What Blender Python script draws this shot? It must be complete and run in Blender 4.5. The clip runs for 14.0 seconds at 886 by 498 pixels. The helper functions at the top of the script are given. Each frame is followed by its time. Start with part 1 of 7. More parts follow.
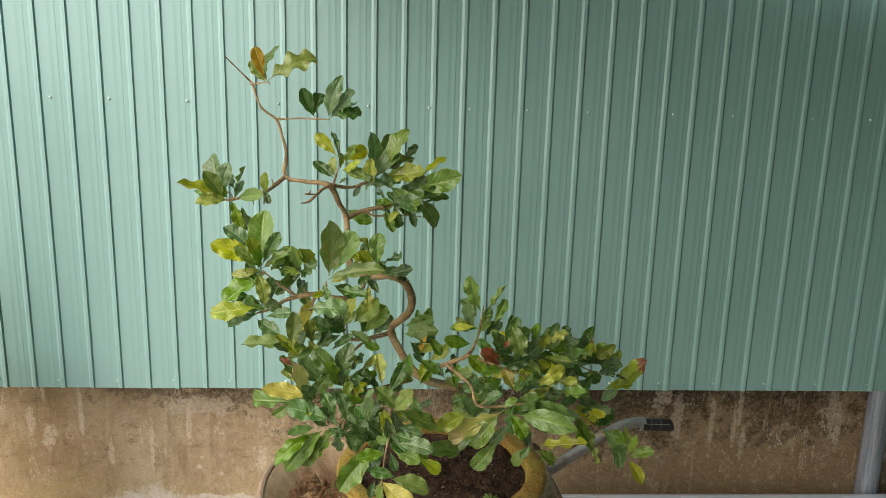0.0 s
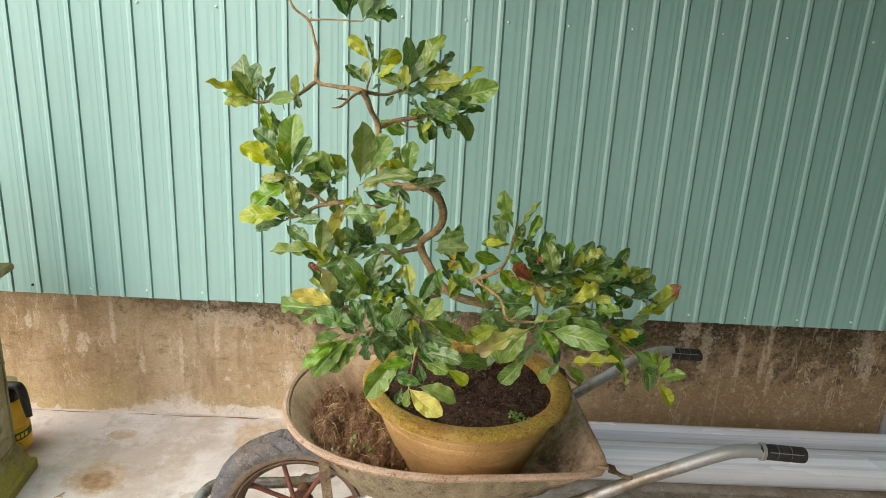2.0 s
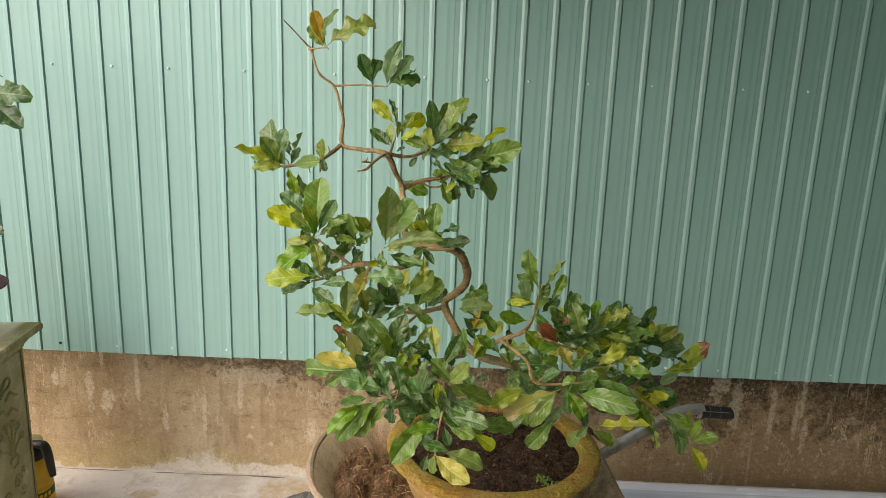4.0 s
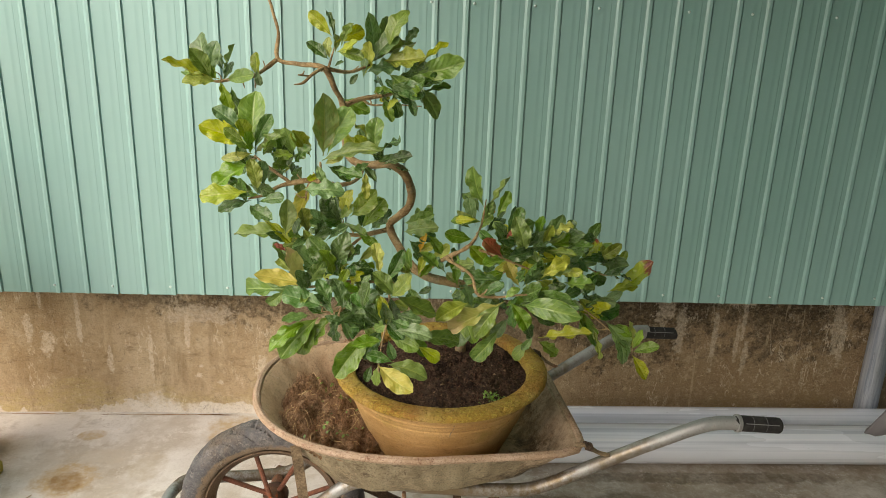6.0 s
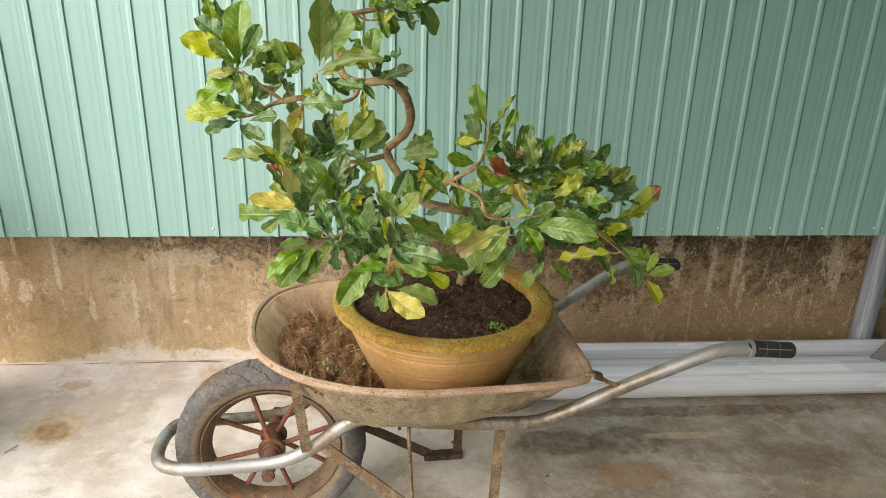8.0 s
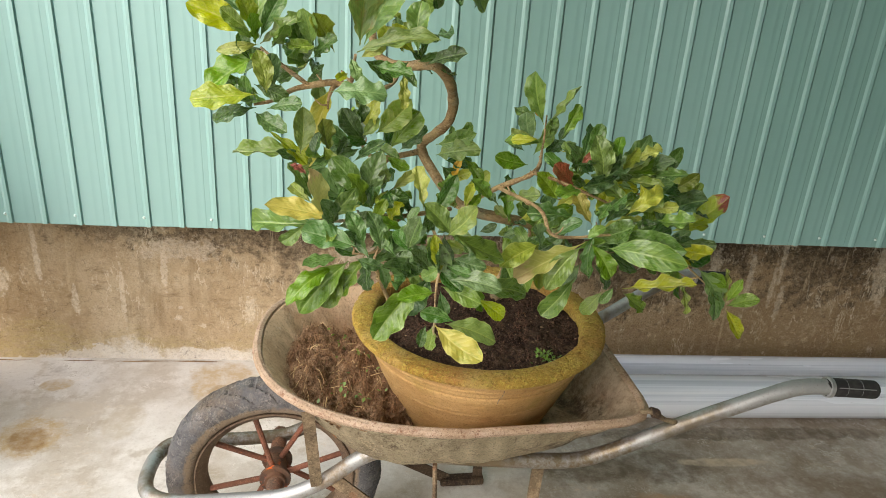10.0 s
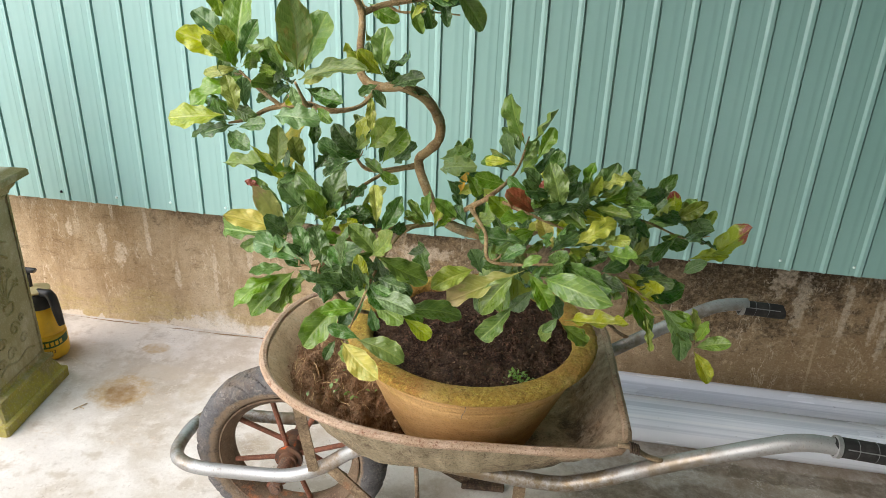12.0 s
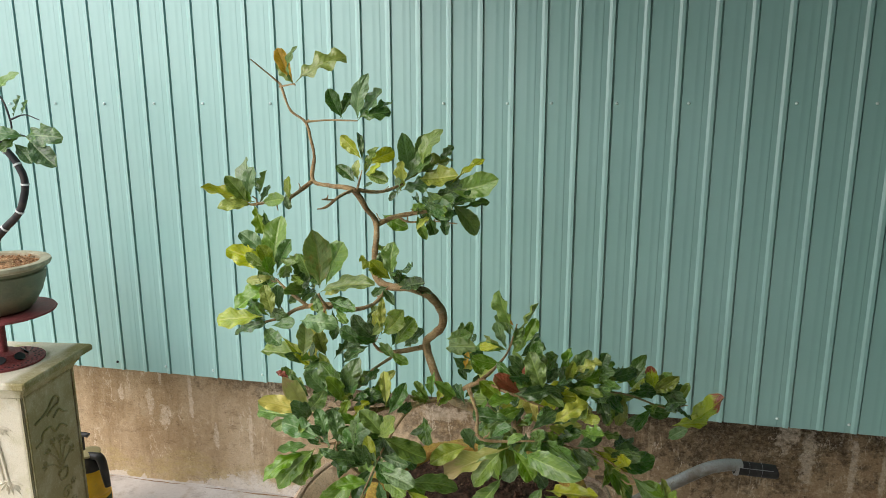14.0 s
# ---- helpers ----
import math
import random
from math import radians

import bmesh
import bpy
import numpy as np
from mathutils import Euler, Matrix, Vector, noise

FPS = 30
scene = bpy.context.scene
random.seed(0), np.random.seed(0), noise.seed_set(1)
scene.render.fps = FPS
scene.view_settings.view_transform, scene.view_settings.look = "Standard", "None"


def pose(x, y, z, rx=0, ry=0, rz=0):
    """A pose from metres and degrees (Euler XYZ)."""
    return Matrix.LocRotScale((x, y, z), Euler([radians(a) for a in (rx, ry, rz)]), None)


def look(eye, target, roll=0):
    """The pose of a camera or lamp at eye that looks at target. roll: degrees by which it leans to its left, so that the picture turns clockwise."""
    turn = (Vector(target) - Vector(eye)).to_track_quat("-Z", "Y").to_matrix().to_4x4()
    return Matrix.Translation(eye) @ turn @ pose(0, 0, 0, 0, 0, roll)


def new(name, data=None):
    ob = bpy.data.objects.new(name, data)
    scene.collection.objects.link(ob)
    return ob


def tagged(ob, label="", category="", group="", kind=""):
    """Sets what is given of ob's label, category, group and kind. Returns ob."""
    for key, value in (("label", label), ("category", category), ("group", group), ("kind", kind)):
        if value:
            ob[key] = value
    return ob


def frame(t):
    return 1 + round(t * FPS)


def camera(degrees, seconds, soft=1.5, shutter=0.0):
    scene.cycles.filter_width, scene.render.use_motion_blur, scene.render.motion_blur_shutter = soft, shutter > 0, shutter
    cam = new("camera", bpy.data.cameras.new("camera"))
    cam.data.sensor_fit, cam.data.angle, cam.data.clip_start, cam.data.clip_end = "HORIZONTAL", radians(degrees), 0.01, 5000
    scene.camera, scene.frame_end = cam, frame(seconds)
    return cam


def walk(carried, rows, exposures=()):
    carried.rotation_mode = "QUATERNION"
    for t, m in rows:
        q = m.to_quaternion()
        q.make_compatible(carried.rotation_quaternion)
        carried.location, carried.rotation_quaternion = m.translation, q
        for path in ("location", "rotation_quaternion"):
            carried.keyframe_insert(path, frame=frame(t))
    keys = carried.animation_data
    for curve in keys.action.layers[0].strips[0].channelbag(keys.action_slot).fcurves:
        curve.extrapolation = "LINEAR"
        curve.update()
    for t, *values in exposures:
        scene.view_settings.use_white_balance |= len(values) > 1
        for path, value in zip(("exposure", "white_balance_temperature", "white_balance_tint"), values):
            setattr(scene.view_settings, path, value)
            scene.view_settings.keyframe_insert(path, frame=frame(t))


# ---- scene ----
cam = camera(65.3, 14.0, 0.6)
PATH = [
    (0, (1.495, -2.396, 1.587), (1.609, -0.44, 1.186), 1.6),
    (0.5, (1.487, -2.41, 1.574), (1.57, -0.452, 1.174), 1.2),
    (1, (1.494, -2.424, 1.519), (1.643, -0.519, 0.929), 2.6),
    (1.3, (1.5, -2.417, 1.506), (1.639, -0.515, 0.903), 2.8),
    (1.5, (1.495, -2.407, 1.515), (1.637, -0.507, 0.907), 2.7),
    (2, (1.482, -2.366, 1.522), (1.529, -0.453, 0.942), 3.1),
    (2.5, (1.469, -2.344, 1.552), (1.442, -0.4, 1.085), 2.1),
    (2.7, (1.458, -2.352, 1.566), (1.425, -0.403, 1.118), 2.2),
    (4.8, (1.48, -2.359, 1.532), (1.492, -0.411, 1.078), 2.3),
    (5, (1.474, -2.337, 1.527), (1.52, -0.4, 1.033), 3.0),
    (5.5, (1.502, -2.347, 1.496), (1.595, -0.423, 0.959), 2.8),
    (6, (1.505, -2.355, 1.467), (1.615, -0.443, 0.89), 2.1),
    (6.5, (1.51, -2.351, 1.44), (1.629, -0.45, 0.828), 1.3),
    (7, (1.508, -2.353, 1.398), (1.618, -0.456, 0.773), -1.4),
    (7.5, (1.501, -2.343, 1.382), (1.618, -0.46, 0.718), 0.3),
    (9.8, (1.242, -2.055, 1.367), (1.561, -0.228, 0.618), 3.7),
    (10, (1.372, -2.053, 1.358), (1.574, -0.211, 0.605), 3.9),
    (10.5, (1.572, -2.062, 1.344), (1.719, -0.223, 0.571), 2.8),
    (11, (1.634, -2.022, 1.339), (1.674, -0.197, 0.521), 1.7),
    (11.5, (1.692, -1.978, 1.384), (1.637, -0.15, 0.575), 3.6),
    (12, (1.732, -2.053, 1.437), (1.461, -0.243, 0.631), 2.2),
    (12.5, (1.795, -2.167, 1.506), (1.444, -0.342, 0.767), 0.9),
    (13, (1.822, -2.218, 1.555), (1.434, -0.362, 0.921), 1.6),
    (13.5, (1.84, -2.228, 1.582), (1.406, -0.34, 1.082), 0.2),
    (14, (1.838, -2.228, 1.601), (1.433, -0.316, 1.175), -0.1),
]
walk(cam, [(t, look(eye, to, roll)) for t, eye, to, roll in PATH], exposures=(
    (0.0, -0.27, 6450, 11), (0.7, -0.22, 6400, 11), (1.2, 0.06, 6700, 12), (2.5, -0.06, 6350, 12), (5.0, -0.32, 6950, 11), (6.0, -0.17, 6900, 11), (7.5, 0.14, 6700, 12),
    (10.0, 0.08, 6400, 11), (11.0, 0.38, 6200, 11), (12.0, 0.16, 6150, 12), (13.0, 0.01, 6100, 12), (14.0, -0.2, 6100, 11)))


# ---- light ----
world = bpy.data.worlds.new("overcast")
scene.world = world
world.use_nodes = True
wn = world.node_tree.nodes
sky = wn.new("ShaderNodeTexSky")
sky.sky_type = "NISHITA"
sky.sun_disc = False
sky.sun_elevation, sky.sun_rotation = radians(40), radians(-137)
sky.air_density, sky.dust_density, sky.ozone_density = 1.0, 4.0, 1.0
wn["Background"].inputs["Strength"].default_value = 0.15
world.node_tree.links.new(sky.outputs["Color"], wn["Background"].inputs["Color"])
sun = new("sun", bpy.data.lights.new("sun", "SUN"))
sun.data.energy, sun.data.angle, sun.data.color = 3.5, radians(90), (1.0, 0.97, 0.92)
sun.matrix_world = look((-6.5, -6.0, 7.5), (0, 0, 0))

# ---- helpers for meshes and materials ----


def srgb(r, g, b):
    return tuple(((c / 255 + 0.055) / 1.055) ** 2.4 if c > 10 else c / 255 / 12.92 for c in (r, g, b)) + (1.0,)


class Mat:
    """A node material built step by step."""

    def __init__(self, name, color, rough=0.6, metal=0.0, spec=0.5):
        self.m = bpy.data.materials.new(name)
        self.m.use_nodes = True
        self.t = self.m.node_tree
        self.b = self.t.nodes["Principled BSDF"]
        self.b.inputs["Roughness"].default_value = rough
        self.b.inputs["Metallic"].default_value = metal
        self.b.inputs["Specular IOR Level"].default_value = spec
        rgb = self.node("ShaderNodeRGB")
        rgb.outputs[0].default_value = color
        self.col = rgb.outputs[0]
        self.co = self.node("ShaderNodeTexCoord").outputs["Object"]
        self.height = None
        self.t.links.new(self.col, self.b.inputs["Base Color"])

    def node(self, kind):
        return self.t.nodes.new(kind)

    def noise(self, scale, detail=4, rough=0.55, stretch=(1, 1, 1), offset=(0, 0, 0), distort=0.0):
        mp, n = self.node("ShaderNodeMapping"), self.node("ShaderNodeTexNoise")
        mp.inputs["Scale"].default_value, mp.inputs["Location"].default_value = stretch, offset
        self.t.links.new(self.co, mp.inputs["Vector"])
        self.t.links.new(mp.outputs[0], n.inputs["Vector"])
        n.inputs["Scale"].default_value, n.inputs["Detail"].default_value = scale, detail
        n.inputs["Roughness"].default_value, n.inputs["Distortion"].default_value = rough, distort
        return n.outputs["Fac"]

    def ramp(self, fac, lo, hi, a=0.0, b=1.0):
        r = self.node("ShaderNodeMapRange")
        r.inputs["From Min"].default_value, r.inputs["From Max"].default_value = lo, hi
        r.inputs["To Min"].default_value, r.inputs["To Max"].default_value = a, b
        self.t.links.new(fac, r.inputs["Value"])
        return r.outputs[0]

    def math(self, op, a, b):
        n = self.node("ShaderNodeMath")
        n.operation = op
        for k, v in ((0, a), (1, b)):
            if isinstance(v, (int, float)):
                n.inputs[k].default_value = v
            else:
                self.t.links.new(v, n.inputs[k])
        return n.outputs[0]

    def axis(self, which):
        s = self.node("ShaderNodeSeparateXYZ")
        self.t.links.new(self.co, s.inputs[0])
        return s.outputs[which]

    def mix(self, color, fac):
        n = self.node("ShaderNodeMix")
        n.data_type = "RGBA"
        self.t.links.new(self.col, n.inputs["A"])
        n.inputs["B"].default_value = color
        if isinstance(fac, (int, float)):
            n.inputs["Factor"].default_value = fac
        else:
            self.t.links.new(fac, n.inputs["Factor"])
        self.col = n.outputs["Result"]
        self.t.links.new(self.col, self.b.inputs["Base Color"])
        return self

    def grain(self, dark, light, scale, amount=0.7, stretch=(1, 1, 1), relief=0.6):
        """Fine dark and pale flecks and pits, a few millimetres across."""
        self.mix(dark, self.ramp(self.noise(scale, 4, 0.7, stretch, (7.3, 1.9, 4.4)), 0.52, 0.66, 0, amount))
        self.mix(light, self.ramp(self.noise(scale * 0.8, 4, 0.7, stretch, (1.3, 5.1, 9.7)), 0.54, 0.68, 0, amount))
        return self.bump(self.noise(scale, 3, 0.7, stretch, (7.3, 1.9, 4.4)), relief, 0.6 / scale)

    def cracks(self, color, scale, width, amount, offset, patch=(0.4, 0.6), stretch=(1, 1, 1)):
        """Thin wandering scratches and cracks that come and go."""
        line = self.math("ABSOLUTE", self.math("SUBTRACT", self.noise(scale, 6, 0.65, stretch, offset), 0.5), 0.0)
        mask = self.ramp(self.noise(scale * 0.9, 4, 0.6, (1, 1, 1), (offset[2], offset[0], offset[1])), patch[0], patch[1])
        return self.mix(color, self.math("MULTIPLY", self.math("MULTIPLY", self.ramp(line, width * 0.4, width, 1, 0), mask), amount))

    def rough(self, fac, lo, hi):
        self.t.links.new(self.ramp(fac, 0.3, 0.7, lo, hi), self.b.inputs["Roughness"])
        return self

    def bump(self, fac, strength, distance=0.01):
        n = self.node("ShaderNodeBump")
        n.inputs["Strength"].default_value, n.inputs["Distance"].default_value = strength, distance
        self.t.links.new(fac, n.inputs["Height"])
        if self.height:
            self.t.links.new(self.height, n.inputs["Normal"])
        self.height = n.outputs[0]
        self.t.links.new(self.height, self.b.inputs["Normal"])
        return self


def stain_or_shade(m, centre, size, color, strength, seed, edge=0.5, grain=22, ragged=9):
    """A stain, crust or painted shade with an uneven, speckled edge, laid into a material."""
    mp = m.node("ShaderNodeMapping")
    mp.vector_type = "TEXTURE"
    mp.inputs["Location"].default_value, mp.inputs["Scale"].default_value = centre, size
    m.t.links.new(m.co, mp.inputs["Vector"])
    ln = m.node("ShaderNodeVectorMath")
    ln.operation = "LENGTH"
    m.t.links.new(mp.outputs[0], ln.inputs[0])
    d = m.math("ADD", ln.outputs["Value"], m.ramp(m.noise(ragged, 6, 0.7, (1, 1, 1), (seed, 0, seed)), 0.3, 0.7, -edge, edge))
    body = m.ramp(d, 0.8, 1.0 + edge * 0.3, 1, 0)
    m.mix(color, m.math("MULTIPLY", m.math("MULTIPLY", body, m.ramp(m.noise(grain, 8, 0.75, (1, 1, 1), (seed, 3, 0)), 0.38, 0.58, 0.3, 1)), strength))


def link_mesh(name, bm, material, smooth=True):
    me = bpy.data.meshes.new(name)
    bmesh.ops.recalc_face_normals(bm, faces=bm.faces)
    bm.to_mesh(me)
    bm.free()
    for p in me.polygons:
        p.use_smooth = smooth
    me.materials.append(material.m)
    return me


def part(name, bm, material, parent=None, label="", smooth=True, sharp=35):
    me = link_mesh(name, bm, material, smooth)
    if smooth:
        me.set_sharp_from_angle(angle=radians(sharp))
    ob = new(name, me)
    ob.parent = parent
    return tagged(ob, label)


def base(name, m, label, category, group="", kind=""):
    ob = new(name)
    ob.matrix_world = m
    ob.empty_display_size = 0.05
    return tagged(ob, label, category, group, kind)


def box(bm, lo, hi, bevel=0.0, m=None):
    v = [bm.verts.new((x, y, z)) for z in (lo[2], hi[2]) for x, y in ((lo[0], lo[1]), (hi[0], lo[1]), (hi[0], hi[1]), (lo[0], hi[1]))]
    f = [bm.faces.new([v[i] for i in q]) for q in ((3, 2, 1, 0), (4, 5, 6, 7), (0, 1, 5, 4), (1, 2, 6, 5), (2, 3, 7, 6), (3, 0, 4, 7))]
    if bevel:
        e = list({e for q in f for e in q.edges})
        r = bmesh.ops.bevel(bm, geom=e, offset=bevel, segments=2, affect="EDGES")
        v = list({w for q in r["faces"] for w in q.verts} | {w for w in v if w.is_valid})
    if m is not None:
        bmesh.ops.transform(bm, matrix=m, verts=v)
    return bm


def ring_loft(bm, rings, closed=True, cap0=False, cap1=False):
    rows = [[bm.verts.new(p) for p in r] for r in rings]
    n = len(rows[0])
    for a, b in zip(rows, rows[1:]):
        for i in range(n if closed else n - 1):
            j = (i + 1) % n
            bm.faces.new((a[i], a[j], b[j], b[i]))
    if cap0:
        bm.faces.new(rows[0][::-1])
    if cap1:
        bm.faces.new(rows[-1])
    return rows


def lathe(bm, profile, seg=48, centre=(0, 0, 0), wobble=0.0):
    rings = []
    for r, z in profile:
        ring = []
        for i in range(seg):
            a = 2 * math.pi * i / seg
            k = 1 + wobble * noise.noise((math.cos(a) * 1.5, math.sin(a) * 1.5, z * 8))
            ring.append((centre[0] + max(r, 1e-4) * k * math.cos(a), centre[1] + max(r, 1e-4) * k * math.sin(a), centre[2] + z))
        rings.append(ring)
    ring_loft(bm, rings, True, profile[0][0] > 1e-3, profile[-1][0] > 1e-3)
    return bm


def smooth_line(pts, per=6):
    """Points along a Catmull-Rom curve through pts (any number of values each)."""
    p = [np.array(q, float) for q in pts]
    p = [2 * p[0] - p[1]] + p + [2 * p[-1] - p[-2]]
    out = []
    for i in range(1, len(p) - 2):
        a, b, c, d = p[i - 1:i + 3]
        for k in range(per):
            t = k / per
            out.append(0.5 * (2 * b + (c - a) * t + (2 * a - 5 * b + 4 * c - d) * t * t + (3 * b - a - 3 * c + d) * t ** 3))
    return out + [p[-2]]


def tube(bm, pts, radius, seg=12, per=6, rough=0.0, closed=False):
    """A pipe or branch. pts: (x, y, z) or (x, y, z, r)."""
    line = smooth_line([tuple(q) + ((radius,) if len(q) == 3 else ()) for q in pts], per)
    rings, side = [], None
    for i, q in enumerate(line):
        d = Vector((line[min(i + 1, len(line) - 1)] - line[max(i - 1, 0)])[:3])
        d = d.normalized() if d.length > 1e-9 else Vector((0, 0, 1))
        if side is None:
            side = d.orthogonal().normalized()
        side = (side - d * side.dot(d)).normalized()
        up = d.cross(side)
        c = Vector(q[:3])
        ring = []
        for k in range(seg):
            a = 2 * math.pi * k / seg
            o = side * math.cos(a) + up * math.sin(a)
            rr = q[3] * (1 + rough * noise.noise((c + o * q[3]) * 40))
            ring.append(c + o * rr)
        rings.append(ring)
    ring_loft(bm, rings, True, True, True)
    return bm


def bar(bm, a, b, w, t, across=(0, 1, 0)):
    """A flat bar from a to b, w wide across, t thick."""
    a, b = Vector(a), Vector(b)
    d = (b - a).normalized()
    s = Vector(across)
    s = (s - d * s.dot(d)).normalized()
    n = d.cross(s)
    rings = []
    for c in (a, b):
        rings.append([c + s * x * w / 2 + n * y * t / 2 for x, y in ((-1, -1), (1, -1), (1, 1), (-1, 1))])
    ring_loft(bm, rings, True, True, True)
    return bm


# ---- materials ----
WALL_Y = 0.172  # face of the plastered plinth, behind the hanging sheet
sheet = Mat("painted_steel", srgb(151, 190, 184), 0.34, 0.0, 0.85)
sheet.mix(srgb(140, 181, 173), sheet.ramp(sheet.noise(1.2, 3, 0.5, (1, 1, 0.5)), 0.35, 0.7))
sheet.rough(sheet.noise(9, 3, 0.5, (1, 1, 0.3)), 0.28, 0.4)

plaster = Mat("stained_plaster", srgb(196, 174, 142), 0.92, 0.0, 0.15)
plaster.mix(srgb(174, 149, 114), plaster.ramp(plaster.noise(2.2, 6, 0.65, (1, 1, 0.6), (3.1, 0, 1)), 0.42, 0.58))
plaster.mix(srgb(208, 190, 160), plaster.ramp(plaster.noise(4.5, 8, 0.7, (1, 1, 1), (1.5, 0, 6)), 0.52, 0.64, 0, 0.75))
# darker towards the right: the wall's shade and patchy grime in one colour
shade_grime = plaster.math("ADD", plaster.ramp(plaster.axis(0), 1.2, 2.6, 0, 0.8), plaster.ramp(plaster.noise(3.5, 8, 0.7, (1, 1, 0.8), (5, 0, 3)), 0.3, 0.7, -0.3, 0.3))
plaster.mix(srgb(144, 122, 92), plaster.ramp(shade_grime, 0.15, 0.6, 0, 0.82))
# trowel marks and worn streaks that run along the wall
plaster.mix(srgb(206, 186, 154), plaster.ramp(plaster.noise(16, 8, 0.75, (0.8, 1, 1.1), (4, 0, 7)), 0.55, 0.66, 0, 0.5))
plaster.mix(srgb(124, 100, 74), plaster.ramp(plaster.noise(13, 8, 0.75, (0.6, 1, 2.0), (9, 0, 2)), 0.56, 0.66, 0, 0.55))
# brown seepage running down
plaster.mix(srgb(140, 116, 84), plaster.ramp(plaster.noise(7, 6, 0.65, (1.6, 1, 0.25), (7, 0, 2)), 0.54, 0.66, 0, 0.6))
plaster.mix(srgb(206, 184, 150), plaster.ramp(plaster.noise(34, 10, 0.8, (1, 1, 0.9)), 0.57, 0.62, 0, 0.8))
plaster.mix(srgb(86, 70, 52), plaster.ramp(plaster.noise(46, 8, 0.8, (1, 1, 1), (2, 0, 5)), 0.58, 0.65, 0, 0.5))
for k, (cx, cz, rx, rz, st) in enumerate(((0.5, 0.5, 0.16, 0.06, 0.7), (0.85, 0.485, 0.22, 0.075, 0.95), (1.2, 0.5, 0.16, 0.05, 0.9), (1.08, 0.42, 0.05, 0.05, 0.6), (0.1, 0.535, 0.2, 0.02, 0.7), (2.42, 0.4, 0.26, 0.16, 1.0),
                                          (2.3, 0.52, 0.5, 0.07, 1.0), (2.68, 0.5, 0.14, 0.07, 0.9), (3.1, 0.42, 0.25, 0.13, 1.0), (3.0, 0.52, 0.4, 0.06, 1.0), (1.6, 0.45, 0.5, 0.15, 0.8))):
    stain_or_shade(plaster, (cx, WALL_Y, cz), (rx, 1.0, rz), srgb(60, 51, 40), 0.85 * st, 2.3 * k + 1, 1.0, 60, 20)
top = plaster.math("ADD", plaster.ramp(plaster.axis(2), 0.44, 0.57, 0, 0.7), plaster.ramp(plaster.noise(6, 10, 0.75), 0.3, 0.7, -0.45, 0.35))
top = plaster.math("MULTIPLY", plaster.ramp(top, 0.2, 0.42), plaster.ramp(plaster.noise(38, 8, 0.75, (1, 1, 1.4)), 0.44, 0.54))
plaster.mix(srgb(58, 48, 38), plaster.math("MULTIPLY", top, 0.7))
# bare scraped patches just below the sheet
for k, (cx, cz, rx, rz) in enumerate(((0.0, 0.545, 0.1, 0.02), (0.33, 0.53, 0.05, 0.025), (0.62, 0.545, 0.16, 0.014), (0.95, 0.53, 0.05, 0.02), (0.72, 0.42, 0.13, 0.035), (1.33, 0.42, 0.1, 0.03), (2.86, 0.52, 0.06, 0.03), (2.55, 0.47, 0.03, 0.06))):
    stain_or_shade(plaster, (cx, WALL_Y, cz), (rx, 1.0, rz), srgb(212, 196, 172), 0.9, 5.3 * k + 70, 0.75, 60, 30)
drip = plaster.math("MULTIPLY", plaster.ramp(plaster.noise(8, 4, 0.65, (2.6, 1, 0.22), (0.4, 0, 0.2), 0.5), 0.65, 0.675), plaster.ramp(plaster.noise(22, 7, 0.75), 0.42, 0.5))
plaster.mix(srgb(212, 192, 158), plaster.math("MULTIPLY", drip, 0.4))
for k, (cx, cz, rx, rz) in enumerate(((0.665, 0.345, 0.009, 0.07), (0.255, 0.4, 0.0075, 0.1), (0.255, 0.35, 0.01, 0.04), (0.13, 0.29, 0.022, 0.045), (0.065, 0.35, 0.014, 0.05), (-0.07, 0.38, 0.01, 0.03), (0.12, 0.5, 0.006, 0.06), (2.765, 0.36, 0.009, 0.12), (2.86, 0.34, 0.008, 0.08), (2.88, 0.45, 0.008, 0.1),
                                     (2.62, 0.38, 0.02, 0.1), (3.27, 0.4, 0.02, 0.1), (0.36, 0.22, 0.01, 0.05), (0.52, 0.25, 0.008, 0.1), (0.95, 0.2, 0.014, 0.05), (0.7, 0.16, 0.012, 0.012), (0.71, 0.2, 0.007, 0.007), (0.78, 0.13, 0.01, 0.008), (3.3, 0.34, 0.012, 0.1), (2.9, 0.27, 0.01, 0.06))):
    stain_or_shade(plaster, (cx, WALL_Y, cz), (rx * 1.15, 1.0, rz * 1.1), srgb(222, 208, 184), 0.95 if cx < 1 else 0.6, 3.1 * k + 20, 0.6, 90, 45)
low = plaster.math("ADD", plaster.ramp(plaster.axis(2), 0.02, 0.2, 0.75, 0.0), plaster.ramp(plaster.noise(4, 8, 0.7, (1, 1, 1), (9, 0, 0)), 0.3, 0.7, -0.5, 0.35))
plaster.mix(srgb(186, 166, 114), plaster.math("MULTIPLY", plaster.math("MULTIPLY", plaster.ramp(low, 0.3, 0.5), plaster.ramp(plaster.noise(40, 7, 0.8, (0.4, 1, 1.6)), 0.4, 0.58)), plaster.ramp(plaster.axis(0), 0.5, 1.2, 0.8, 0.15)))
foot = plaster.math("ADD", plaster.ramp(plaster.axis(2), 0.0, 0.1, 1.0, 0.0), plaster.ramp(plaster.noise(4, 8, 0.65, (1, 1, 1), (2.2, 0, 0)), 0.3, 0.7, -0.85, 0.4))
foot = plaster.math("ADD", foot, plaster.ramp(plaster.axis(0), 0.3, 1.4, 0.12, -0.5))
foot = plaster.math("ADD", foot, plaster.ramp(plaster.axis(0), 0.05, 0.5, -0.4, 0.0))
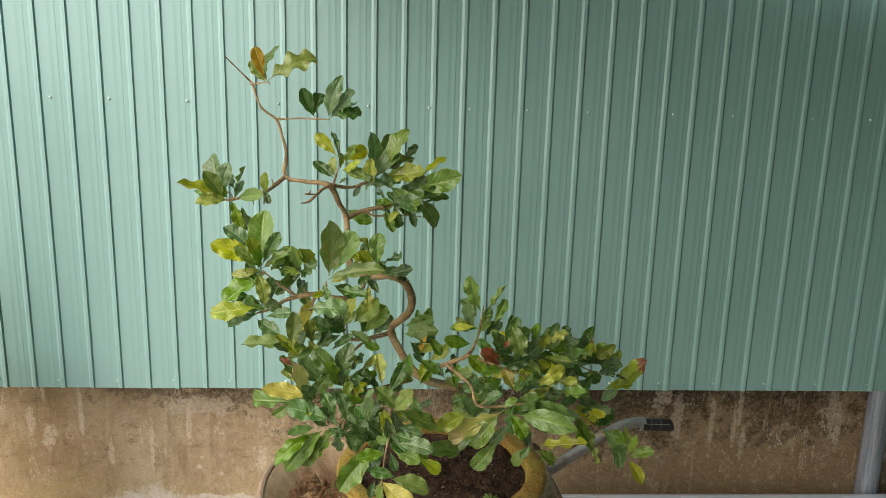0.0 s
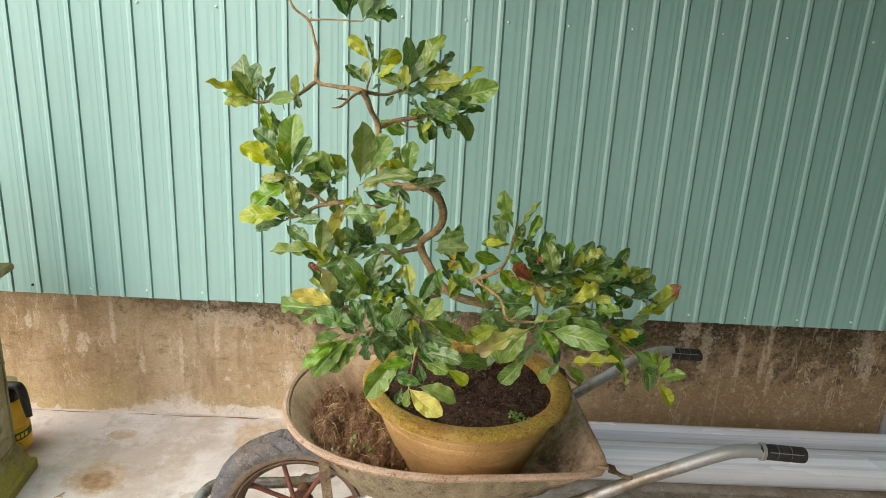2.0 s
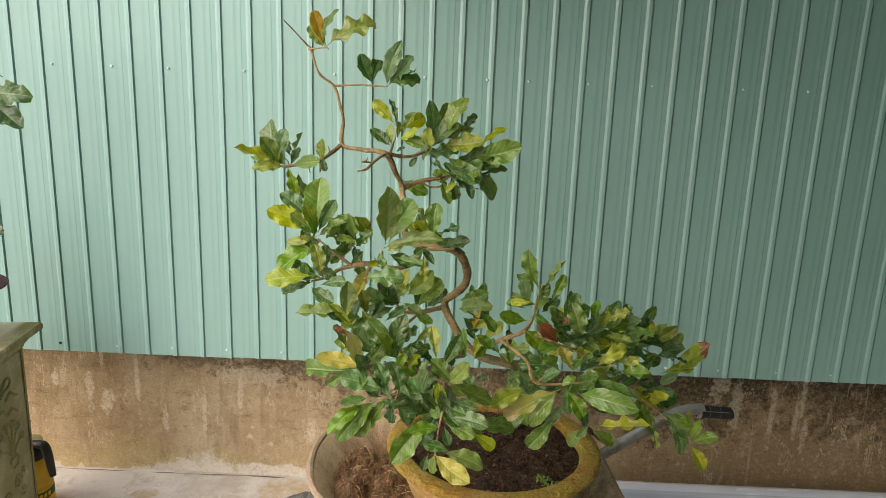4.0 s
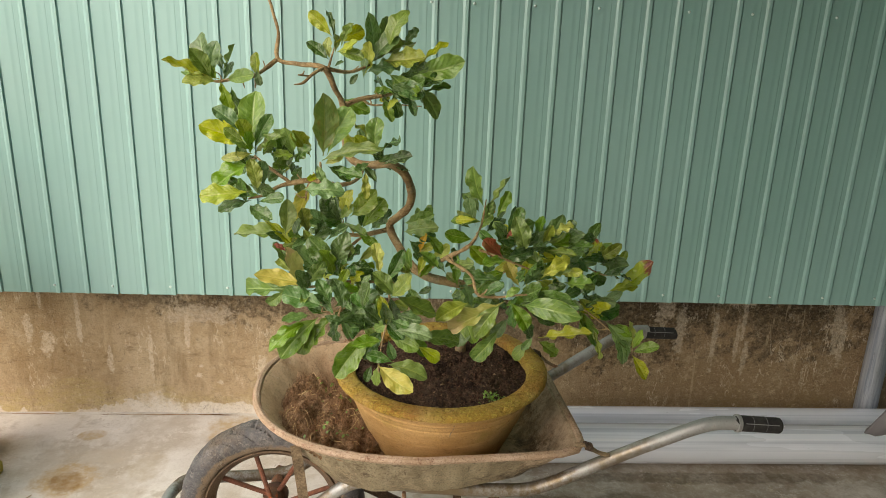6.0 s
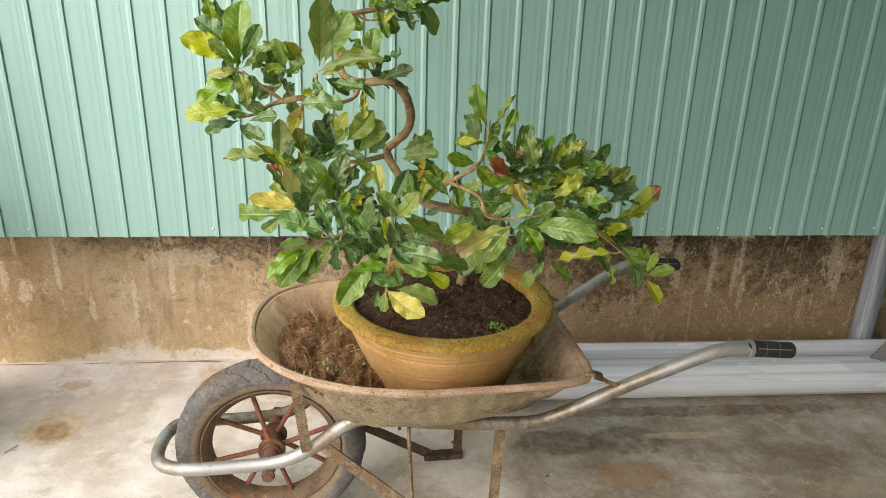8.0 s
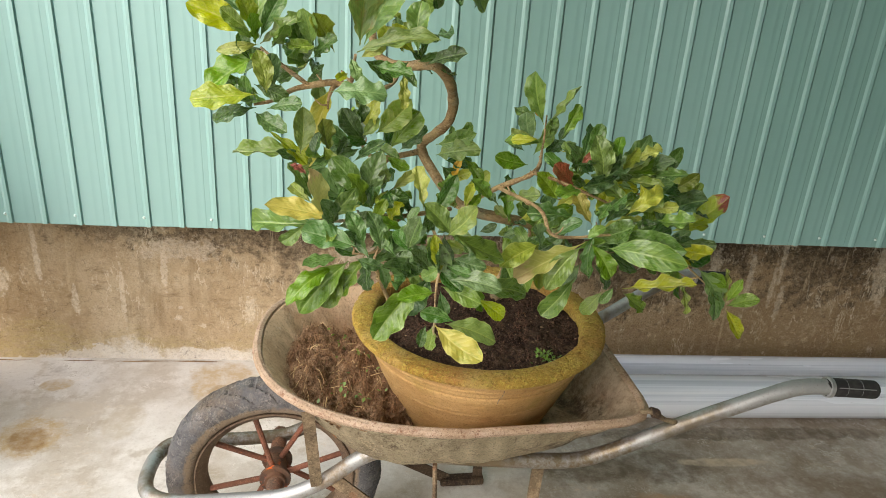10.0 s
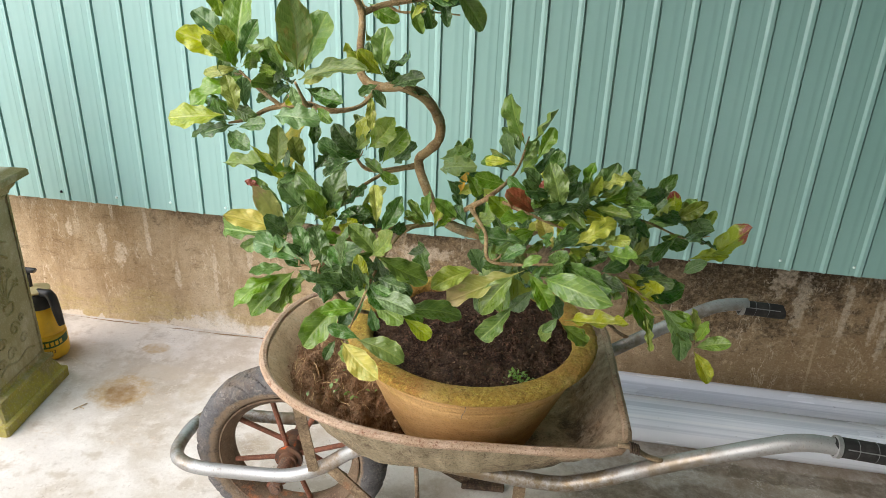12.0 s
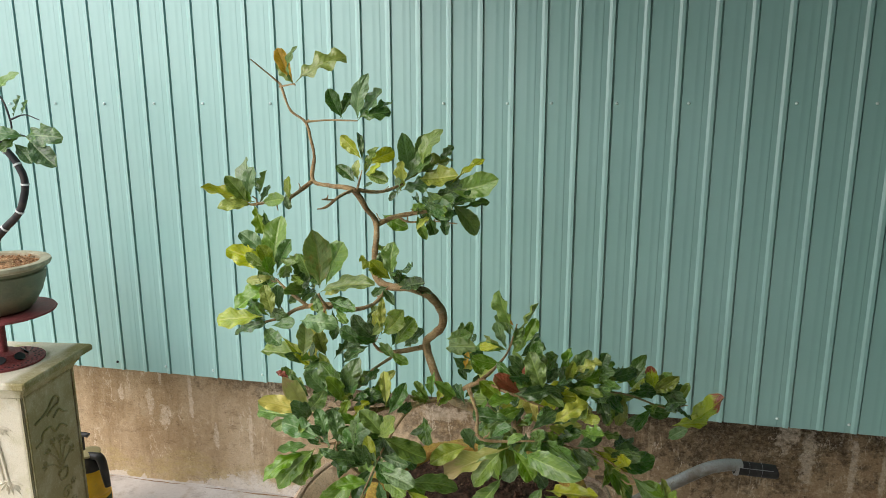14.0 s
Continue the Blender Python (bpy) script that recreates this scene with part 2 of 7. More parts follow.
plaster.mix(srgb(218, 208, 194), plaster.ramp(foot, 0.4, 0.45, 0, 0.88))
stain_or_shade(plaster, (0.52, WALL_Y, 0.02), (0.1, 1.0, 0.065), srgb(226, 218, 206), 0.98, 41.0, 0.4, 12)
stain_or_shade(plaster, (0.85, WALL_Y, 0.01), (0.3, 1.0, 0.032), srgb(226, 218, 206), 0.95, 47.0, 0.5, 12)
plaster.grain(srgb(116, 98, 76), srgb(212, 194, 166), 110, 0.3, (0.8, 1, 1.1)).grain(srgb(120, 102, 80), srgb(210, 192, 164), 380, 0.25, (0.5, 1, 1.3))
plaster.cracks(srgb(226, 212, 186), 7, 0.011, 0.6, (1.5, 0, 8.2), (0.49, 0.57), (1.6, 1, 0.5)).cracks(srgb(216, 200, 172), 13, 0.014, 0.4, (6.5, 0, 3.2), (0.52, 0.6), (1.1, 1, 0.8)).cracks(srgb(88, 70, 52), 7, 0.006, 0.5, (4.5, 0, 1.2), (0.52, 0.62))
plaster.bump(plaster.noise(9, 6, 0.65), 0.5, 0.02).bump(plaster.noise(80, 7, 0.75), 0.7, 0.006)

slab = Mat("concrete_floor", srgb(214, 209, 202), 0.8, 0.0, 0.3)
slab.mix(srgb(192, 182, 168), slab.ramp(slab.noise(2.6, 8, 0.62), 0.46, 0.6))
slab.mix(srgb(228, 224, 218), slab.ramp(slab.noise(5, 8, 0.66, (1, 1, 1), (5, 2, 0)), 0.5, 0.62, 0, 0.8))
slab.mix(srgb(176, 163, 144), slab.ramp(slab.noise(6.5, 7, 0.6, (1, 1, 1), (1.3, 7.7, 0)), 0.56, 0.62, 0, 0.6))
# slab by the pipes: painted shade along with damp and dirt, with a ragged edge
stain_or_shade(slab, (3.0, -0.9, 0), (1.35, 1.3, 1), srgb(134, 119, 101), 0.9, 61.0, 0.45, 3, 2.2)
slab.mix(srgb(120, 104, 84), slab.ramp(slab.noise(4, 9, 0.72, (1, 1.2, 1), (8, 1, 0)), 0.56, 0.66, 0, 0.45))
slab.mix(srgb(206, 190, 168), slab.ramp(slab.noise(9, 10, 0.78, (0.7, 1.2, 1), (3, 6, 0)), 0.59, 0.65, 0, 0.6))
slab.mix(srgb(110, 94, 74), slab.ramp(slab.noise(50, 9, 0.8), 0.6, 0.68, 0, 0.5))
slab.mix(srgb(74, 62, 50), slab.ramp(slab.noise(130, 5, 0.8, (1, 1, 1), (3, 8, 0)), 0.7, 0.74, 0, 0.7))
slab.grain(srgb(160, 147, 130), srgb(234, 230, 223), 90, 0.2, (1, 1, 1), 0.08).grain(srgb(140, 126, 108), srgb(230, 224, 214), 420, 0.15, (1, 1, 1), 0.15)
slab.cracks(srgb(140, 124, 104), 3, 0.003, 0.6, (2.5, 1.1, 0.2), (0.5, 0.62)).cracks(srgb(234, 229, 222), 9, 0.01, 0.45, (5.5, 3.1, 0.7), (0.5, 0.62))
slab.rough(slab.noise(3, 4), 0.6, 0.88)
slab.bump(slab.noise(9, 6, 0.6), 0.2, 0.006).bump(slab.noise(140, 6, 0.75), 0.2, 0.001)
# local stains; the long dark strip before the front pipe is its painted shadow
for k, (cx, cy, rx, ry, color, st) in enumerate((
        (0.375, -0.28, 0.1, 0.1, srgb(184, 158, 118), 0.95), (0.385, -0.3, 0.055, 0.06, srgb(150, 118, 76), 0.85), (0.345, -0.01, 0.05, 0.035, srgb(186, 164, 130), 0.9),
        (0.87, 0.01, 0.115, 0.12, srgb(190, 168, 134), 0.95), (0.885, -0.04, 0.05, 0.035, srgb(160, 134, 96), 0.8), (0.62, -0.21, 0.06, 0.09, srgb(192, 180, 160), 0.8), (0.45, -0.15, 0.1, 0.05, srgb(196, 184, 166), 0.7),
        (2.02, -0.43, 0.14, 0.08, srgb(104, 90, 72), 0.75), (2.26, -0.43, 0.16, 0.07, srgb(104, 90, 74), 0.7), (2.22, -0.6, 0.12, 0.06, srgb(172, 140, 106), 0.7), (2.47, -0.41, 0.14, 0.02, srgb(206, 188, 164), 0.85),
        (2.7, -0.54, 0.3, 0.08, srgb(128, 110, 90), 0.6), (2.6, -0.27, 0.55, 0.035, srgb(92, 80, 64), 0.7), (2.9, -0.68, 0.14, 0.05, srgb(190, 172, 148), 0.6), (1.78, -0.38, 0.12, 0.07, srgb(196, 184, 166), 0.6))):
    stain_or_shade(slab, (cx, cy, 0), (rx, ry, 1), color, st, 1.7 * k + 1, 0.3, 22, 14)

galv = Mat("galvanised_steel", srgb(238, 242, 250), 0.25, 0.05, 0.8)
galv.mix(srgb(222, 229, 240), galv.ramp(galv.noise(3, 4, 0.6, (0.3, 1, 1)), 0.4, 0.65))
galv.mix(srgb(190, 198, 212), galv.ramp(galv.noise(45, 4, 0.6, (0.006, 1, 1), (2, 4, 1)), 0.5, 0.62, 0, 0.75))
galv.mix(srgb(242, 245, 250), galv.ramp(galv.noise(60, 4, 0.6, (0.006, 1, 1), (7, 1, 3)), 0.54, 0.64, 0, 0.7))
galv.mix(srgb(110, 114, 120), galv.ramp(galv.noise(60, 5, 0.7, (0.4, 1, 1), (5, 2, 1)), 0.68, 0.72, 0, 0.6))
galv.rough(galv.noise(8, 3, 0.6, (0.2, 1, 1)), 0.2, 0.3)
galv.bump(galv.noise(30, 4, 0.6, (0.3, 1, 1)), 0.05, 0.002)

old_galv = Mat("weathered_zinc", srgb(168, 174, 182), 0.35, 0.4, 0.5)
old_galv.mix(srgb(128, 136, 146), old_galv.ramp(old_galv.noise(70, 5, 0.7, (1, 1, 0.03)), 0.45, 0.58, 0, 0.8))
old_galv.mix(srgb(196, 200, 206), old_galv.ramp(old_galv.noise(50, 5, 0.7, (1, 1, 0.05), (3, 1, 4)), 0.54, 0.66, 0, 0.7))
old_galv.mix(srgb(90, 92, 92), old_galv.ramp(old_galv.noise(90, 6, 0.75, (1, 1, 0.3), (1, 7, 2)), 0.6, 0.68, 0, 0.6))

pipe_steel = Mat("worn_galvanised_tube", srgb(170, 171, 170), 0.4, 0.65, 0.5)
pipe_steel.mix(srgb(120, 104, 78), pipe_steel.ramp(pipe_steel.noise(4, 6, 0.65), 0.48, 0.58, 0, 0.8))
pipe_steel.mix(srgb(190, 188, 182), pipe_steel.ramp(pipe_steel.noise(30, 7, 0.75), 0.58, 0.68, 0, 0.7))
pipe_steel.mix(srgb(104, 84, 58), pipe_steel.ramp(pipe_steel.noise(22, 8, 0.75, (1, 1, 1), (4, 2, 0)), 0.58, 0.68, 0, 0.75))
stain_or_shade(pipe_steel, (0.62, -0.21, 0.39), (0.26, 0.1, 0.09), srgb(122, 106, 80), 0.95, 3.0, 0.4, 60, 20)
stain_or_shade(pipe_steel, (0.35, -0.19, 0.38), (0.16, 0.1, 0.06), srgb(128, 112, 86), 0.9, 5.0, 0.4, 60, 20)
stain_or_shade(pipe_steel, (-0.05, 0.11, 0.235), (0.3, 0.1, 0.1), srgb(112, 96, 74), 0.95, 8.0, 0.4, 60, 20)
stain_or_shade(pipe_steel, (0.12, -0.18, 0.33), (0.07, 0.06, 0.06), srgb(134, 112, 82), 0.8, 6.0, 0.4, 60, 20)
pipe_steel.rough(pipe_steel.noise(14, 4), 0.34, 0.6)
pipe_steel.bump(pipe_steel.noise(60, 5, 0.6), 0.12, 0.001)
pipe_steel.mix(srgb(104, 96, 82), pipe_steel.ramp(pipe_steel.noise(240, 4, 0.7), 0.56, 0.66, 0, 0.4))

tray_steel = Mat("muddy_rusted_tray", srgb(160, 148, 120), 0.75, 0.1, 0.3)
tray_steel.mix(srgb(128, 116, 92), tray_steel.ramp(tray_steel.noise(5, 7, 0.7), 0.44, 0.6))
tray_steel.mix(srgb(172, 160, 134), tray_steel.ramp(tray_steel.noise(12, 8, 0.75, (1, 1, 0.35), (2, 0, 0)), 0.54, 0.64, 0, 0.8))
tray_steel.mix(srgb(82, 64, 50), tray_steel.ramp(tray_steel.noise(26, 8, 0.78), 0.56, 0.66, 0, 0.75))
tray_steel.mix(srgb(186, 166, 136), tray_steel.ramp(tray_steel.noise(34, 8, 0.8, (1, 1, 1), (5, 5, 1)), 0.62, 0.67, 0, 0.7))
stain_or_shade(tray_steel, (0.74, 0.0, 0.51), (0.13, 0.3, 0.09), srgb(186, 158, 128), 1.0, 4.0, 0.7, 40, 22)
stain_or_shade(tray_steel, (0.72, 0.0, 0.5), (0.14, 0.34, 0.12), srgb(70, 58, 48), 0.9, 14.0, 0.7, 16, 12)
stain_or_shade(tray_steel, (0.74, -0.05, 0.52), (0.1, 0.3, 0.07), srgb(196, 176, 150), 0.95, 24.0, 0.8, 30, 26)
tray_steel.cracks(srgb(184, 164, 134), 9, 0.012, 0.7, (2.5, 1.1, 0.2)).cracks(srgb(70, 52, 40), 12, 0.012, 0.6, (7.5, 3.1, 1.2))
tray_steel.bump(tray_steel.noise(16, 7, 0.7), 0.6, 0.01).bump(tray_steel.noise(90, 5, 0.75), 0.5, 0.003)
tray_steel.grain(srgb(74, 58, 46), srgb(176, 160, 134), 190, 0.6)

tray_mud = Mat("dried_mud_in_tray", srgb(214, 186, 152), 0.85, 0.0, 0.2)
tray_mud.mix(srgb(182, 150, 118), tray_mud.ramp(tray_mud.noise(6, 7, 0.7, (1, 1, 0.6)), 0.44, 0.6))
tray_mud.mix(srgb(142, 108, 84), tray_mud.ramp(tray_mud.noise(22, 8, 0.78, (1, 1, 0.7)), 0.57, 0.67, 0, 0.6))
tray_mud.mix(srgb(232, 212, 186), tray_mud.ramp(tray_mud.noise(15, 8, 0.8, (1, 1, 0.5), (5, 5, 1)), 0.58, 0.66, 0, 0.7))
stain_or_shade(tray_mud, (0.74, 0.0, 0.51), (0.13, 0.3, 0.09), srgb(186, 158, 128), 1.0, 4.0, 0.7, 40, 22)
stain_or_shade(tray_mud, (0.72, 0.0, 0.5), (0.14, 0.34, 0.12), srgb(80, 66, 54), 0.85, 14.0, 0.7, 16, 12)
stain_or_shade(tray_mud, (0.74, -0.05, 0.52), (0.1, 0.3, 0.07), srgb(196, 176, 150), 0.95, 24.0, 0.8, 30, 26)
tray_mud.bump(tray_mud.noise(16, 7, 0.7), 0.6, 0.01).bump(tray_mud.noise(90, 5, 0.75), 0.5, 0.003)
tray_mud.grain(srgb(100, 78, 60), srgb(206, 184, 156), 190, 0.45)

rust_rim = Mat("rusty_tray_lip", srgb(178, 152, 126), 0.78, 0.05, 0.3)
rust_rim.mix(srgb(196, 172, 150), rust_rim.ramp(rust_rim.noise(18, 7, 0.75), 0.48, 0.6))
rust_rim.mix(srgb(134, 92, 64), rust_rim.ramp(rust_rim.noise(36, 7, 0.75), 0.54, 0.64, 0, 0.85))
rust_rim.mix(srgb(84, 66, 54), rust_rim.ramp(rust_rim.noise(60, 6, 0.75, (1, 1, 1), (3, 0, 0)), 0.62, 0.7, 0, 0.7))
rust_rim.bump(rust_rim.noise(60, 6, 0.75), 0.7, 0.004)
rust_rim.grain(srgb(96, 62, 44), srgb(206, 184, 162), 260, 0.7)

rust = Mat("brown_rusted_iron", srgb(118, 90, 72), 0.82, 0.1, 0.3)
rust.mix(srgb(146, 100, 76), rust.ramp(rust.noise(20, 7, 0.75), 0.48, 0.6))
rust.mix(srgb(92, 80, 70), rust.ramp(rust.noise(8, 6, 0.7), 0.44, 0.56, 0, 0.85))
rust.mix(srgb(170, 152, 130), rust.ramp(rust.noise(44, 7, 0.8, (1, 1, 1), (1, 6, 0)), 0.62, 0.68, 0, 0.6))
rust.bump(rust.noise(70, 5, 0.7), 0.5, 0.002)
rust.grain(srgb(64, 48, 40), srgb(168, 126, 98), 300, 0.6)
hub_paint = Mat("dusty_orange_hub", srgb(118, 88, 68), 0.75, 0.1, 0.3)
hub_paint.mix(srgb(214, 104, 48), hub_paint.ramp(hub_paint.noise(17, 5, 0.6), 0.54, 0.58))
hub_paint.mix(srgb(88, 70, 60), hub_paint.ramp(hub_paint.noise(11, 6, 0.7), 0.44, 0.54, 0, 0.95))
hub_paint.bump(hub_paint.noise(60, 5, 0.7), 0.5, 0.003)
spoke_rust = Mat("red_brown_rusted_spoke", srgb(134, 88, 70), 0.8, 0.1, 0.3)
spoke_rust.mix(srgb(112, 76, 60), spoke_rust.ramp(spoke_rust.noise(16, 6, 0.7), 0.45, 0.6))
spoke_rust.mix(srgb(176, 108, 74), spoke_rust.ramp(spoke_rust.noise(40, 6, 0.75, (1, 1, 1), (2, 3, 1)), 0.56, 0.66, 0, 0.7))
spoke_rust.grain(srgb(78, 54, 44), srgb(176, 132, 104), 300, 0.5)
rim_rust = Mat("mud_brown_rim", srgb(124, 106, 86), 0.8, 0.15, 0.3)
rim_rust.mix(srgb(98, 80, 66), rim_rust.ramp(rim_rust.noise(9, 6, 0.7), 0.45, 0.6))
rim_rust.mix(srgb(190, 122, 80), rim_rust.ramp(rim_rust.noise(7, 7, 0.7, (1, 1, 1), (6, 3, 1)), 0.6, 0.68, 0, 0.8))
rim_rust.mix(srgb(168, 150, 126), rim_rust.ramp(rim_rust.noise(30, 7, 0.75, (1, 1, 1), (1, 6, 0)), 0.58, 0.66, 0, 0.6))
rim_rust.grain(srgb(68, 52, 42), srgb(178, 148, 120), 260, 0.5)
strap_steel = Mat("muddy_flat_bar", srgb(116, 100, 78), 0.8, 0.1, 0.3)
strap_steel.mix(srgb(156, 136, 108), strap_steel.ramp(strap_steel.noise(16, 8, 0.75), 0.48, 0.6))
strap_steel.mix(srgb(80, 62, 48), strap_steel.ramp(strap_steel.noise(24, 8, 0.75, (1, 1, 1), (4, 4, 0)), 0.52, 0.62, 0, 0.8))
strap_steel.mix(srgb(150, 92, 60), strap_steel.ramp(strap_steel.noise(9, 5, 0.7, (1, 1, 1), (1, 5, 0)), 0.58, 0.72, 0, 0.7))
strap_steel.bump(strap_steel.noise(60, 5, 0.7), 0.4, 0.002)
strap_steel.grain(srgb(72, 56, 44), srgb(172, 152, 124), 260, 0.65)

iron_dark = Mat("dark_rusty_bar", srgb(92, 76, 60), 0.85, 0.1, 0.3)
iron_dark.mix(srgb(62, 50, 42), iron_dark.ramp(iron_dark.noise(14, 7, 0.75), 0.46, 0.58))
iron_dark.mix(srgb(132, 112, 88), iron_dark.ramp(iron_dark.noise(30, 7, 0.75, (1, 1, 1), (4, 2, 0)), 0.56, 0.64, 0, 0.7))
iron_dark.grain(srgb(50, 40, 34), srgb(142, 120, 94), 260, 0.55)

rubber = Mat("muddy_tyre_rubber", srgb(94, 93, 94), 0.85, 0.0, 0.3)
rubber.mix(srgb(126, 120, 116), rubber.ramp(rubber.noise(6, 8, 0.72), 0.46, 0.6, 0, 0.8))
rubber.mix(srgb(112, 98, 82), rubber.ramp(rubber.noise(5, 6, 0.66, (1, 1, 1), (3, 5, 2)), 0.54, 0.66, 0, 0.7))
rubber.mix(srgb(62, 60, 60), rubber.ramp(rubber.noise(16, 8, 0.72, (1, 1, 1), (9, 2, 4)), 0.54, 0.64, 0, 0.6))
rubber.mix(srgb(160, 150, 138), rubber.ramp(rubber.noise(46, 8, 0.8, (1, 1, 1), (6, 1, 0)), 0.6, 0.67, 0, 0.5))
flat = rubber.node("ShaderNodeVectorMath")
flat.operation = "MULTIPLY_ADD"
flat.inputs[1].default_value, flat.inputs[2].default_value = (1, 0, 1), (0, 0, -0.227)
rubber.t.links.new(rubber.co, flat.inputs[0])
away = rubber.node("ShaderNodeVectorMath")
away.operation = "LENGTH"
rubber.t.links.new(flat.outputs[0], away.inputs[0])
ring_mud = rubber.math("ADD", rubber.ramp(away.outputs["Value"], 0.18, 0.225, 1.0, 0.0), rubber.ramp(rubber.noise(9, 7, 0.7, (1, 1, 1), (4, 4, 1)), 0.3, 0.7, -0.3, 0.3))
rubber.mix(srgb(142, 122, 98), rubber.ramp(ring_mud, 0.42, 0.58, 0, 0.85))
rubber.cracks(srgb(48, 46, 46), 14, 0.012, 0.5, (2.5, 1.1, 0.2), (0.4, 0.54)).cracks(srgb(170, 162, 150), 18, 0.012, 0.5, (8.5, 2.1, 3.2), (0.46, 0.58))
rubber.bump(rubber.noise(40, 8, 0.75), 0.4, 0.004).bump(rubber.noise(130, 5, 0.75), 0.4, 0.002)
rubber.grain(srgb(58, 56, 56), srgb(146, 140, 132), 200, 0.4)
black_rubber = Mat("black_rubber", srgb(40, 39, 39), 0.75, 0.0, 0.35)
black_rubber.mix(srgb(62, 60, 58), black_rubber.ramp(black_rubber.noise(30, 5, 0.7), 0.45, 0.7))
black_rubber.bump(black_rubber.noise(80, 4, 0.7), 0.4, 0.002)

clay = Mat("mossy_clay", srgb(192, 156, 104), 0.85, 0.0, 0.25)
clay.mix(srgb(172, 134, 82), clay.ramp(clay.noise(5, 7, 0.68), 0.44, 0.6))
clay.mix(srgb(198, 160, 98), clay.ramp(clay.noise(14, 8, 0.75, (1, 1, 1.6)), 0.54, 0.66, 0, 0.75))
clay.mix(srgb(124, 92, 54), clay.ramp(clay.noise(40, 8, 0.78, (1, 1, 2)), 0.58, 0.66, 0, 0.6))
clay.mix(srgb(136, 120, 50), clay.ramp(clay.noise(7, 6, 0.7, (1, 1, 1), (4, 4, 1)), 0.54, 0.66, 0, 0.5))
clay.mix(srgb(206, 172, 118), clay.ramp(clay.noise(26, 6, 0.7, (0.4, 0.4, 2.5), (5, 1, 2)), 0.56, 0.68, 0, 0.35))
clay.mix(srgb(104, 76, 44), clay.ramp(clay.noise(30, 6, 0.7, (0.4, 0.4, 2.5), (1, 7, 2)), 0.58, 0.7, 0, 0.2))
clay.bump(clay.noise(8, 3, 0.5, (1, 1, 5)), 0.15, 0.006).bump(clay.noise(110, 5, 0.7), 0.35, 0.002)
clay.grain(srgb(118, 86, 50), srgb(206, 168, 106), 260, 0.45)
clay_lip = Mat("moss_covered_clay_lip", srgb(184, 140, 72), 0.92, 0.0, 0.2)
clay_lip.mix(srgb(196, 168, 104), clay_lip.ramp(clay_lip.noise(7, 7, 0.7, (1, 1, 1), (2, 8, 0)), 0.48, 0.6, 0, 0.8))
clay_lip.mix(srgb(160, 104, 50), clay_lip.ramp(clay_lip.noise(5, 7, 0.7, (1, 1, 1), (7, 3, 0)), 0.52, 0.64, 0, 0.7))
moss_at = clay_lip.ramp(clay_lip.noise(4.5, 8, 0.72), 0.4, 0.54)
clay_lip.mix(srgb(172, 150, 58), clay_lip.math("MULTIPLY", moss_at, 0.5))
clay_lip.mix(srgb(206, 186, 84), clay_lip.math("MULTIPLY", moss_at, clay_lip.ramp(clay_lip.noise(130, 3, 0.6, (1, 1, 1), (3, 1, 0)), 0.54, 0.6, 0, 0.65)))
clay_lip.mix(srgb(96, 86, 34), clay_lip.ramp(clay_lip.noise(125, 3, 0.6), 0.56, 0.62, 0, 0.4))
clay_lip.mix(srgb(112, 78, 44), clay_lip.ramp(clay_lip.noise(24, 8, 0.75, (1, 1, 1), (6, 2, 5)), 0.57, 0.66, 0, 0.7))
clay_lip.bump(clay_lip.noise(130, 5, 0.7), 1.0, 0.008)
clay_lip.grain(srgb(92, 78, 34), srgb(212, 192, 100), 330, 0.5)

soil = Mat("dark_soil", srgb(98, 78, 64), 0.95, 0.0, 0.15)
soil.mix(srgb(58, 45, 38), soil.ramp(soil.noise(14, 8, 0.75), 0.44, 0.56))
soil.mix(srgb(146, 118, 96), soil.ramp(soil.noise(60, 8, 0.8), 0.55, 0.63, 0, 0.85))
soil.bump(soil.noise(45, 7, 0.75), 1.0, 0.015)
soil.grain(srgb(38, 28, 24), srgb(132, 100, 80), 240, 0.7)
root_soil = Mat("dry_root_clod", srgb(178, 148, 116), 0.95, 0.0, 0.15)
root_soil.mix(srgb(114, 86, 62), root_soil.ramp(root_soil.noise(18, 6, 0.7), 0.42, 0.62))
root_soil.mix(srgb(152, 118, 86), root_soil.ramp(root_soil.noise(70, 6, 0.75), 0.55, 0.72, 0, 0.85))
root_soil.bump(root_soil.noise(40, 7, 0.75), 1.0, 0.02)
root_soil.grain(srgb(64, 46, 34), srgb(170, 134, 98), 220, 0.7)
fibre = Mat("dry_roots", srgb(158, 122, 88), 0.9, 0.0, 0.2)
fibre.mix(srgb(96, 70, 50), fibre.ramp(fibre.noise(30, 3), 0.4, 0.65))
dark_fibre = Mat("dark_fine_roots", srgb(128, 92, 74), 0.95, 0.0, 0.1)
dark_fibre.mix(srgb(58, 46, 38), dark_fibre.ramp(dark_fibre.noise(25, 3), 0.4, 0.6))

# ---- the setting ----

def ground():
    bm = bmesh.new()
    box(bm, (-40, -40, -0.2), (40, 40, 0.0))
    tagged(part("ground", bm, slab, None, "", False), "pale worn concrete yard slab with brown stains and painted shade", "ground", "", "structure")


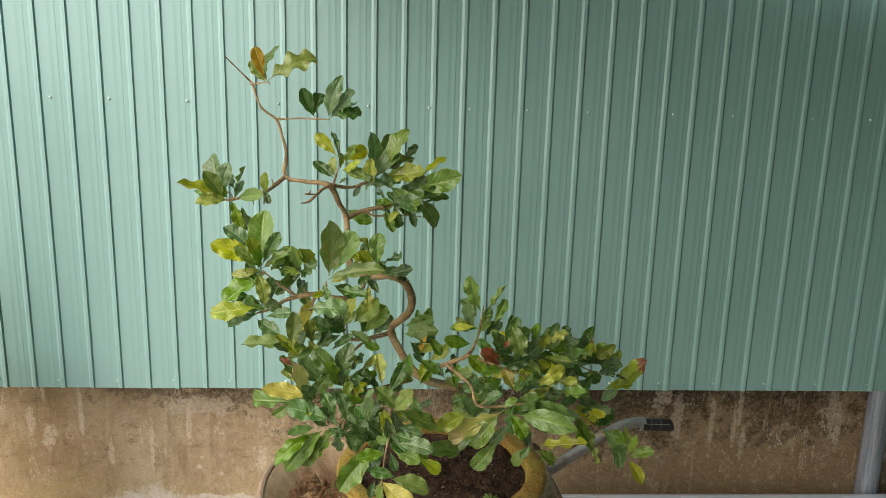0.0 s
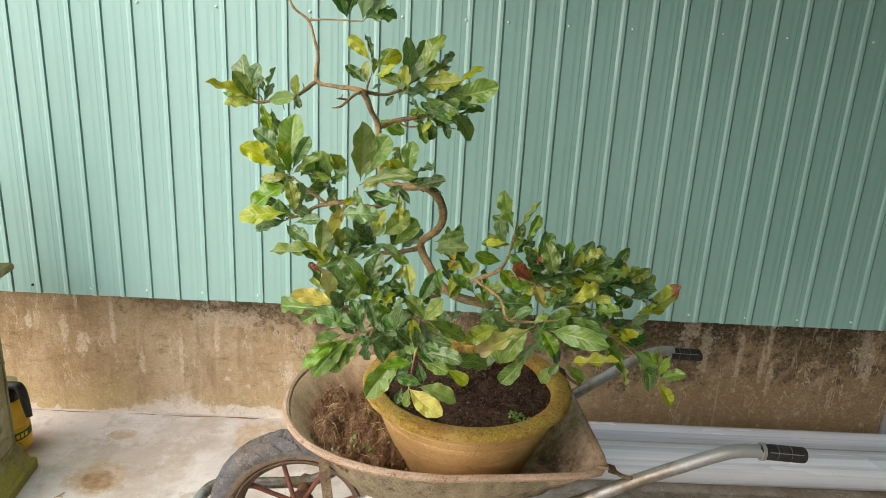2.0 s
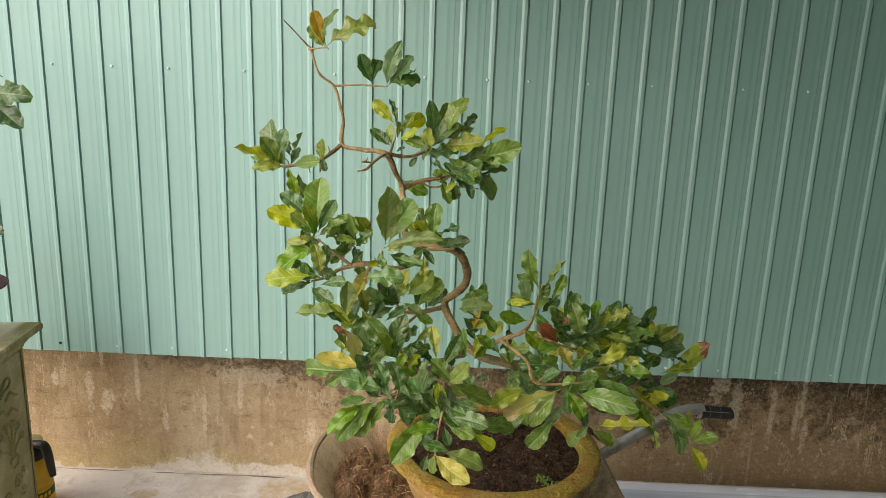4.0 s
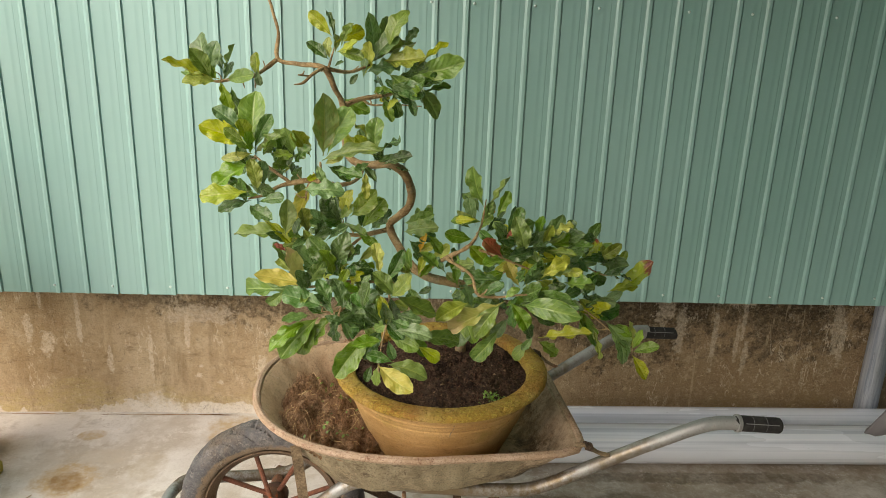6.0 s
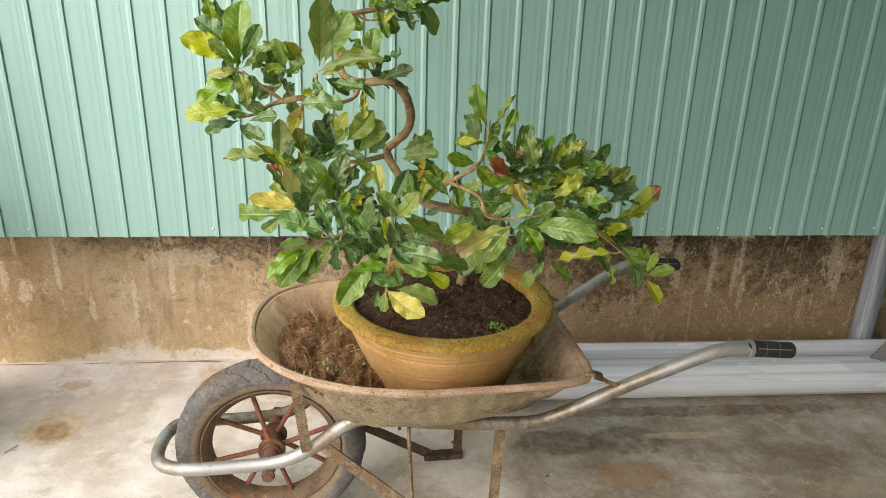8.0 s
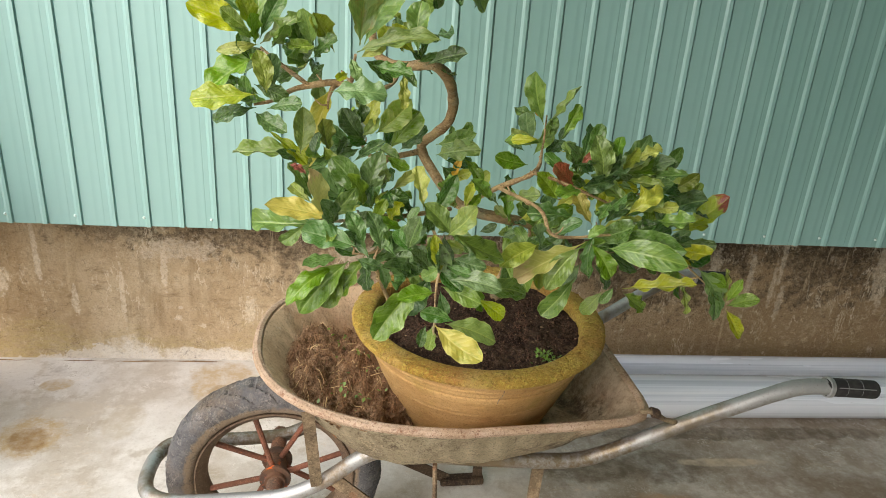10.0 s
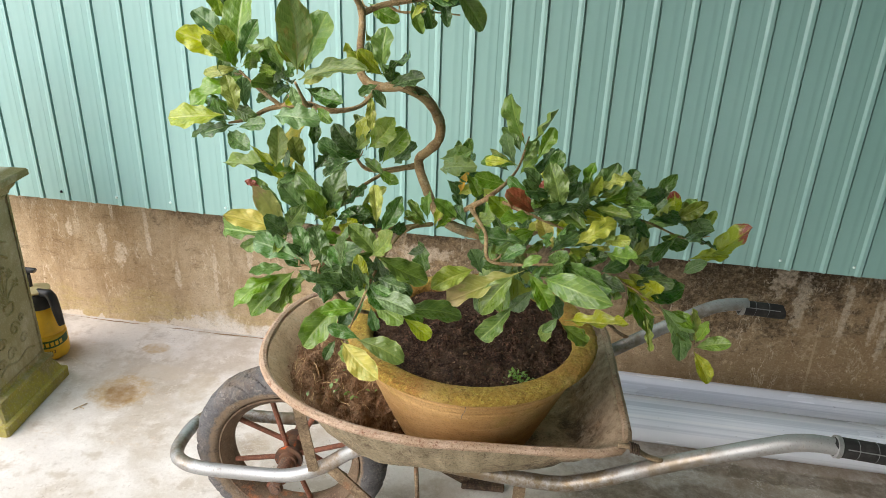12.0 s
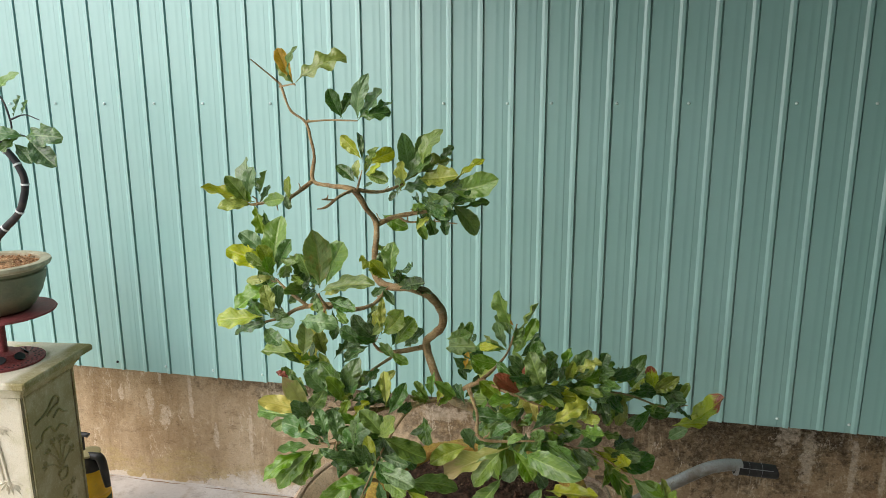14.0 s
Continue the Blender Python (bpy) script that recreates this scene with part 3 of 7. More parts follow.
def plinth():
    bm = bmesh.new()
    nx, nz = 150, 16
    rows = []
    for j in range(nz + 1):
        row = []
        for i in range(nx + 1):
            x, z = -4 + 9 * i / nx, 0.9 * j / nz
            y = WALL_Y + 0.008 * noise.noise((x * 1.3, z * 2, 0)) + 0.004 * noise.noise((x * 7, z * 7, 3))
            y -= 0.018 * max(0, 1 - z / 0.05) ** 2
            row.append((x, y, z - 0.01))
        rows.append(row)
    ring_loft(bm, rows, False)
    box(bm, (-4, WALL_Y + 0.02, -0.01), (5, WALL_Y + 0.2, 0.9))
    tagged(part("wall_plinth", bm, plaster), "brown stained plaster wall base with black mould", "wall", "", "structure")


def cladding():
    """Ribbed steel sheet: a rib every 10 cm with two low stiffeners between."""
    one = ((0.001, 0.0), (0.028, 0.0), (0.033, -0.0004), (0.037, -0.0004), (0.042, 0.0), (0.05, 0.0), (0.055, -0.0005), (0.059, -0.0005), (0.062, 0.0),
           (0.077, 0.0), (0.085, -0.0038), (0.0945, -0.0045), (0.0955, 0.006), (0.0998, 0.006), (0.1005, 0.0))
    prof = []
    for k in range(-40, 42):
        prof += [(k * 0.1 + u, v) for u, v in one]
    bm = bmesh.new()
    zs = [0.567, 0.569, 0.7, 1.0, 1.3, 1.6, 1.9, 2.2, 2.6, 3.0, 3.6]
    rows = []
    for z in zs:
        row = []
        for x, y in prof:
            k = math.floor(x / 0.1 + 0.01)
            dz = 0.0025 * noise.noise((k * 3.1, 0, 0)) if z < 0.6 else 0
            row.append((x, y + 0.003 * noise.noise((x * 1.7, z * 0.8, 5)), z + dz))
        rows.append(row)
    ring_loft(bm, rows, False)
    ob = part("wall_cladding", bm, sheet, None, "", True, 6)
    s = ob.modifiers.new("thickness", "SOLIDIFY")
    s.thickness, s.offset = 0.0012, 1.0
    tagged(ob, "pale teal ribbed steel sheet cladding with screws", "wall", "", "structure")
    return ob


screw_metal = Mat("zinc_screw", srgb(214, 232, 226), 0.35, 0.1, 0.7)
dark_metal = Mat("black_bolt", srgb(30, 32, 34), 0.6, 0.2, 0.4)


def screws(wall):
    def head(material):
        bm = bmesh.new()
        lathe(bm, ((0.005, 0.0), (0.005, 0.0012), (0.0034, 0.0016), (0.0034, 0.004), (0.0028, 0.0046), (0.0, 0.0048)), 10)
        bmesh.ops.rotate(bm, verts=bm.verts, matrix=Matrix.Rotation(radians(90), 3, "X"))
        return link_mesh("screw", bm, material)
    bright, dark = head(screw_metal), head(dark_metal)
    spots = [(x, 0.596, bright) for x in (0.277, 0.477, 0.677, 0.877, 1.077, 1.277, 1.475, 1.675, 1.87, 2.07, 2.271, 2.46, 2.67, 2.866, 3.068, 3.27, -0.14, -0.34)]
    spots += [(x, 1.585, bright) for x in (-0.6, -0.27, -0.075, 0.126, 0.326, 0.515, 0.768, 1.069, 1.369, 1.575, 1.713, 1.911, 2.121, 2.42, 2.633, 2.92, 3.13, 3.33)]
    spots.append((0.067, 0.598, dark))
    for x, z, me in spots:
        ob = new("screw", me)
        ob.parent = wall
        ob.location = (x, -0.0016, z)


def purlins():
    """Steel rails behind the sheet that carry it."""
    for z in (0.62, 1.585, 2.6):
        bm = bmesh.new()
        box(bm, (-4, 0.012, z - 0.02), (4.2, 0.06, z + 0.02))
        tagged(part("trim", bm, galv, None, "", False), "galvanised rail behind the cladding", "rail", "", "structure")


def added_shelter():
    """An unseen roof and walls, added to shade the right end of the yard."""
    bm = bmesh.new()
    rows = []
    for dz in (0.0, 0.04):
        rows.append([(ROOF_X, -4.2, 2.26 + dz), (4.4, -4.2, 1.93 + dz), (4.4, -0.09, 1.93 + dz), (ROOF_X, -0.09, 2.26 + dz)])
    ring_loft(bm, rows, True, True, True)
    tagged(part("ceiling", bm, shade_sheet, None, "", False), "unseen dull green roof sheet added to shade the right end", "roof", "", "structure")
    for name, lo, hi in (("wall_end", (3.66, -4.3, 0.0), (3.72, -0.03, 1.99)), ("wall_back", (1.25, -4.36, 0.0), (3.66, -4.3, 2.28))):
        bm = bmesh.new()
        box(bm, lo, hi)
        tagged(part(name, bm, shade_sheet, None, "", False), "unseen dull green wall added to block light", "wall", "", "structure")


def wall_foot():
    """A thin broken brown line along the joint between wall and slab."""
    bm = bmesh.new()
    rows = []
    for i in range(241):
        x = -2 + 6 * i / 240
        y = WALL_Y - 0.03 + 0.006 * noise.noise((x * 5, 0, 2)) + 0.003 * noise.noise((x * 23, 0, 6))
        w = max(0.0, 0.0018 + 0.007 * noise.noise((x * 6, 3, 0)))
        rows.append([(x, y - w, 0.0005), (x, y, 0.0005 + w * 0.8), (x, y + w, 0.0005)])
    ring_loft(bm, rows, False)
    tagged(part("joint_dirt", bm, root_soil, None, "", True, 180), "broken brown line along the joint at the wall foot", "dirt", "", "stuff")


ROOF_X = 1.0
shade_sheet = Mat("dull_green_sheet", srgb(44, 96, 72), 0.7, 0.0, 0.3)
shade_sheet.mix(srgb(36, 80, 60), shade_sheet.ramp(shade_sheet.noise(2, 4), 0.4, 0.7))

ground()
plinth()
cladding_ob = cladding()
purlins()
added_shelter()
wall_foot()


# ---- the wheelbarrow ----
BARROW = pose(1.157, -0.70, 0.0, 0, 0, 3.65)


def tray_loop(cu, hu, hv, z, nf, nr, seg=72, tilt=0.0):
    """A rounded outline: broad and round at the front (low u), squarer at the rear."""
    out = []
    for i in range(seg):
        a = 2 * math.pi * i / seg
        c, s = math.cos(a), math.sin(a)
        n = nr if c > 0 else nf
        r = (abs(c) ** n + abs(s) ** n) ** (-1 / n)
        u, v = cu + hu * r * c, hv * r * s
        v *= 1 - 0.16 * max(0.0, (u - cu) / hu)
        out.append((u, v, z + tilt * (cu - u) / hu))
    return out


def wheelbarrow():
    root = base("wheelbarrow", BARROW, "old muddy steel wheelbarrow carrying a potted tree", "wheelbarrow")
    # tray
    bm = bmesh.new()
    shape = ((0.378, 0.401, 0.32, 0.557, 2.4, 11, 0.028), (0.378, 0.392, 0.312, 0.553, 2.4, 11, 0.028), (0.385, 0.374, 0.298, 0.53, 2.45, 9.5, 0.024), (0.391, 0.356, 0.285, 0.505, 2.5, 8, 0.02),
             (0.398, 0.336, 0.27, 0.475, 2.6, 6, 0.014), (0.405, 0.315, 0.255, 0.445, 2.7, 4, 0.008), (0.42, 0.285, 0.233, 0.412, 3, 4, 0.0), (0.42, 0.26, 0.215, 0.403, 3, 4, 0.0), (0.42, 0.12, 0.1, 0.401, 3, 4, 0.0))
    seg = 288
    loops = [tray_loop(cu, hu, hv, z, nf, nr, seg, tilt) for cu, hu, hv, z, nf, nr, tilt in shape]
    for li, lp in enumerate(loops[1:7]):
        for i, p in enumerate(lp):
            k = 0.004 * noise.noise((p[0] * 9, p[1] * 9, li * 1.7)) + 0.002 * noise.noise((p[0] * 34, p[1] * 34, li * 5.7))
            # pressed upright flutes in the walls
            f = 1 + 0.007 * math.sin(2 * math.pi * i / seg * 36) * (0.0, 0.5, 1, 1, 1, 0.4)[li]
            lp[i] = (p[0] * f + 0.39 * (1 - f), p[1] * f + k, p[2] + k)
    ring_loft(bm, loops, True, False, True)
    tray = part("tray", bm, tray_mud, root, "mud-caked rusty steel tray")
    tray.data.materials.append(tray_steel.m)
    m = tray.modifiers.new("thickness", "SOLIDIFY")
    m.thickness, m.offset, m.material_offset = 0.003, 0.0, 1
    bm = bmesh.new()
    rim = tray_loop(0.378, 0.406, 0.324, 0.556, 2.4, 11, 72, 0.028)
    rings = []
    for i, p in enumerate(rim):
        q0, q1 = Vector(rim[i - 1]), Vector(rim[(i + 1) % 72])
        d = (q1 - q0).normalized()
        n = Vector((d.y, -d.x, 0)).normalized()
        r = 0.0095 * (1 + 0.12 * noise.noise(Vector(p) * 14))
        rings.append([Vector(p) + n * r * math.cos(a) + Vector((0, 0, 1)) * r * math.sin(a) for a in [2 * math.pi * k / 8 for k in range(8)]])
    rings.append(rings[0])
    ring_loft(bm, rings)
    bmesh.ops.remove_doubles(bm, verts=bm.verts, dist=1e-5)
    part("tray_lip", bm, rust_rim, tray, "rolled rusty lip")
    # one bent tube makes both shafts and the loop round the wheel
    half = [(1.148, -0.2815, 0.6035), (1.095, -0.2755, 0.602), (1.03, -0.268, 0.58), (0.855, -0.238, 0.487), (0.71, -0.215, 0.405), (0.62, -0.205, 0.383),
            (0.40, -0.18, 0.384), (0.27, -0.157, 0.39), (0.2, -0.147, 0.372), (0.11, -0.132, 0.296), (0.03, -0.125, 0.257), (-0.06, -0.122, 0.248),
            (-0.19, -0.12, 0.248), (-0.252, -0.1, 0.247), (-0.28, -0.06, 0.244)]
    back = [(u, -v * (0.92 if u < 0.25 else 1.0), z - 0.014 * min(1.0, max(0.0, (0.2 - u) / 0.16)) * (0.4 if u < -0.25 else 1.0)) for u, v, z in half[::-1]]
    pts = half + [(-0.287, 0.0, 0.24)] + back
    bm = bmesh.new()
    tube(bm, pts, 0.0168, 16, 5, 0.03)
    part("frame", bm, pipe_steel, root, "bent galvanised tube frame and handles")
    for s in (-1, 1):
        du, dz = (0.0, 0.0) if s < 0 else (-0.012, -0.008)
        bm = bmesh.new()
        tube(bm, [(1.148 + du, s * 0.2815, 0.6035 + dz), (1.156 + du, s * 0.2817, 0.6035 + dz), (1.242 + du, s * 0.285, 0.597 + dz), (1.25 + du, s * 0.2855, 0.5965 + dz)], 0.0192, 18, 4)
        grip = part("grip", bm, black_rubber, root, "black ribbed plastic grip", True, 50)
        bm = bmesh.new()
        tube(bm, [(1.142 + du, s * 0.2811, 0.604 + dz), (1.15 + du, s * 0.2815, 0.6035 + dz)], 0.0215, 18, 2)
        part("grip_collar", bm, pipe_steel, grip)
        for k in range(2):
            u = 1.178 + 0.034 * k + du
            bm = bmesh.new()
            tube(bm, [(u, s * (0.2826 + 0.0012 * k), 0.6022 - 0.0024 * k + dz), (u + 0.0009, s * (0.2826 + 0.0012 * k), 0.6021 - 0.0024 * k + dz)], 0.0195, 18, 1)
            part("grip_seam", bm, seam_grey, grip)
        bm = bmesh.new()
        tube(bm, [(1.158 + du, s * 0.2817 - 0.0176, 0.6035 + 0.009 + dz), (1.242 + du, s * 0.285 - 0.0176, 0.5975 + 0.009 + dz)], 0.0011, 6, 2)
        part("grip_seam", bm, seam_grey, grip)
        # flat stay from the tray's front to the tube
        bm = bmesh.new()
        bar(bm, (0.0825, s * 0.189, 0.52) if s < 0 else (0.089, 0.171, 0.43), (0.098, s * 0.133 + s * 0.012, 0.296), 0.025, 0.004, (1, 0, 0.2))
        part("stay", bm, strap_steel, root, "muddy flat steel stay", False)
        # leg: upright bar, diagonal and foot
        fu, fv = (0.565, s * 0.195) if s < 0 else (0.54, 0.178)
        bm = bmesh.new()
        bar(bm, (fu + 0.01, s * 0.2, 0.375), (fu, fv, 0.004), 0.026, 0.005, (1, 0, 0))
        leg = part("leg", bm, strap_steel if s < 0 else iron_dark, root, "flat steel leg", False)
        bm = bmesh.new()
        bar(bm, (0.14, s * 0.142, 0.305 if s < 0 else 0.225), (fu - 0.085, fv, 0.016), 0.03, 0.005, (0.4, 0, 1))
        part("leg_diagonal", bm, strap_steel if s < 0 else iron_dark, leg, "", False)
        bm = bmesh.new()
        box(bm, (fu - 0.105, fv - 0.016, 0.0), (fu + 0.018, fv + 0.016, 0.022), 0.003)
        part("foot", bm, iron_dark, leg, "rusty foot plate", False)
        bm = bmesh.new()
        tube(bm, [(0.346, s * 0.2, 0.385), (0.36, s * 0.2, 0.1)], 0.005, 8, 2)
        part("leg_rod", bm, strap_steel, leg)
        # rear stay rod between lip and shaft
        bm = bmesh.new()
        tube(bm, [(0.752, s * 0.262, 0.545), (0.772, s * 0.262, 0.545), (0.79, s * 0.258, 0.535), (0.82, s * 0.248, 0.512), (0.862, s * 0.238, 0.494)], 0.0055, 8, 4, 0.25)
        rod = part("rear_rod", bm, strap_steel, root, "wired rusty stay rod")
        bm = bmesh.new()
        coil = [(0.776 + 0.022 * k / 24, s * (0.261 - 0.004 * k / 24) + 0.009 * math.cos(k * 1.05), 0.543 - 0.01 * k / 24 + 0.009 * math.sin(k * 1.05)) for k in range(25)]
        tube(bm, coil, 0.0022, 6, 3)
        part("wire_binding", bm, iron_dark, rod)
    wheel(root)
    return root


def tyre_mesh(bm, cx, cz, R, w, h, mud=0.0):
    """Worn tyre in the x-z plane about (cx, 0, cz): smooth sidewalls, slanting tread grooves, caked mud on the crown."""
    seg, sec = 300, 36
    rings = []
    for i in range(seg):
        a = 2 * math.pi * i / seg
        ring = []
        for k in range(sec):
            b = 2 * math.pi * k / sec
            c, d = math.cos(b), math.sin(b)
            y = w * math.copysign(abs(c) ** 0.85, c)
            out = h * (d if d < 0 else d ** 0.85)
            lug = 0.0
            if d > -0.15:
                ph = (i / seg * 26 + abs(y) / w * 1.3) % 1.0
                lug = -0.009 * math.exp(-((ph - 0.5) / 0.09) ** 4) * min(1.0, (d + 0.15) * 2.5)
                if abs(y) < 0.004:
                    lug = -0.002
            crown = min(1.0, max(0.0, d * 1.6 + 0.05))
            bits = noise.noise((math.cos(a) * 9, math.sin(a) * 9, y * 30)) + 0.7 * noise.noise((math.cos(a) * 26, math.sin(a) * 26, y * 80)) + 0.4 * noise.noise((math.cos(a) * 60, math.sin(a) * 60, y * 200))
            r = R + out + lug + 0.001 * noise.noise((math.cos(a) * 6, math.sin(a) * 6, b)) + mud * crown * bits
            # moulded ring low on the sidewall
            if -0.75 < d < -0.5:
                y *= 1.04
            ring.append((cx + r * math.cos(a), y, max(0.001, cz + r * math.sin(a))))
        rings.append(ring)
    rings.append(rings[0])
    ring_loft(bm, rings)
    bmesh.ops.remove_doubles(bm, verts=bm.verts, dist=1e-5)


def wheel(root):
    zc = 0.227
    bm = bmesh.new()
    tyre_mesh(bm, 0, zc, 0.2115, 0.047, 0.0375, 0.0024)
    w = base("wheel", Matrix.Identity(4), "", "")
    w.parent = root
    part("tyre", bm, rubber, w, "worn mud-grey rubber tyre")
    bm = bmesh.new()
    prof = ((0.176, -0.034), (0.1785, -0.0385), (0.182, -0.0385), (0.1825, -0.034), (0.166, -0.022), (0.162, 0.0), (0.166, 0.022), (0.1825, 0.034), (0.182, 0.0385), (0.1785, 0.0385), (0.176, 0.034), (0.16, 0.018), (0.156, 0.0), (0.16, -0.018))
    rings = []
    for i in range(73):
        a = 2 * math.pi * i / 72
        rings.append([(r * math.cos(a), y, zc + r * math.sin(a)) for r, y in prof])
    ring_loft(bm, rings)
    bmesh.ops.remove_doubles(bm, verts=bm.verts, dist=1e-5)
    part("rim", bm, rim_rust, w, "mud-brown rusty steel rim")
    bm = bmesh.new()
    tube(bm, [(0, -0.05, zc), (0, 0.05, zc)], 0.024, 20, 2)
    for y in (-0.034, 0.034):
        tube(bm, [(0, y - 0.004, zc), (0, y + 0.004, zc)], 0.036, 20, 2)
    part("hub", bm, hub_paint, w, "rusty hub with orange paint")
    for k in range(8):
        a = 2 * math.pi * (k + 0.35) / 8
        y = 0.02 if k % 2 else -0.02
        bm = bmesh.new()
        tube(bm, [(0.022 * math.cos(a), y, zc + 0.022 * math.sin(a)), (0.16 * math.cos(a), y * 0.3, zc + 0.16 * math.sin(a))], 0.0066, 8, 3)
        part("spoke", bm, spoke_rust, w)
    bm = bmesh.new()
    tube(bm, [(0, -0.15, zc), (0, 0.14, zc)], 0.0115, 12, 2)
    part("axle", bm, rust, w)
    for s in (-1, 1):
        bm = bmesh.new()
        tube(bm, [(0, s * 0.146, zc), (0, s * 0.132, zc)], 0.017, 6, 1)
        part("nut", bm, rust, w, "", False)
        bm = bmesh.new()
        tube(bm, [(0, s * 0.11, zc), (0, s * 0.05, zc)], 0.0185, 14, 2)
        part("spacer", bm, rust, w)


seam_grey = Mat("grip_seam_grey", srgb(120, 120, 120), 0.7)
wheelbarrow()

# ---- the clay pot ----
POT = (1.605, -0.727, 0.404)


straw_pale = Mat("pale_dry_straw", srgb(196, 170, 122), 0.85)


def clay_pot():
    root = base("plant_pot", pose(*POT, 0, 0, 0), "mossy yellow-brown clay pot standing in a wheelbarrow", "pot")
    bm = bmesh.new()
    prof = [(0.14, 0.0), (0.147, 0.004)]
    for k in range(1, 91):
        z = 0.243 * k / 90
        prof.append((0.147 + 0.104 * (k / 90) ** 0.92, z))
    body = []
    for r, z in prof:
        # cut rings and uneven throwing ridges
        cut = sum(d * math.exp(-((z - g) / 0.0026) ** 2) for g, d in ((0.2, 0.004), (0.212, 0.0022), (0.223, 0.004), (0.15, 0.0012)))
        body.append((r - cut + 0.001 * noise.noise((0.3, 0.7, z * 110)) + 0.0006 * noise.noise((4.3, 0.7, z * 300)), z))
    body += [(0.252, 0.25), (0.226, 0.25), (0.13, 0.02), (0.0, 0.018)]
    lathe(bm, body, 96, (0, 0, 0), 0.01)
    body_ob = part("body", bm, clay, root)
    bm = bmesh.new()
    tube(bm, [(0.018, -0.2425, 0.232), (0.02, -0.2405, 0.222), (0.018, -0.2365, 0.21), (0.013, -0.2325, 0.198), (0.012, -0.229, 0.188)], 0.0011, 6, 4, 0.4)
    part("crack", bm, strap_steel, body_ob, "thin dark crack")
    bm = bmesh.new()
    lip = smooth_line(((0.245, 0.2415), (0.26, 0.2445), (0.2695, 0.2475), (0.2725, 0.2535), (0.2695, 0.2605), (0.26, 0.2645), (0.243, 0.266), (0.229, 0.2635), (0.222, 0.255), (0.22, 0.235)), 4)
    rings = []
    for r, z in [tuple(q) for q in lip] + [(0.22, 0.21), (0.235, 0.22)]:
        ring = []
        for i in range(360):
            a = 2 * math.pi * i / 360
            c, d = math.cos(a), math.sin(a)
            k = 0.0035 * noise.noise((c * 3, d * 3, z * 9)) + 0.002 * noise.noise((c * r * 70, d * r * 70, z * 70)) + 0.002 * noise.noise((c * r * 190, d * r * 190, z * 190))
            ring.append(((r + k) * c, (r + k) * d, z + k * 0.8))
        rings.append(ring)
    ring_loft(bm, rings)
    part("lip", bm, clay_lip, root, "thick lip covered with yellow-green moss")
    return root


def soil_patch():
    bm = bmesh.new()
    rings = []
    for k in range(1, 23):
        r = 0.2265 * k / 22
        ring = []
        for i in range(64):
            a = 2 * math.pi * i / 64
            x, y = r * math.cos(a), r * math.sin(a)
            z = 0.252 - 0.015 * (r / 0.229) ** 2 + 0.016 * noise.noise((x * 9, y * 9, 1)) + 0.008 * noise.noise((x * 30, y * 30, 4)) + 0.004 * noise.noise((x * 90, y * 90, 7))
            ring.append((x, y, z))
        rings.append(ring)
    ring_loft(bm, rings, True, True)
    ob = part("soil", bm, soil, None, "", True, 180)
    ob.matrix_world = pose(*POT)
    tagged(ob, "dark crumbly soil full of fine roots", "soil", "", "stuff")


def strands(name, label, centre, spread, count, length, radius, material, zfun, seed, high=1.0, curl=2.5):
    """Fine roots and straw lying on a surface, joined."""
    rnd = random.Random(seed)
    verts, faces = [], []
    for _ in range(count):
        a, r = rnd.uniform(0, 2 * math.pi), math.sqrt(rnd.random())
        x, y = centre[0] + spread[0] * r * math.cos(a), centre[1] + spread[1] * r * math.sin(a)
        h, l = rnd.uniform(0, 2 * math.pi), length * rnd.uniform(0.4, 1.3)
        bend = rnd.uniform(-curl, curl)
        lift = rnd.uniform(0.0, 0.012) * rnd.choice((0.5, 1, high))
        rows = []
        for k in range(5):
            px, py = x, y
            pz = zfun(px, py) + 0.001 + lift * math.sin(k / 4 * math.pi)
            s, c = math.sin(h), math.cos(h)
            rows.append([(px - s * radius, py + c * radius, pz), (px, py, pz + radius * 1.5), (px + s * radius, py - c * radius, pz)])
            x, y, h = x + c * l / 4, y + s * l / 4, h + bend / 4
        o = len(verts)
        for row in rows:
            verts += row
        for k in range(4):
            for j in range(2):
                faces.append((o + 3 * k + j, o + 3 * k + j + 1, o + 3 * k + j + 4, o + 3 * k + j + 3))
    me = bpy.data.meshes.new(name)
    me.from_pydata(verts, [], faces)
    me.materials.append(material.m)
    tagged(new(name, me), label, "roots", "", "stuff")


def soil_z(x, y):
    x, y = x - POT[0], y - POT[1]
    return POT[2] + 0.252 - 0.015 * (math.hypot(x, y) / 0.229) ** 2 + 0.016 * noise.noise((x * 9, y * 9, 1)) + 0.008 * noise.noise((x * 30, y * 30, 4))


HEAP = (1.345, -0.725)


def heap_z(x, y):
    dx, dy = (x - HEAP[0]) / 0.19, (y - HEAP[1]) / 0.235
    d = min(1.0, dx * dx + dy * dy)
    z = 0.435 + 0.115 * (1 - d) ** 0.7 + 0.45 * max(0.0, abs(y - HEAP[1]) - 0.16) + 0.034 * noise.noise((x * 15, y * 15, 2)) + 0.02 * noise.noise((x * 40, y * 40, 5))
    z += max(0.0, 1.3 - x) * 0.75
    # thins out towards its uneven edge
    q = math.hypot((x - HEAP[0]) / 0.172, dy) + 0.16 * noise.noise((x * 12, y * 12, 8))
    e = max(0.0, min(1.0, (q - 0.68) / 0.3))
    e = e * e * (3 - 2 * e)
    low = tray_z(x, y) + 0.004
    return max(z * (1 - e) + low * e, low)


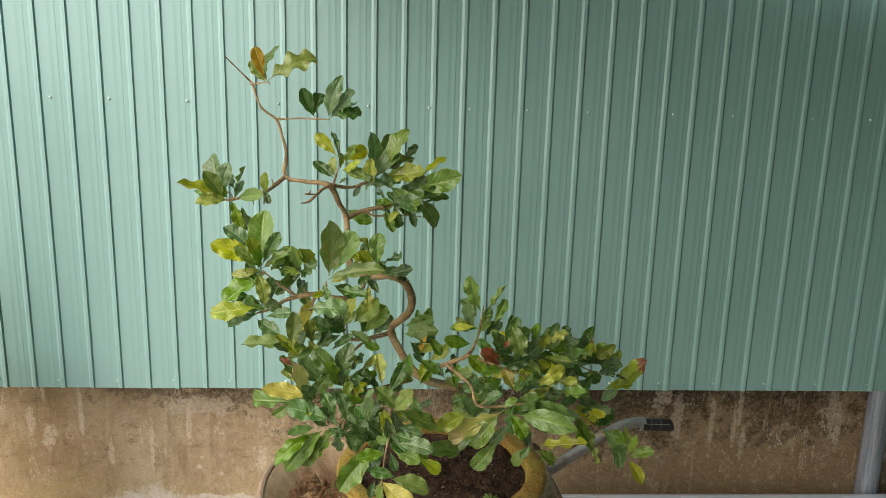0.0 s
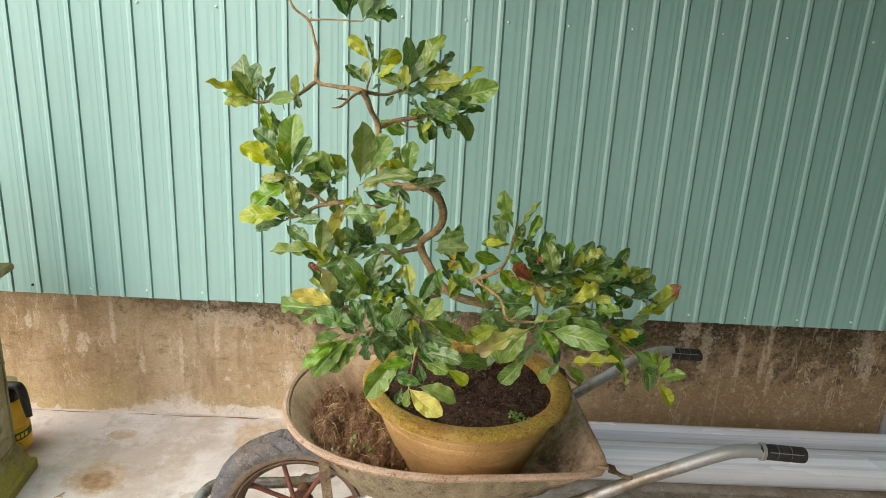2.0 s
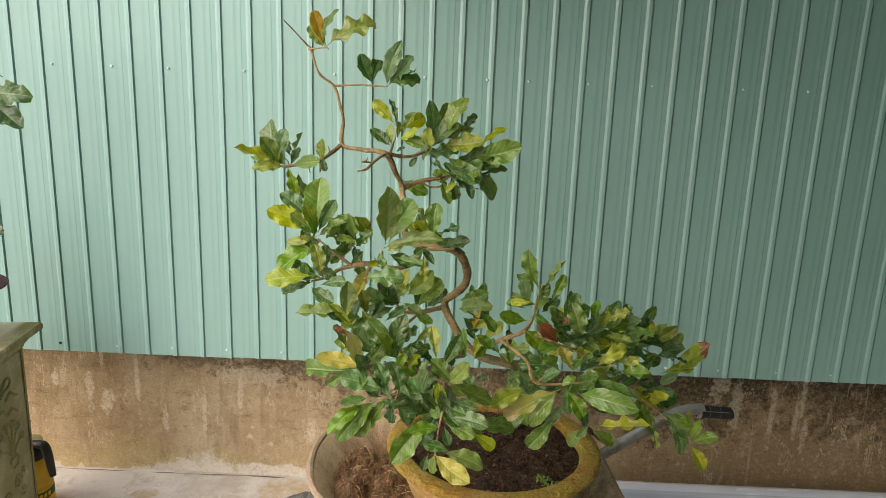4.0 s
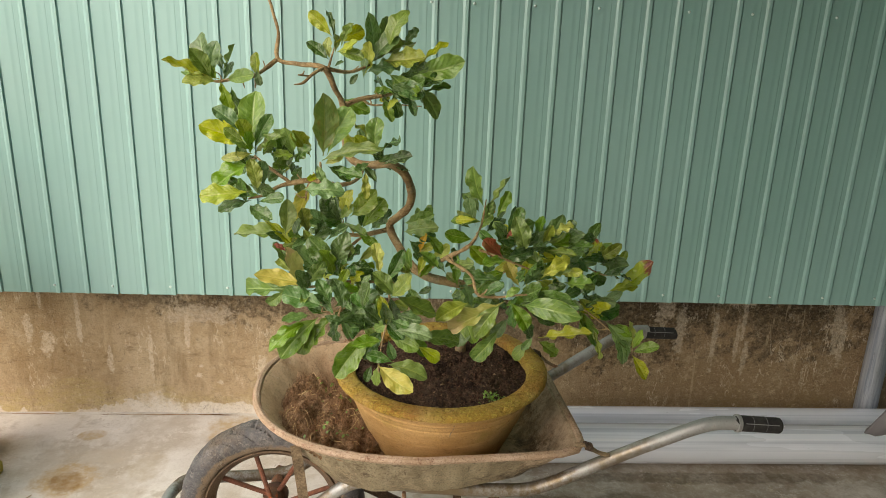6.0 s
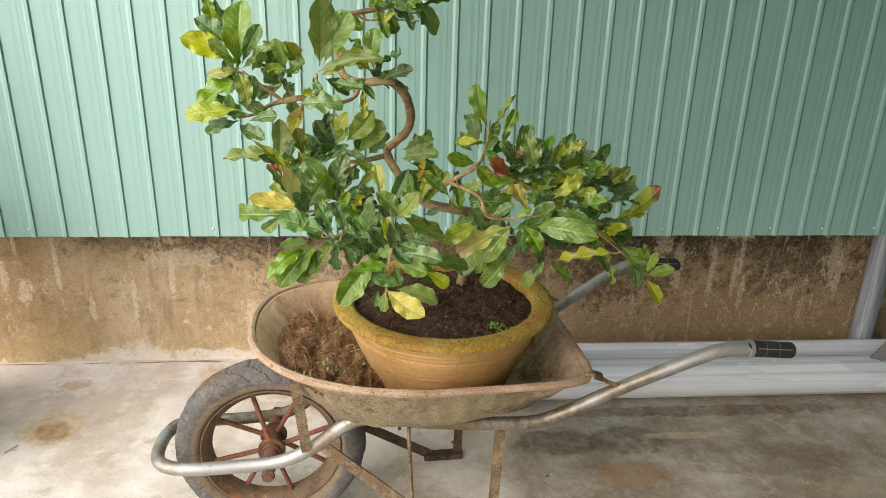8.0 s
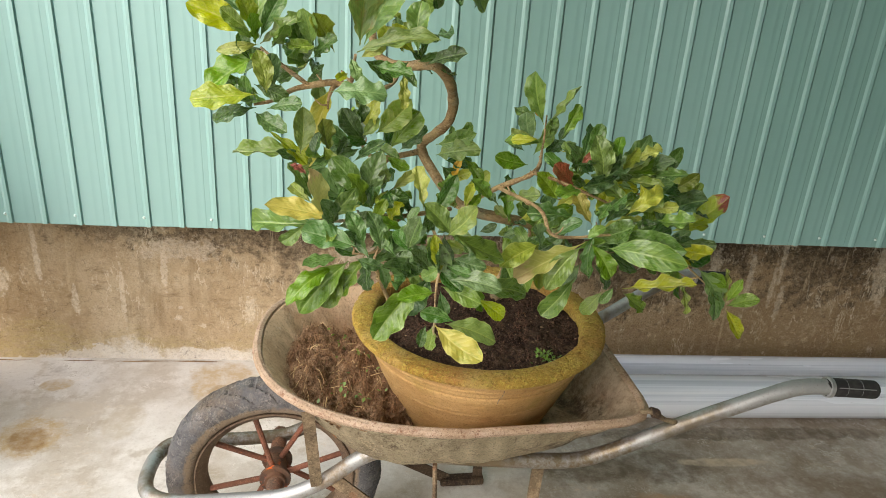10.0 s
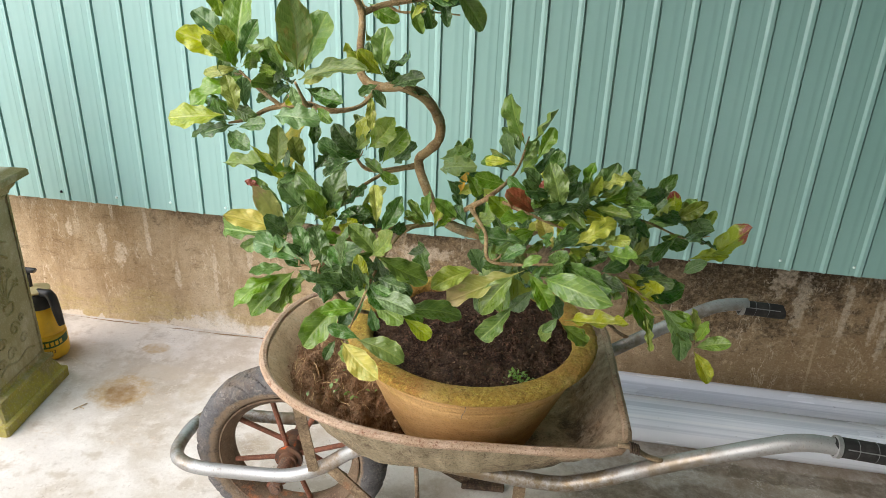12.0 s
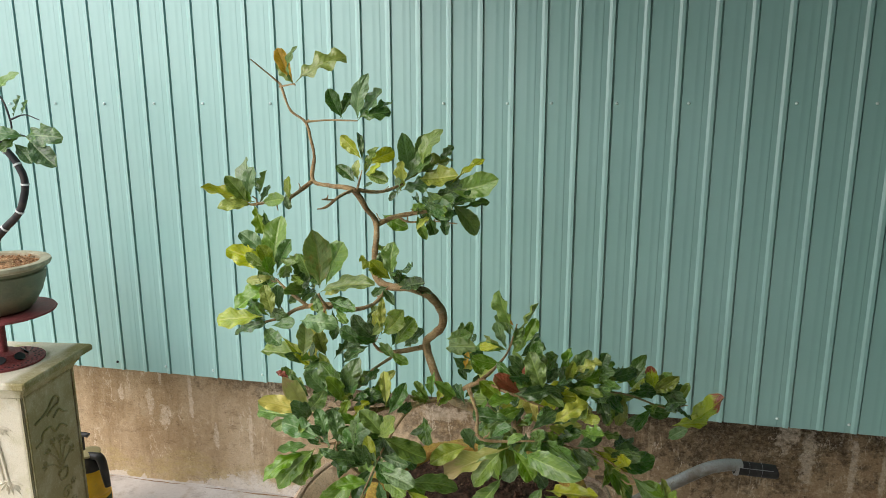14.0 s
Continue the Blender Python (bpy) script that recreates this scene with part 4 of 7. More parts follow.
def tray_z(x, y):
    """Height of the tray's inside at a place in the plan."""
    p = BARROW.inverted() @ Vector((x, y, 0))
    n = 4 if p.x > 0.4 else 2.5
    f = (abs((p.x - 0.39) / 0.39) ** n + abs(p.y / 0.305) ** n) ** (1 / n)
    return 0.404 + 0.15 * max(0.0, min(1.0, (f - 0.66) / 0.34)) ** 1.2


def soil_heap():
    bm = bmesh.new()
    rings = []
    for k in range(1, 25):
        ring = []
        for i in range(56):
            a = 2 * math.pi * i / 56
            x, y = HEAP[0] + 0.16 * k / 24 * math.cos(a), HEAP[1] + 0.222 * k / 24 * math.sin(a)
            ring.append((x, y, heap_z(x, y) + 0.006 * noise.noise((x * 110, y * 110, 9))))
        rings.append(ring)
    ring_loft(bm, rings, True, True)
    tagged(part("soil_heap", bm, root_soil, None, "", True, 180), "brown clod of earth and roots in the tray", "soil", "", "stuff")


def crumbs(label, centre, spread, count, size, material, zfun, seed):
    """Crumbs of earth and grit lying on a surface, joined."""
    rnd = random.Random(seed)
    verts, faces = [], []
    for _ in range(count):
        a, r = rnd.uniform(0, 2 * math.pi), math.sqrt(rnd.random())
        x, y = centre[0] + spread[0] * r * math.cos(a), centre[1] + spread[1] * r * math.sin(a)
        s = size * rnd.uniform(0.4, 1.0) * (2.0 if rnd.random() < 0.06 else 1.0)
        z, o, t = zfun(x, y) + s * 0.3, len(verts), rnd.uniform(0, 6.28)
        verts.append((x, y, z + s * rnd.uniform(0.6, 0.9)))
        for k in range(5):
            q = s * rnd.uniform(0.7, 1.2)
            verts.append((x + q * math.cos(t + 1.257 * k), y + q * math.sin(t + 1.257 * k), z + s * rnd.uniform(-0.3, 0.3)))
        verts.append((x, y, z - s))
        for k in range(5):
            faces += [(o, o + 1 + k, o + 1 + (k + 1) % 5), (o + 6, o + 1 + (k + 1) % 5, o + 1 + k)]
    me = bpy.data.meshes.new("crumbs")
    me.from_pydata(verts, [], faces)
    me.materials.append(material.m)
    tagged(new("crumbs", me), label, "soil", "", "stuff")


clay_pot()
soil_patch()
crumbs("loose crumbs of dark potting soil", (POT[0], POT[1]), (0.218, 0.218), 2800, 0.0042, soil, soil_z, 6)
strands("root_fibre", "fine dark roots in the potting soil", (POT[0], POT[1]), (0.213, 0.213), 1100, 0.014, 0.0004, dark_fibre, soil_z, 3, 1.5)
crumbs("pale grit and dry bits on the potting soil", (POT[0], POT[1]), (0.215, 0.215), 260, 0.003, root_soil, soil_z, 16)
soil_heap()
crumbs("crumbs of dry earth on the clod", HEAP, (0.145, 0.2), 1100, 0.008, root_soil, heap_z, 7)
strands("root_fibre", "matted dry roots on the earth clod", HEAP, (0.15, 0.21), 2600, 0.026, 0.0005, fibre, heap_z, 4, 2.6, 4.5)
strands("straw", "pale dry straw on the earth clod", (1.31, -0.77), (0.1, 0.13), 64, 0.045, 0.0008, straw_pale, heap_z, 5, 1.5, 0.6)


# ---- galvanised pipes against the wall ----
def steel_pipe(pts, r, label, material=galv):
    bm = bmesh.new()
    a, b = Vector(pts[0]), Vector(pts[1])
    d = (b - a).normalized()
    side = d.orthogonal().normalized()
    up = d.cross(side)
    def ring(c, rr):
        return [c + (side * math.cos(2 * math.pi * k / 40) + up * math.sin(2 * math.pi * k / 40)) * rr for k in range(40)]
    n = 12
    outer = [ring(a + (b - a) * k / n, r) for k in range(n + 1)]
    ring_loft(bm, outer + [ring(b, r - 0.004), ring(a, r - 0.004), outer[0]])
    bmesh.ops.remove_doubles(bm, verts=bm.verts, dist=1e-6)
    return tagged(part("steel_pipe", bm, material), label, "pipe", "galvanised pipes")


steel_pipe([(1.72, -0.158, 0.0725), (4.25, -0.167, 0.0725)], 0.0715, "long galvanised steel pipe lying on the concrete")
steel_pipe([(1.66, 0.022, 0.0575), (4.25, 0.013, 0.0575)], 0.057, "long galvanised steel pipe lying by the wall")
steel_pipe([(3.42, 0.11, 0.001), (3.415, 0.115, 1.8)], 0.042, "weathered galvanised steel pipe standing behind the cladding", old_galv)

# ---- the tree ----
bark = Mat("brown_bark", srgb(184, 158, 114), 0.85, 0.0, 0.25)
bark.mix(srgb(142, 116, 80), bark.ramp(bark.noise(18, 7, 0.7, (1, 1, 1.2)), 0.44, 0.58))
bark.mix(srgb(150, 146, 118), bark.ramp(bark.noise(11, 6, 0.7, (1, 1, 1), (3, 6, 1)), 0.54, 0.64, 0, 0.7))
bark.mix(srgb(198, 180, 146), bark.ramp(bark.noise(60, 8, 0.78, (1, 1, 2)), 0.56, 0.64, 0, 0.75))
bark.mix(srgb(76, 67, 50), bark.ramp(bark.noise(48, 8, 0.75, (1, 1, 2.6), (4, 2, 7)), 0.58, 0.66, 0, 0.7))
bark.grain(srgb(80, 66, 48), srgb(196, 174, 140), 260, 0.45, (1, 1, 1.6))
bark.bump(bark.noise(90, 7, 0.75, (1, 1, 2)), 0.9, 0.004)


def leaf_mat(name, color, vein, spot, tip=None, rough=0.26, spot_amount=0.5):
    """A leathery leaf: paler midrib, veins and margin, blotches, a little light through it."""
    m = Mat(name, color, rough, 0.0, 0.75)
    m.co = m.node("ShaderNodeTexCoord").outputs["UV"]
    oi, geo, wn2 = m.node("ShaderNodeObjectInfo"), m.node("ShaderNodeNewGeometry"), m.node("ShaderNodeTexWhiteNoise")
    wn2.noise_dimensions = "2D"
    cx = m.node("ShaderNodeCombineXYZ")
    m.t.links.new(oi.outputs["Random"], cx.inputs[0])
    m.t.links.new(geo.outputs["Random Per Island"], cx.inputs[1])
    m.t.links.new(cx.outputs[0], wn2.inputs["Vector"])
    ch = m.node("ShaderNodeSeparateColor")
    m.t.links.new(wn2.outputs["Color"], ch.inputs[0])
    shift = m.node("ShaderNodeVectorMath")
    shift.operation = "ADD"
    sc = m.node("ShaderNodeVectorMath")
    sc.operation = "SCALE"
    sc.inputs["Scale"].default_value = 40.0
    m.t.links.new(wn2.outputs["Color"], sc.inputs[0])
    u, v = m.axis(0), m.math("MULTIPLY", m.math("ABSOLUTE", m.math("SUBTRACT", m.axis(1), 0.5), 0.0), 2.0)
    m.t.links.new(m.co, shift.inputs[0])
    m.t.links.new(sc.outputs[0], shift.inputs[1])
    m.co = shift.outputs[0]
    hs = m.node("ShaderNodeHueSaturation")
    m.t.links.new(m.ramp(ch.outputs[0], 0, 1, 0.474, 0.508), hs.inputs["Hue"])
    m.t.links.new(m.ramp(ch.outputs[1], 0, 1, 0.78, 1.28), hs.inputs["Value"])
    m.t.links.new(m.ramp(ch.outputs[2], 0, 1, 0.85, 1.12), hs.inputs["Saturation"])
    m.t.links.new(m.col, hs.inputs["Color"])
    m.col = hs.outputs[0]
    m.mix(spot, m.math("MULTIPLY", m.ramp(m.noise(3, 6, 0.7), 0.5, 0.66), spot_amount))
    m.mix(vein, m.math("MULTIPLY", m.ramp(m.noise(26, 5, 0.75), 0.54, 0.66), 0.34))
    if tip:
        m.mix(tip, m.ramp(m.math("ADD", u, m.ramp(m.noise(5, 4), 0.3, 0.7, -0.12, 0.12)), 0.72, 0.82))
    side = m.math("SINE", m.math("MULTIPLY", m.math("SUBTRACT", u, m.math("MULTIPLY", v, 0.2)), 58.0), 0.0)
    m.mix(vein, m.math("MULTIPLY", m.ramp(side, 0.8, 1.0), 0.26))
    m.mix(vein, m.ramp(v, 0.02, 0.075, 0.5, 0.0))
    m.mix(vein, m.math("MULTIPLY", m.ramp(m.math("ADD", v, m.ramp(m.noise(9, 4), 0.3, 0.7, -0.08, 0.05)), 0.9, 0.99), 0.6))
    m.bump(side, 0.16, 0.0015).bump(m.noise(5, 3), 0.5, 0.006)
    m.rough(m.noise(6, 5, 0.7), rough - 0.04, rough + 0.14)
    tr, mx = m.node("ShaderNodeBsdfTranslucent"), m.node("ShaderNodeMixShader")
    m.t.links.new(m.col, tr.inputs["Color"])
    mx.inputs["Fac"].default_value = 0.2
    m.t.links.new(m.b.outputs[0], mx.inputs[1])
    m.t.links.new(tr.outputs[0], mx.inputs[2])
    m.t.links.new(mx.outputs[0], m.t.nodes["Material Output"].inputs["Surface"])
    return m


LEAF_LOOK = {
    "g": leaf_mat("green_leaf", srgb(100, 136, 42), srgb(166, 188, 98), srgb(124, 152, 48)),
    "d": leaf_mat("dark_green_leaf", srgb(72, 108, 50), srgb(146, 172, 106), srgb(94, 128, 54), None, 0.22),
    "y": leaf_mat("yellow_green_leaf", srgb(160, 174, 48), srgb(200, 202, 108), srgb(106, 138, 42)),
    "Y": leaf_mat("yellow_leaf", srgb(186, 184, 74), srgb(214, 206, 120), srgb(136, 154, 50), None, 0.4, 0.7),
    "o": leaf_mat("olive_leaf", srgb(116, 140, 46), srgb(172, 182, 96), srgb(142, 148, 54)),
    "p": leaf_mat("grey_green_leaf", srgb(96, 132, 72), srgb(160, 184, 124), srgb(116, 146, 78), None, 0.25),
    "P": leaf_mat("faded_yellow_leaf", srgb(172, 178, 92), srgb(208, 204, 136), srgb(138, 156, 66), srgb(196, 176, 120), 0.45),
    "O": leaf_mat("orange_leaf", srgb(200, 158, 44), srgb(214, 184, 100), srgb(160, 126, 50), None, 0.45),
    "R": leaf_mat("red_leaf", srgb(150, 78, 52), srgb(180, 116, 84), srgb(112, 92, 48), None, 0.35, 0.8),
    "B": leaf_mat("olive_leaf_with_red_flush", srgb(104, 134, 44), srgb(160, 168, 84), srgb(146, 112, 52), None, 0.3, 0.7),
    "E": leaf_mat("yellow_green_leaf_with_red_tip", srgb(136, 164, 44), srgb(194, 198, 98), srgb(86, 124, 38), srgb(140, 60, 44)),
}


def leaf_shape(seed):
    """One leaf lying along x from stalk to tip, 1 long and 1 wide: a short stalk, then a blade widest past its middle with a wavy margin."""
    rnd = random.Random(seed)
    arch, fold = rnd.uniform(-0.06, 0.16), rnd.uniform(0.1, 0.5)
    sway, wave, phase = rnd.uniform(-0.1, 0.1), rnd.uniform(0.035, 0.1), rnd.uniform(0, 6)
    taper, blunt, skew, twist = rnd.uniform(0.85, 1.2), rnd.uniform(0.45, 0.68), rnd.uniform(-0.1, 0.1), rnd.uniform(-0.45, 0.45)
    droop = rnd.uniform(0.0, 0.12)
    bm = bmesh.new()
    uv = bm.loops.layers.uv.new("leaf")
    peak = taper / (taper + blunt)
    full = peak ** taper * (1 - peak) ** blunt
    rows, at = [], {}
    steps = 19
    for i in range(steps + 1):
        s = i / steps
        q = max(0.0, (s - 0.06) / 0.94)
        w = 0.5 * q ** taper * max(0.0, 1 - q) ** blunt / full
        notch = 0.03 * math.sin(i * 2.35 + phase) + 0.035 * math.sin(i * 1.1 + phase * 2)
        w = max(w * (1 + notch), 0.02 if s < 0.5 else 0.002)
        row = []
        for k in (-1, -0.55, -0.12, 0, 0.12, 0.55, 1):
            y = k * w * (1 + skew * k)
            z = arch * 4 * s * (1 - s) + abs(y) * fold * 0.6 - droop * s ** 3
            if 0.08 < s < 0.98:
                z += wave * math.sin(s * 19 + phase + k * 2.2) * abs(k) ** 1.6 * min(1, w / 0.25)
                z += 0.012 * math.sin(s * 41 + phase * 3 + k * 1.3) * (abs(k) == 0.55)
            if k == 0:
                z -= 0.012
            t = twist * (s - 0.3)
            z += y * math.sin(t) * 0.8
            y *= 1 - 0.4 * abs(math.sin(t))
            p = (s, y + sway * math.sin(math.pi * s), z)
            row.append(p)
            at[tuple(round(c, 5) for c in p)] = (s, k * 0.5 + 0.5)
        rows.append(row)
    ring_loft(bm, rows, False)
    for f in bm.faces:
        for lp in f.loops:
            lp[uv].uv = at.get(tuple(round(c, 5) for c in lp.vert.co), (0.5, 0.25))
    return bm


LEAF_MESH = {}
for kind, look_mat in LEAF_LOOK.items():
    for v in range(9):
        me = link_mesh("leaf", leaf_shape(v * 7 + 1), look_mat)
        LEAF_MESH[kind, v] = me
leaf_rnd = random.Random(11)


def leaves(parent, rows):
    """rows: stalk end, tip, width, look."""
    for a, b, w, kind in rows:
        a, b = Vector(a), Vector(b)
        x = (b - a)
        ln = x.length
        w = min(w * 1.2, 0.52 * ln)
        x.normalize()
        ref = Vector((leaf_rnd.uniform(-0.55, 0.45), -0.7, 0.6 + leaf_rnd.uniform(-0.5, 0.4)))
        z = ref - x * ref.dot(x)
        if z.length < 0.2:
            z = Vector((0, -0.3, 1)) - x * Vector((0, -0.3, 1)).dot(x)
        z.normalize()
        y = z.cross(x)
        ob = new("leaf", LEAF_MESH[kind, leaf_rnd.randrange(9)])
        m = Matrix((x, y, z)).transposed().to_4x4()
        ob.matrix_world = Matrix.Translation(a) @ m @ Matrix.Diagonal((ln * (1.08 if ln > 0.065 else 1.22), w if ln > 0.065 else w * 1.12, ln * 0.8, 1))
        ob.parent = parent


def foliage(parent, spots, seed):
    """Small leaves deep in the crown, too many to tell apart, joined in one mesh a look."""
    rnd = random.Random(seed)
    bms = {k: bmesh.new() for k in "dgoy"}
    for x, y, z, r, n in spots:
        for _ in range(max(1, n * 3 // 5)):
            v = Vector((rnd.gauss(0, 1), rnd.gauss(0, 1), rnd.gauss(0.35, 0.8))).normalized()
            a = Vector((x, y, z)) + v * r * rnd.uniform(0.05, 0.6)
            d = (v + Vector((rnd.gauss(0, 0.4), rnd.gauss(0, 0.4), rnd.gauss(0, 0.4)))).normalized()
            ln = rnd.uniform(0.045, 0.085)
            kind = rnd.choice("ddddggggoy")
            ref = Vector((rnd.uniform(-0.6, 0.6), -0.7, rnd.uniform(0.0, 0.9)))
            zz = (ref - d * ref.dot(d)).normalized()
            m = Matrix.Translation(a) @ Matrix((d, zz.cross(d), zz)).transposed().to_4x4() @ Matrix.Diagonal((ln, ln * rnd.uniform(0.3, 0.42), ln, 1))
            me = LEAF_MESH[kind, rnd.randrange(9)]
            bm = bms[kind]
            lay = bm.loops.layers.uv.verify()
            vs = [bm.verts.new(m @ q.co) for q in me.vertices]
            src = me.uv_layers[0].data
            for p in me.polygons:
                f = bm.faces.new([vs[i] for i in p.vertices])
                for lp, li in zip(f.loops, p.loop_indices):
                    lp[lay].uv = src[li].uv
    for k, bm in bms.items():
        tagged(part("foliage", bm, LEAF_LOOK[k], parent, "", True, 180), "", "", "", "stuff")


plant = base("potted_tree", Matrix.Identity(4), "bent little tree with leathery green and yellowing leaves", "tree")
bm = bmesh.new()
tube(bm, [(x, y, z, r * 0.9) for x, y, z, r in ((1.664, -0.6, 0.62, 0.019), (1.668, -0.615, 0.69, 0.0155), (1.685, -0.665, 0.775, 0.0138), (1.70, -0.735, 0.85, 0.013), (1.684, -0.765, 0.893, 0.0125), (1.605, -0.782, 0.91, 0.0122),
          (1.542, -0.77, 0.928, 0.0115), (1.507, -0.735, 0.955, 0.0112), (1.465, -0.667, 1.012, 0.0108), (1.488, -0.68, 1.045, 0.0105), (1.512, -0.70, 1.075, 0.0104), (1.517, -0.735, 1.125, 0.0112),
          (1.496, -0.79, 1.178, 0.0106), (1.464, -0.83, 1.2, 0.0103), (1.41, -0.80, 1.192, 0.0097), (1.372, -0.765, 1.205, 0.0091), (1.36, -0.735, 1.24, 0.0082), (1.353, -0.692, 1.31, 0.0077),
          (1.338, -0.715, 1.35, 0.0071), (1.315, -0.745, 1.399, 0.0069), (1.26, -0.735, 1.405, 0.0058), (1.21, -0.72, 1.415, 0.0054), (1.211, -0.71, 1.469, 0.0044), (1.2, -0.70, 1.51, 0.0039), (1.186, -0.695, 1.548, 0.0036),
          (1.152, -0.7, 1.576, 0.0031), (1.133, -0.7, 1.628, 0.0028), (1.122, -0.7, 1.641, 0.0024), (1.082, -0.745, 1.688, 0.0015))], 0.01, 14, 8, 0.3)
part("trunk", bm, bark, plant, "thin twisting brown trunk")


twig_rnd = random.Random(77)


def branch(*pts):
    bm = bmesh.new()
    tube(bm, [(x, y, z, r * 0.7) for x, y, z, r in pts], 0.004, 8, 5, 0.3)
    part("branch", bm, bark, plant)
    # short leafless spurs
    for k in range(1, len(pts)):
        a, c = Vector(pts[k - 1][:3]), Vector(pts[k][:3])
        if twig_rnd.random() < 0.75:
            p = a.lerp(c, twig_rnd.random())
            d = Vector((twig_rnd.gauss(0, 1), twig_rnd.gauss(0, 1), twig_rnd.gauss(0.5, 0.8))).normalized() * twig_rnd.uniform(0.012, 0.034)
            q = d.orthogonal().normalized() * 0.2 * d.length
            bm = bmesh.new()
            tube(bm, [(*p, 0.0021), (*(p + d * 0.5 + q), 0.0016), (*(p + d), 0.001)], 0.001, 6, 3, 0.2)
            part("spur", bm, bark, plant)


branch((1.55, -0.78, 0.935, 0.0086), (1.601, -0.85, 0.993, 0.0068), (1.643, -0.93, 1.045, 0.0058), (1.679, -0.82, 1.06, 0.0036), (1.695, -0.76, 1.11, 0.0022))
branch((1.60, -0.85, 0.99, 0.0050), (1.643, -0.99, 1.0, 0.0047), (1.654, -1.04, 0.976, 0.0043), (1.697, -1.03, 0.966, 0.0036), (1.773, -1.02, 0.968, 0.0029), (1.879, -0.98, 0.929, 0.0025), (1.946, -0.97, 0.88, 0.0022), (2.011, -0.97, 0.824, 0.0014))
branch((1.684, -0.77, 0.893, 0.0086), (1.749, -0.8, 0.948, 0.0058), (1.832, -0.78, 0.969, 0.0043), (1.935, -0.7, 0.94, 0.0036), (2.038, -0.63, 0.882, 0.0022), (2.09, -0.62, 0.89, 0.0014))
branch((1.749, -0.8, 0.948, 0.006), (1.76, -0.87, 0.99, 0.004), (1.79, -0.9, 1.01, 0.002))
branch((1.643, -0.93, 1.045, 0.006), (1.7, -0.95, 1.03, 0.004), (1.79, -0.93, 0.99, 0.003))
branch((1.519, -0.79, 0.926, 0.0072), (1.426, -0.9, 0.948, 0.0058), (1.367, -0.98, 0.976, 0.0050), (1.32, -1.01, 0.975, 0.0036), (1.287, -1.02, 0.98, 0.0022))
branch((1.426, -0.9, 0.948, 0.006), (1.40, -0.97, 0.955, 0.005), (1.377, -1.05, 0.942, 0.0035), (1.34, -1.06, 0.94, 0.002))
branch((1.50, -0.80, 0.93, 0.0058), (1.474, -0.9, 0.94, 0.0043), (1.477, -1.08, 0.95, 0.0032), (1.467, -1.13, 0.92, 0.0025), (1.461, -1.2, 0.892, 0.0014))
branch((1.43, -0.69, 0.645, 0.0075), (1.41, -0.82, 0.725, 0.006), (1.4, -0.96, 0.815, 0.0055), (1.376, -1.05, 0.918, 0.004), (1.38, -1.06, 0.95, 0.002))
branch((1.41, -0.80, 1.19, 0.008), (1.395, -0.86, 1.168, 0.006), (1.353, -0.9, 1.165, 0.007), (1.303, -0.9, 1.174, 0.008), (1.241, -0.9, 1.161, 0.007), (1.21, -0.92, 1.145, 0.005), (1.18, -0.94, 1.14, 0.003))
branch((1.26, -0.9, 1.168, 0.006), (1.217, -0.9, 1.199, 0.005), (1.185, -0.89, 1.222, 0.003))
branch((1.321, -0.91, 1.175, 0.006), (1.333, -0.97, 1.19, 0.005), (1.34, -1.03, 1.235, 0.003))
branch((1.303, -0.9, 1.172, 0.006), (1.294, -0.9, 1.15, 0.004), (1.292, -0.9, 1.13, 0.002))
branch((1.46, -0.67, 1.007, 0.010), (1.405, -0.69, 0.998, 0.008), (1.363, -0.71, 1.004, 0.006), (1.343, -0.72, 1.03, 0.003))
branch((1.405, -0.69, 0.998, 0.005), (1.36, -0.78, 0.98, 0.004), (1.33, -0.9, 0.97, 0.003))
branch((1.209, -0.72, 1.414, 0.008), (1.167, -0.75, 1.38, 0.0065), (1.132, -0.77, 1.373, 0.006), (1.091, -0.79, 1.365, 0.004), (1.075, -0.79, 1.37, 0.002))
branch((1.167, -0.75, 1.38, 0.003), (1.165, -0.76, 1.36, 0.002), (1.166, -0.765, 1.352, 0.0015))
branch((1.315, -0.745, 1.399, 0.006), (1.298, -0.79, 1.388, 0.005), (1.28, -0.82, 1.37, 0.004), (1.262, -0.83, 1.366, 0.002))
branch((1.292, -0.8, 1.383, 0.003), (1.27, -0.82, 1.386, 0.002))
branch((1.352, -0.69, 1.309, 0.009), (1.388, -0.66, 1.325, 0.008), (1.458, -0.64, 1.337, 0.006), (1.494, -0.64, 1.352, 0.003))
branch((1.395, -0.655, 1.325, 0.005), (1.42, -0.65, 1.312, 0.004), (1.473, -0.64, 1.314, 0.003), (1.538, -0.65, 1.312, 0.002))
branch((1.315, -0.745, 1.399, 0.007), (1.369, -0.7, 1.39, 0.006), (1.416, -0.67, 1.407, 0.003))
branch((1.326, -0.745, 1.4, 0.004), (1.34, -0.75, 1.444, 0.002))
branch((1.186, -0.695, 1.548, 0.004), (1.24, -0.69, 1.552, 0.003), (1.312, -0.69, 1.551, 0.002))
branch((1.128, -0.7, 1.628, 0.003), (1.173, -0.715, 1.634, 0.002))

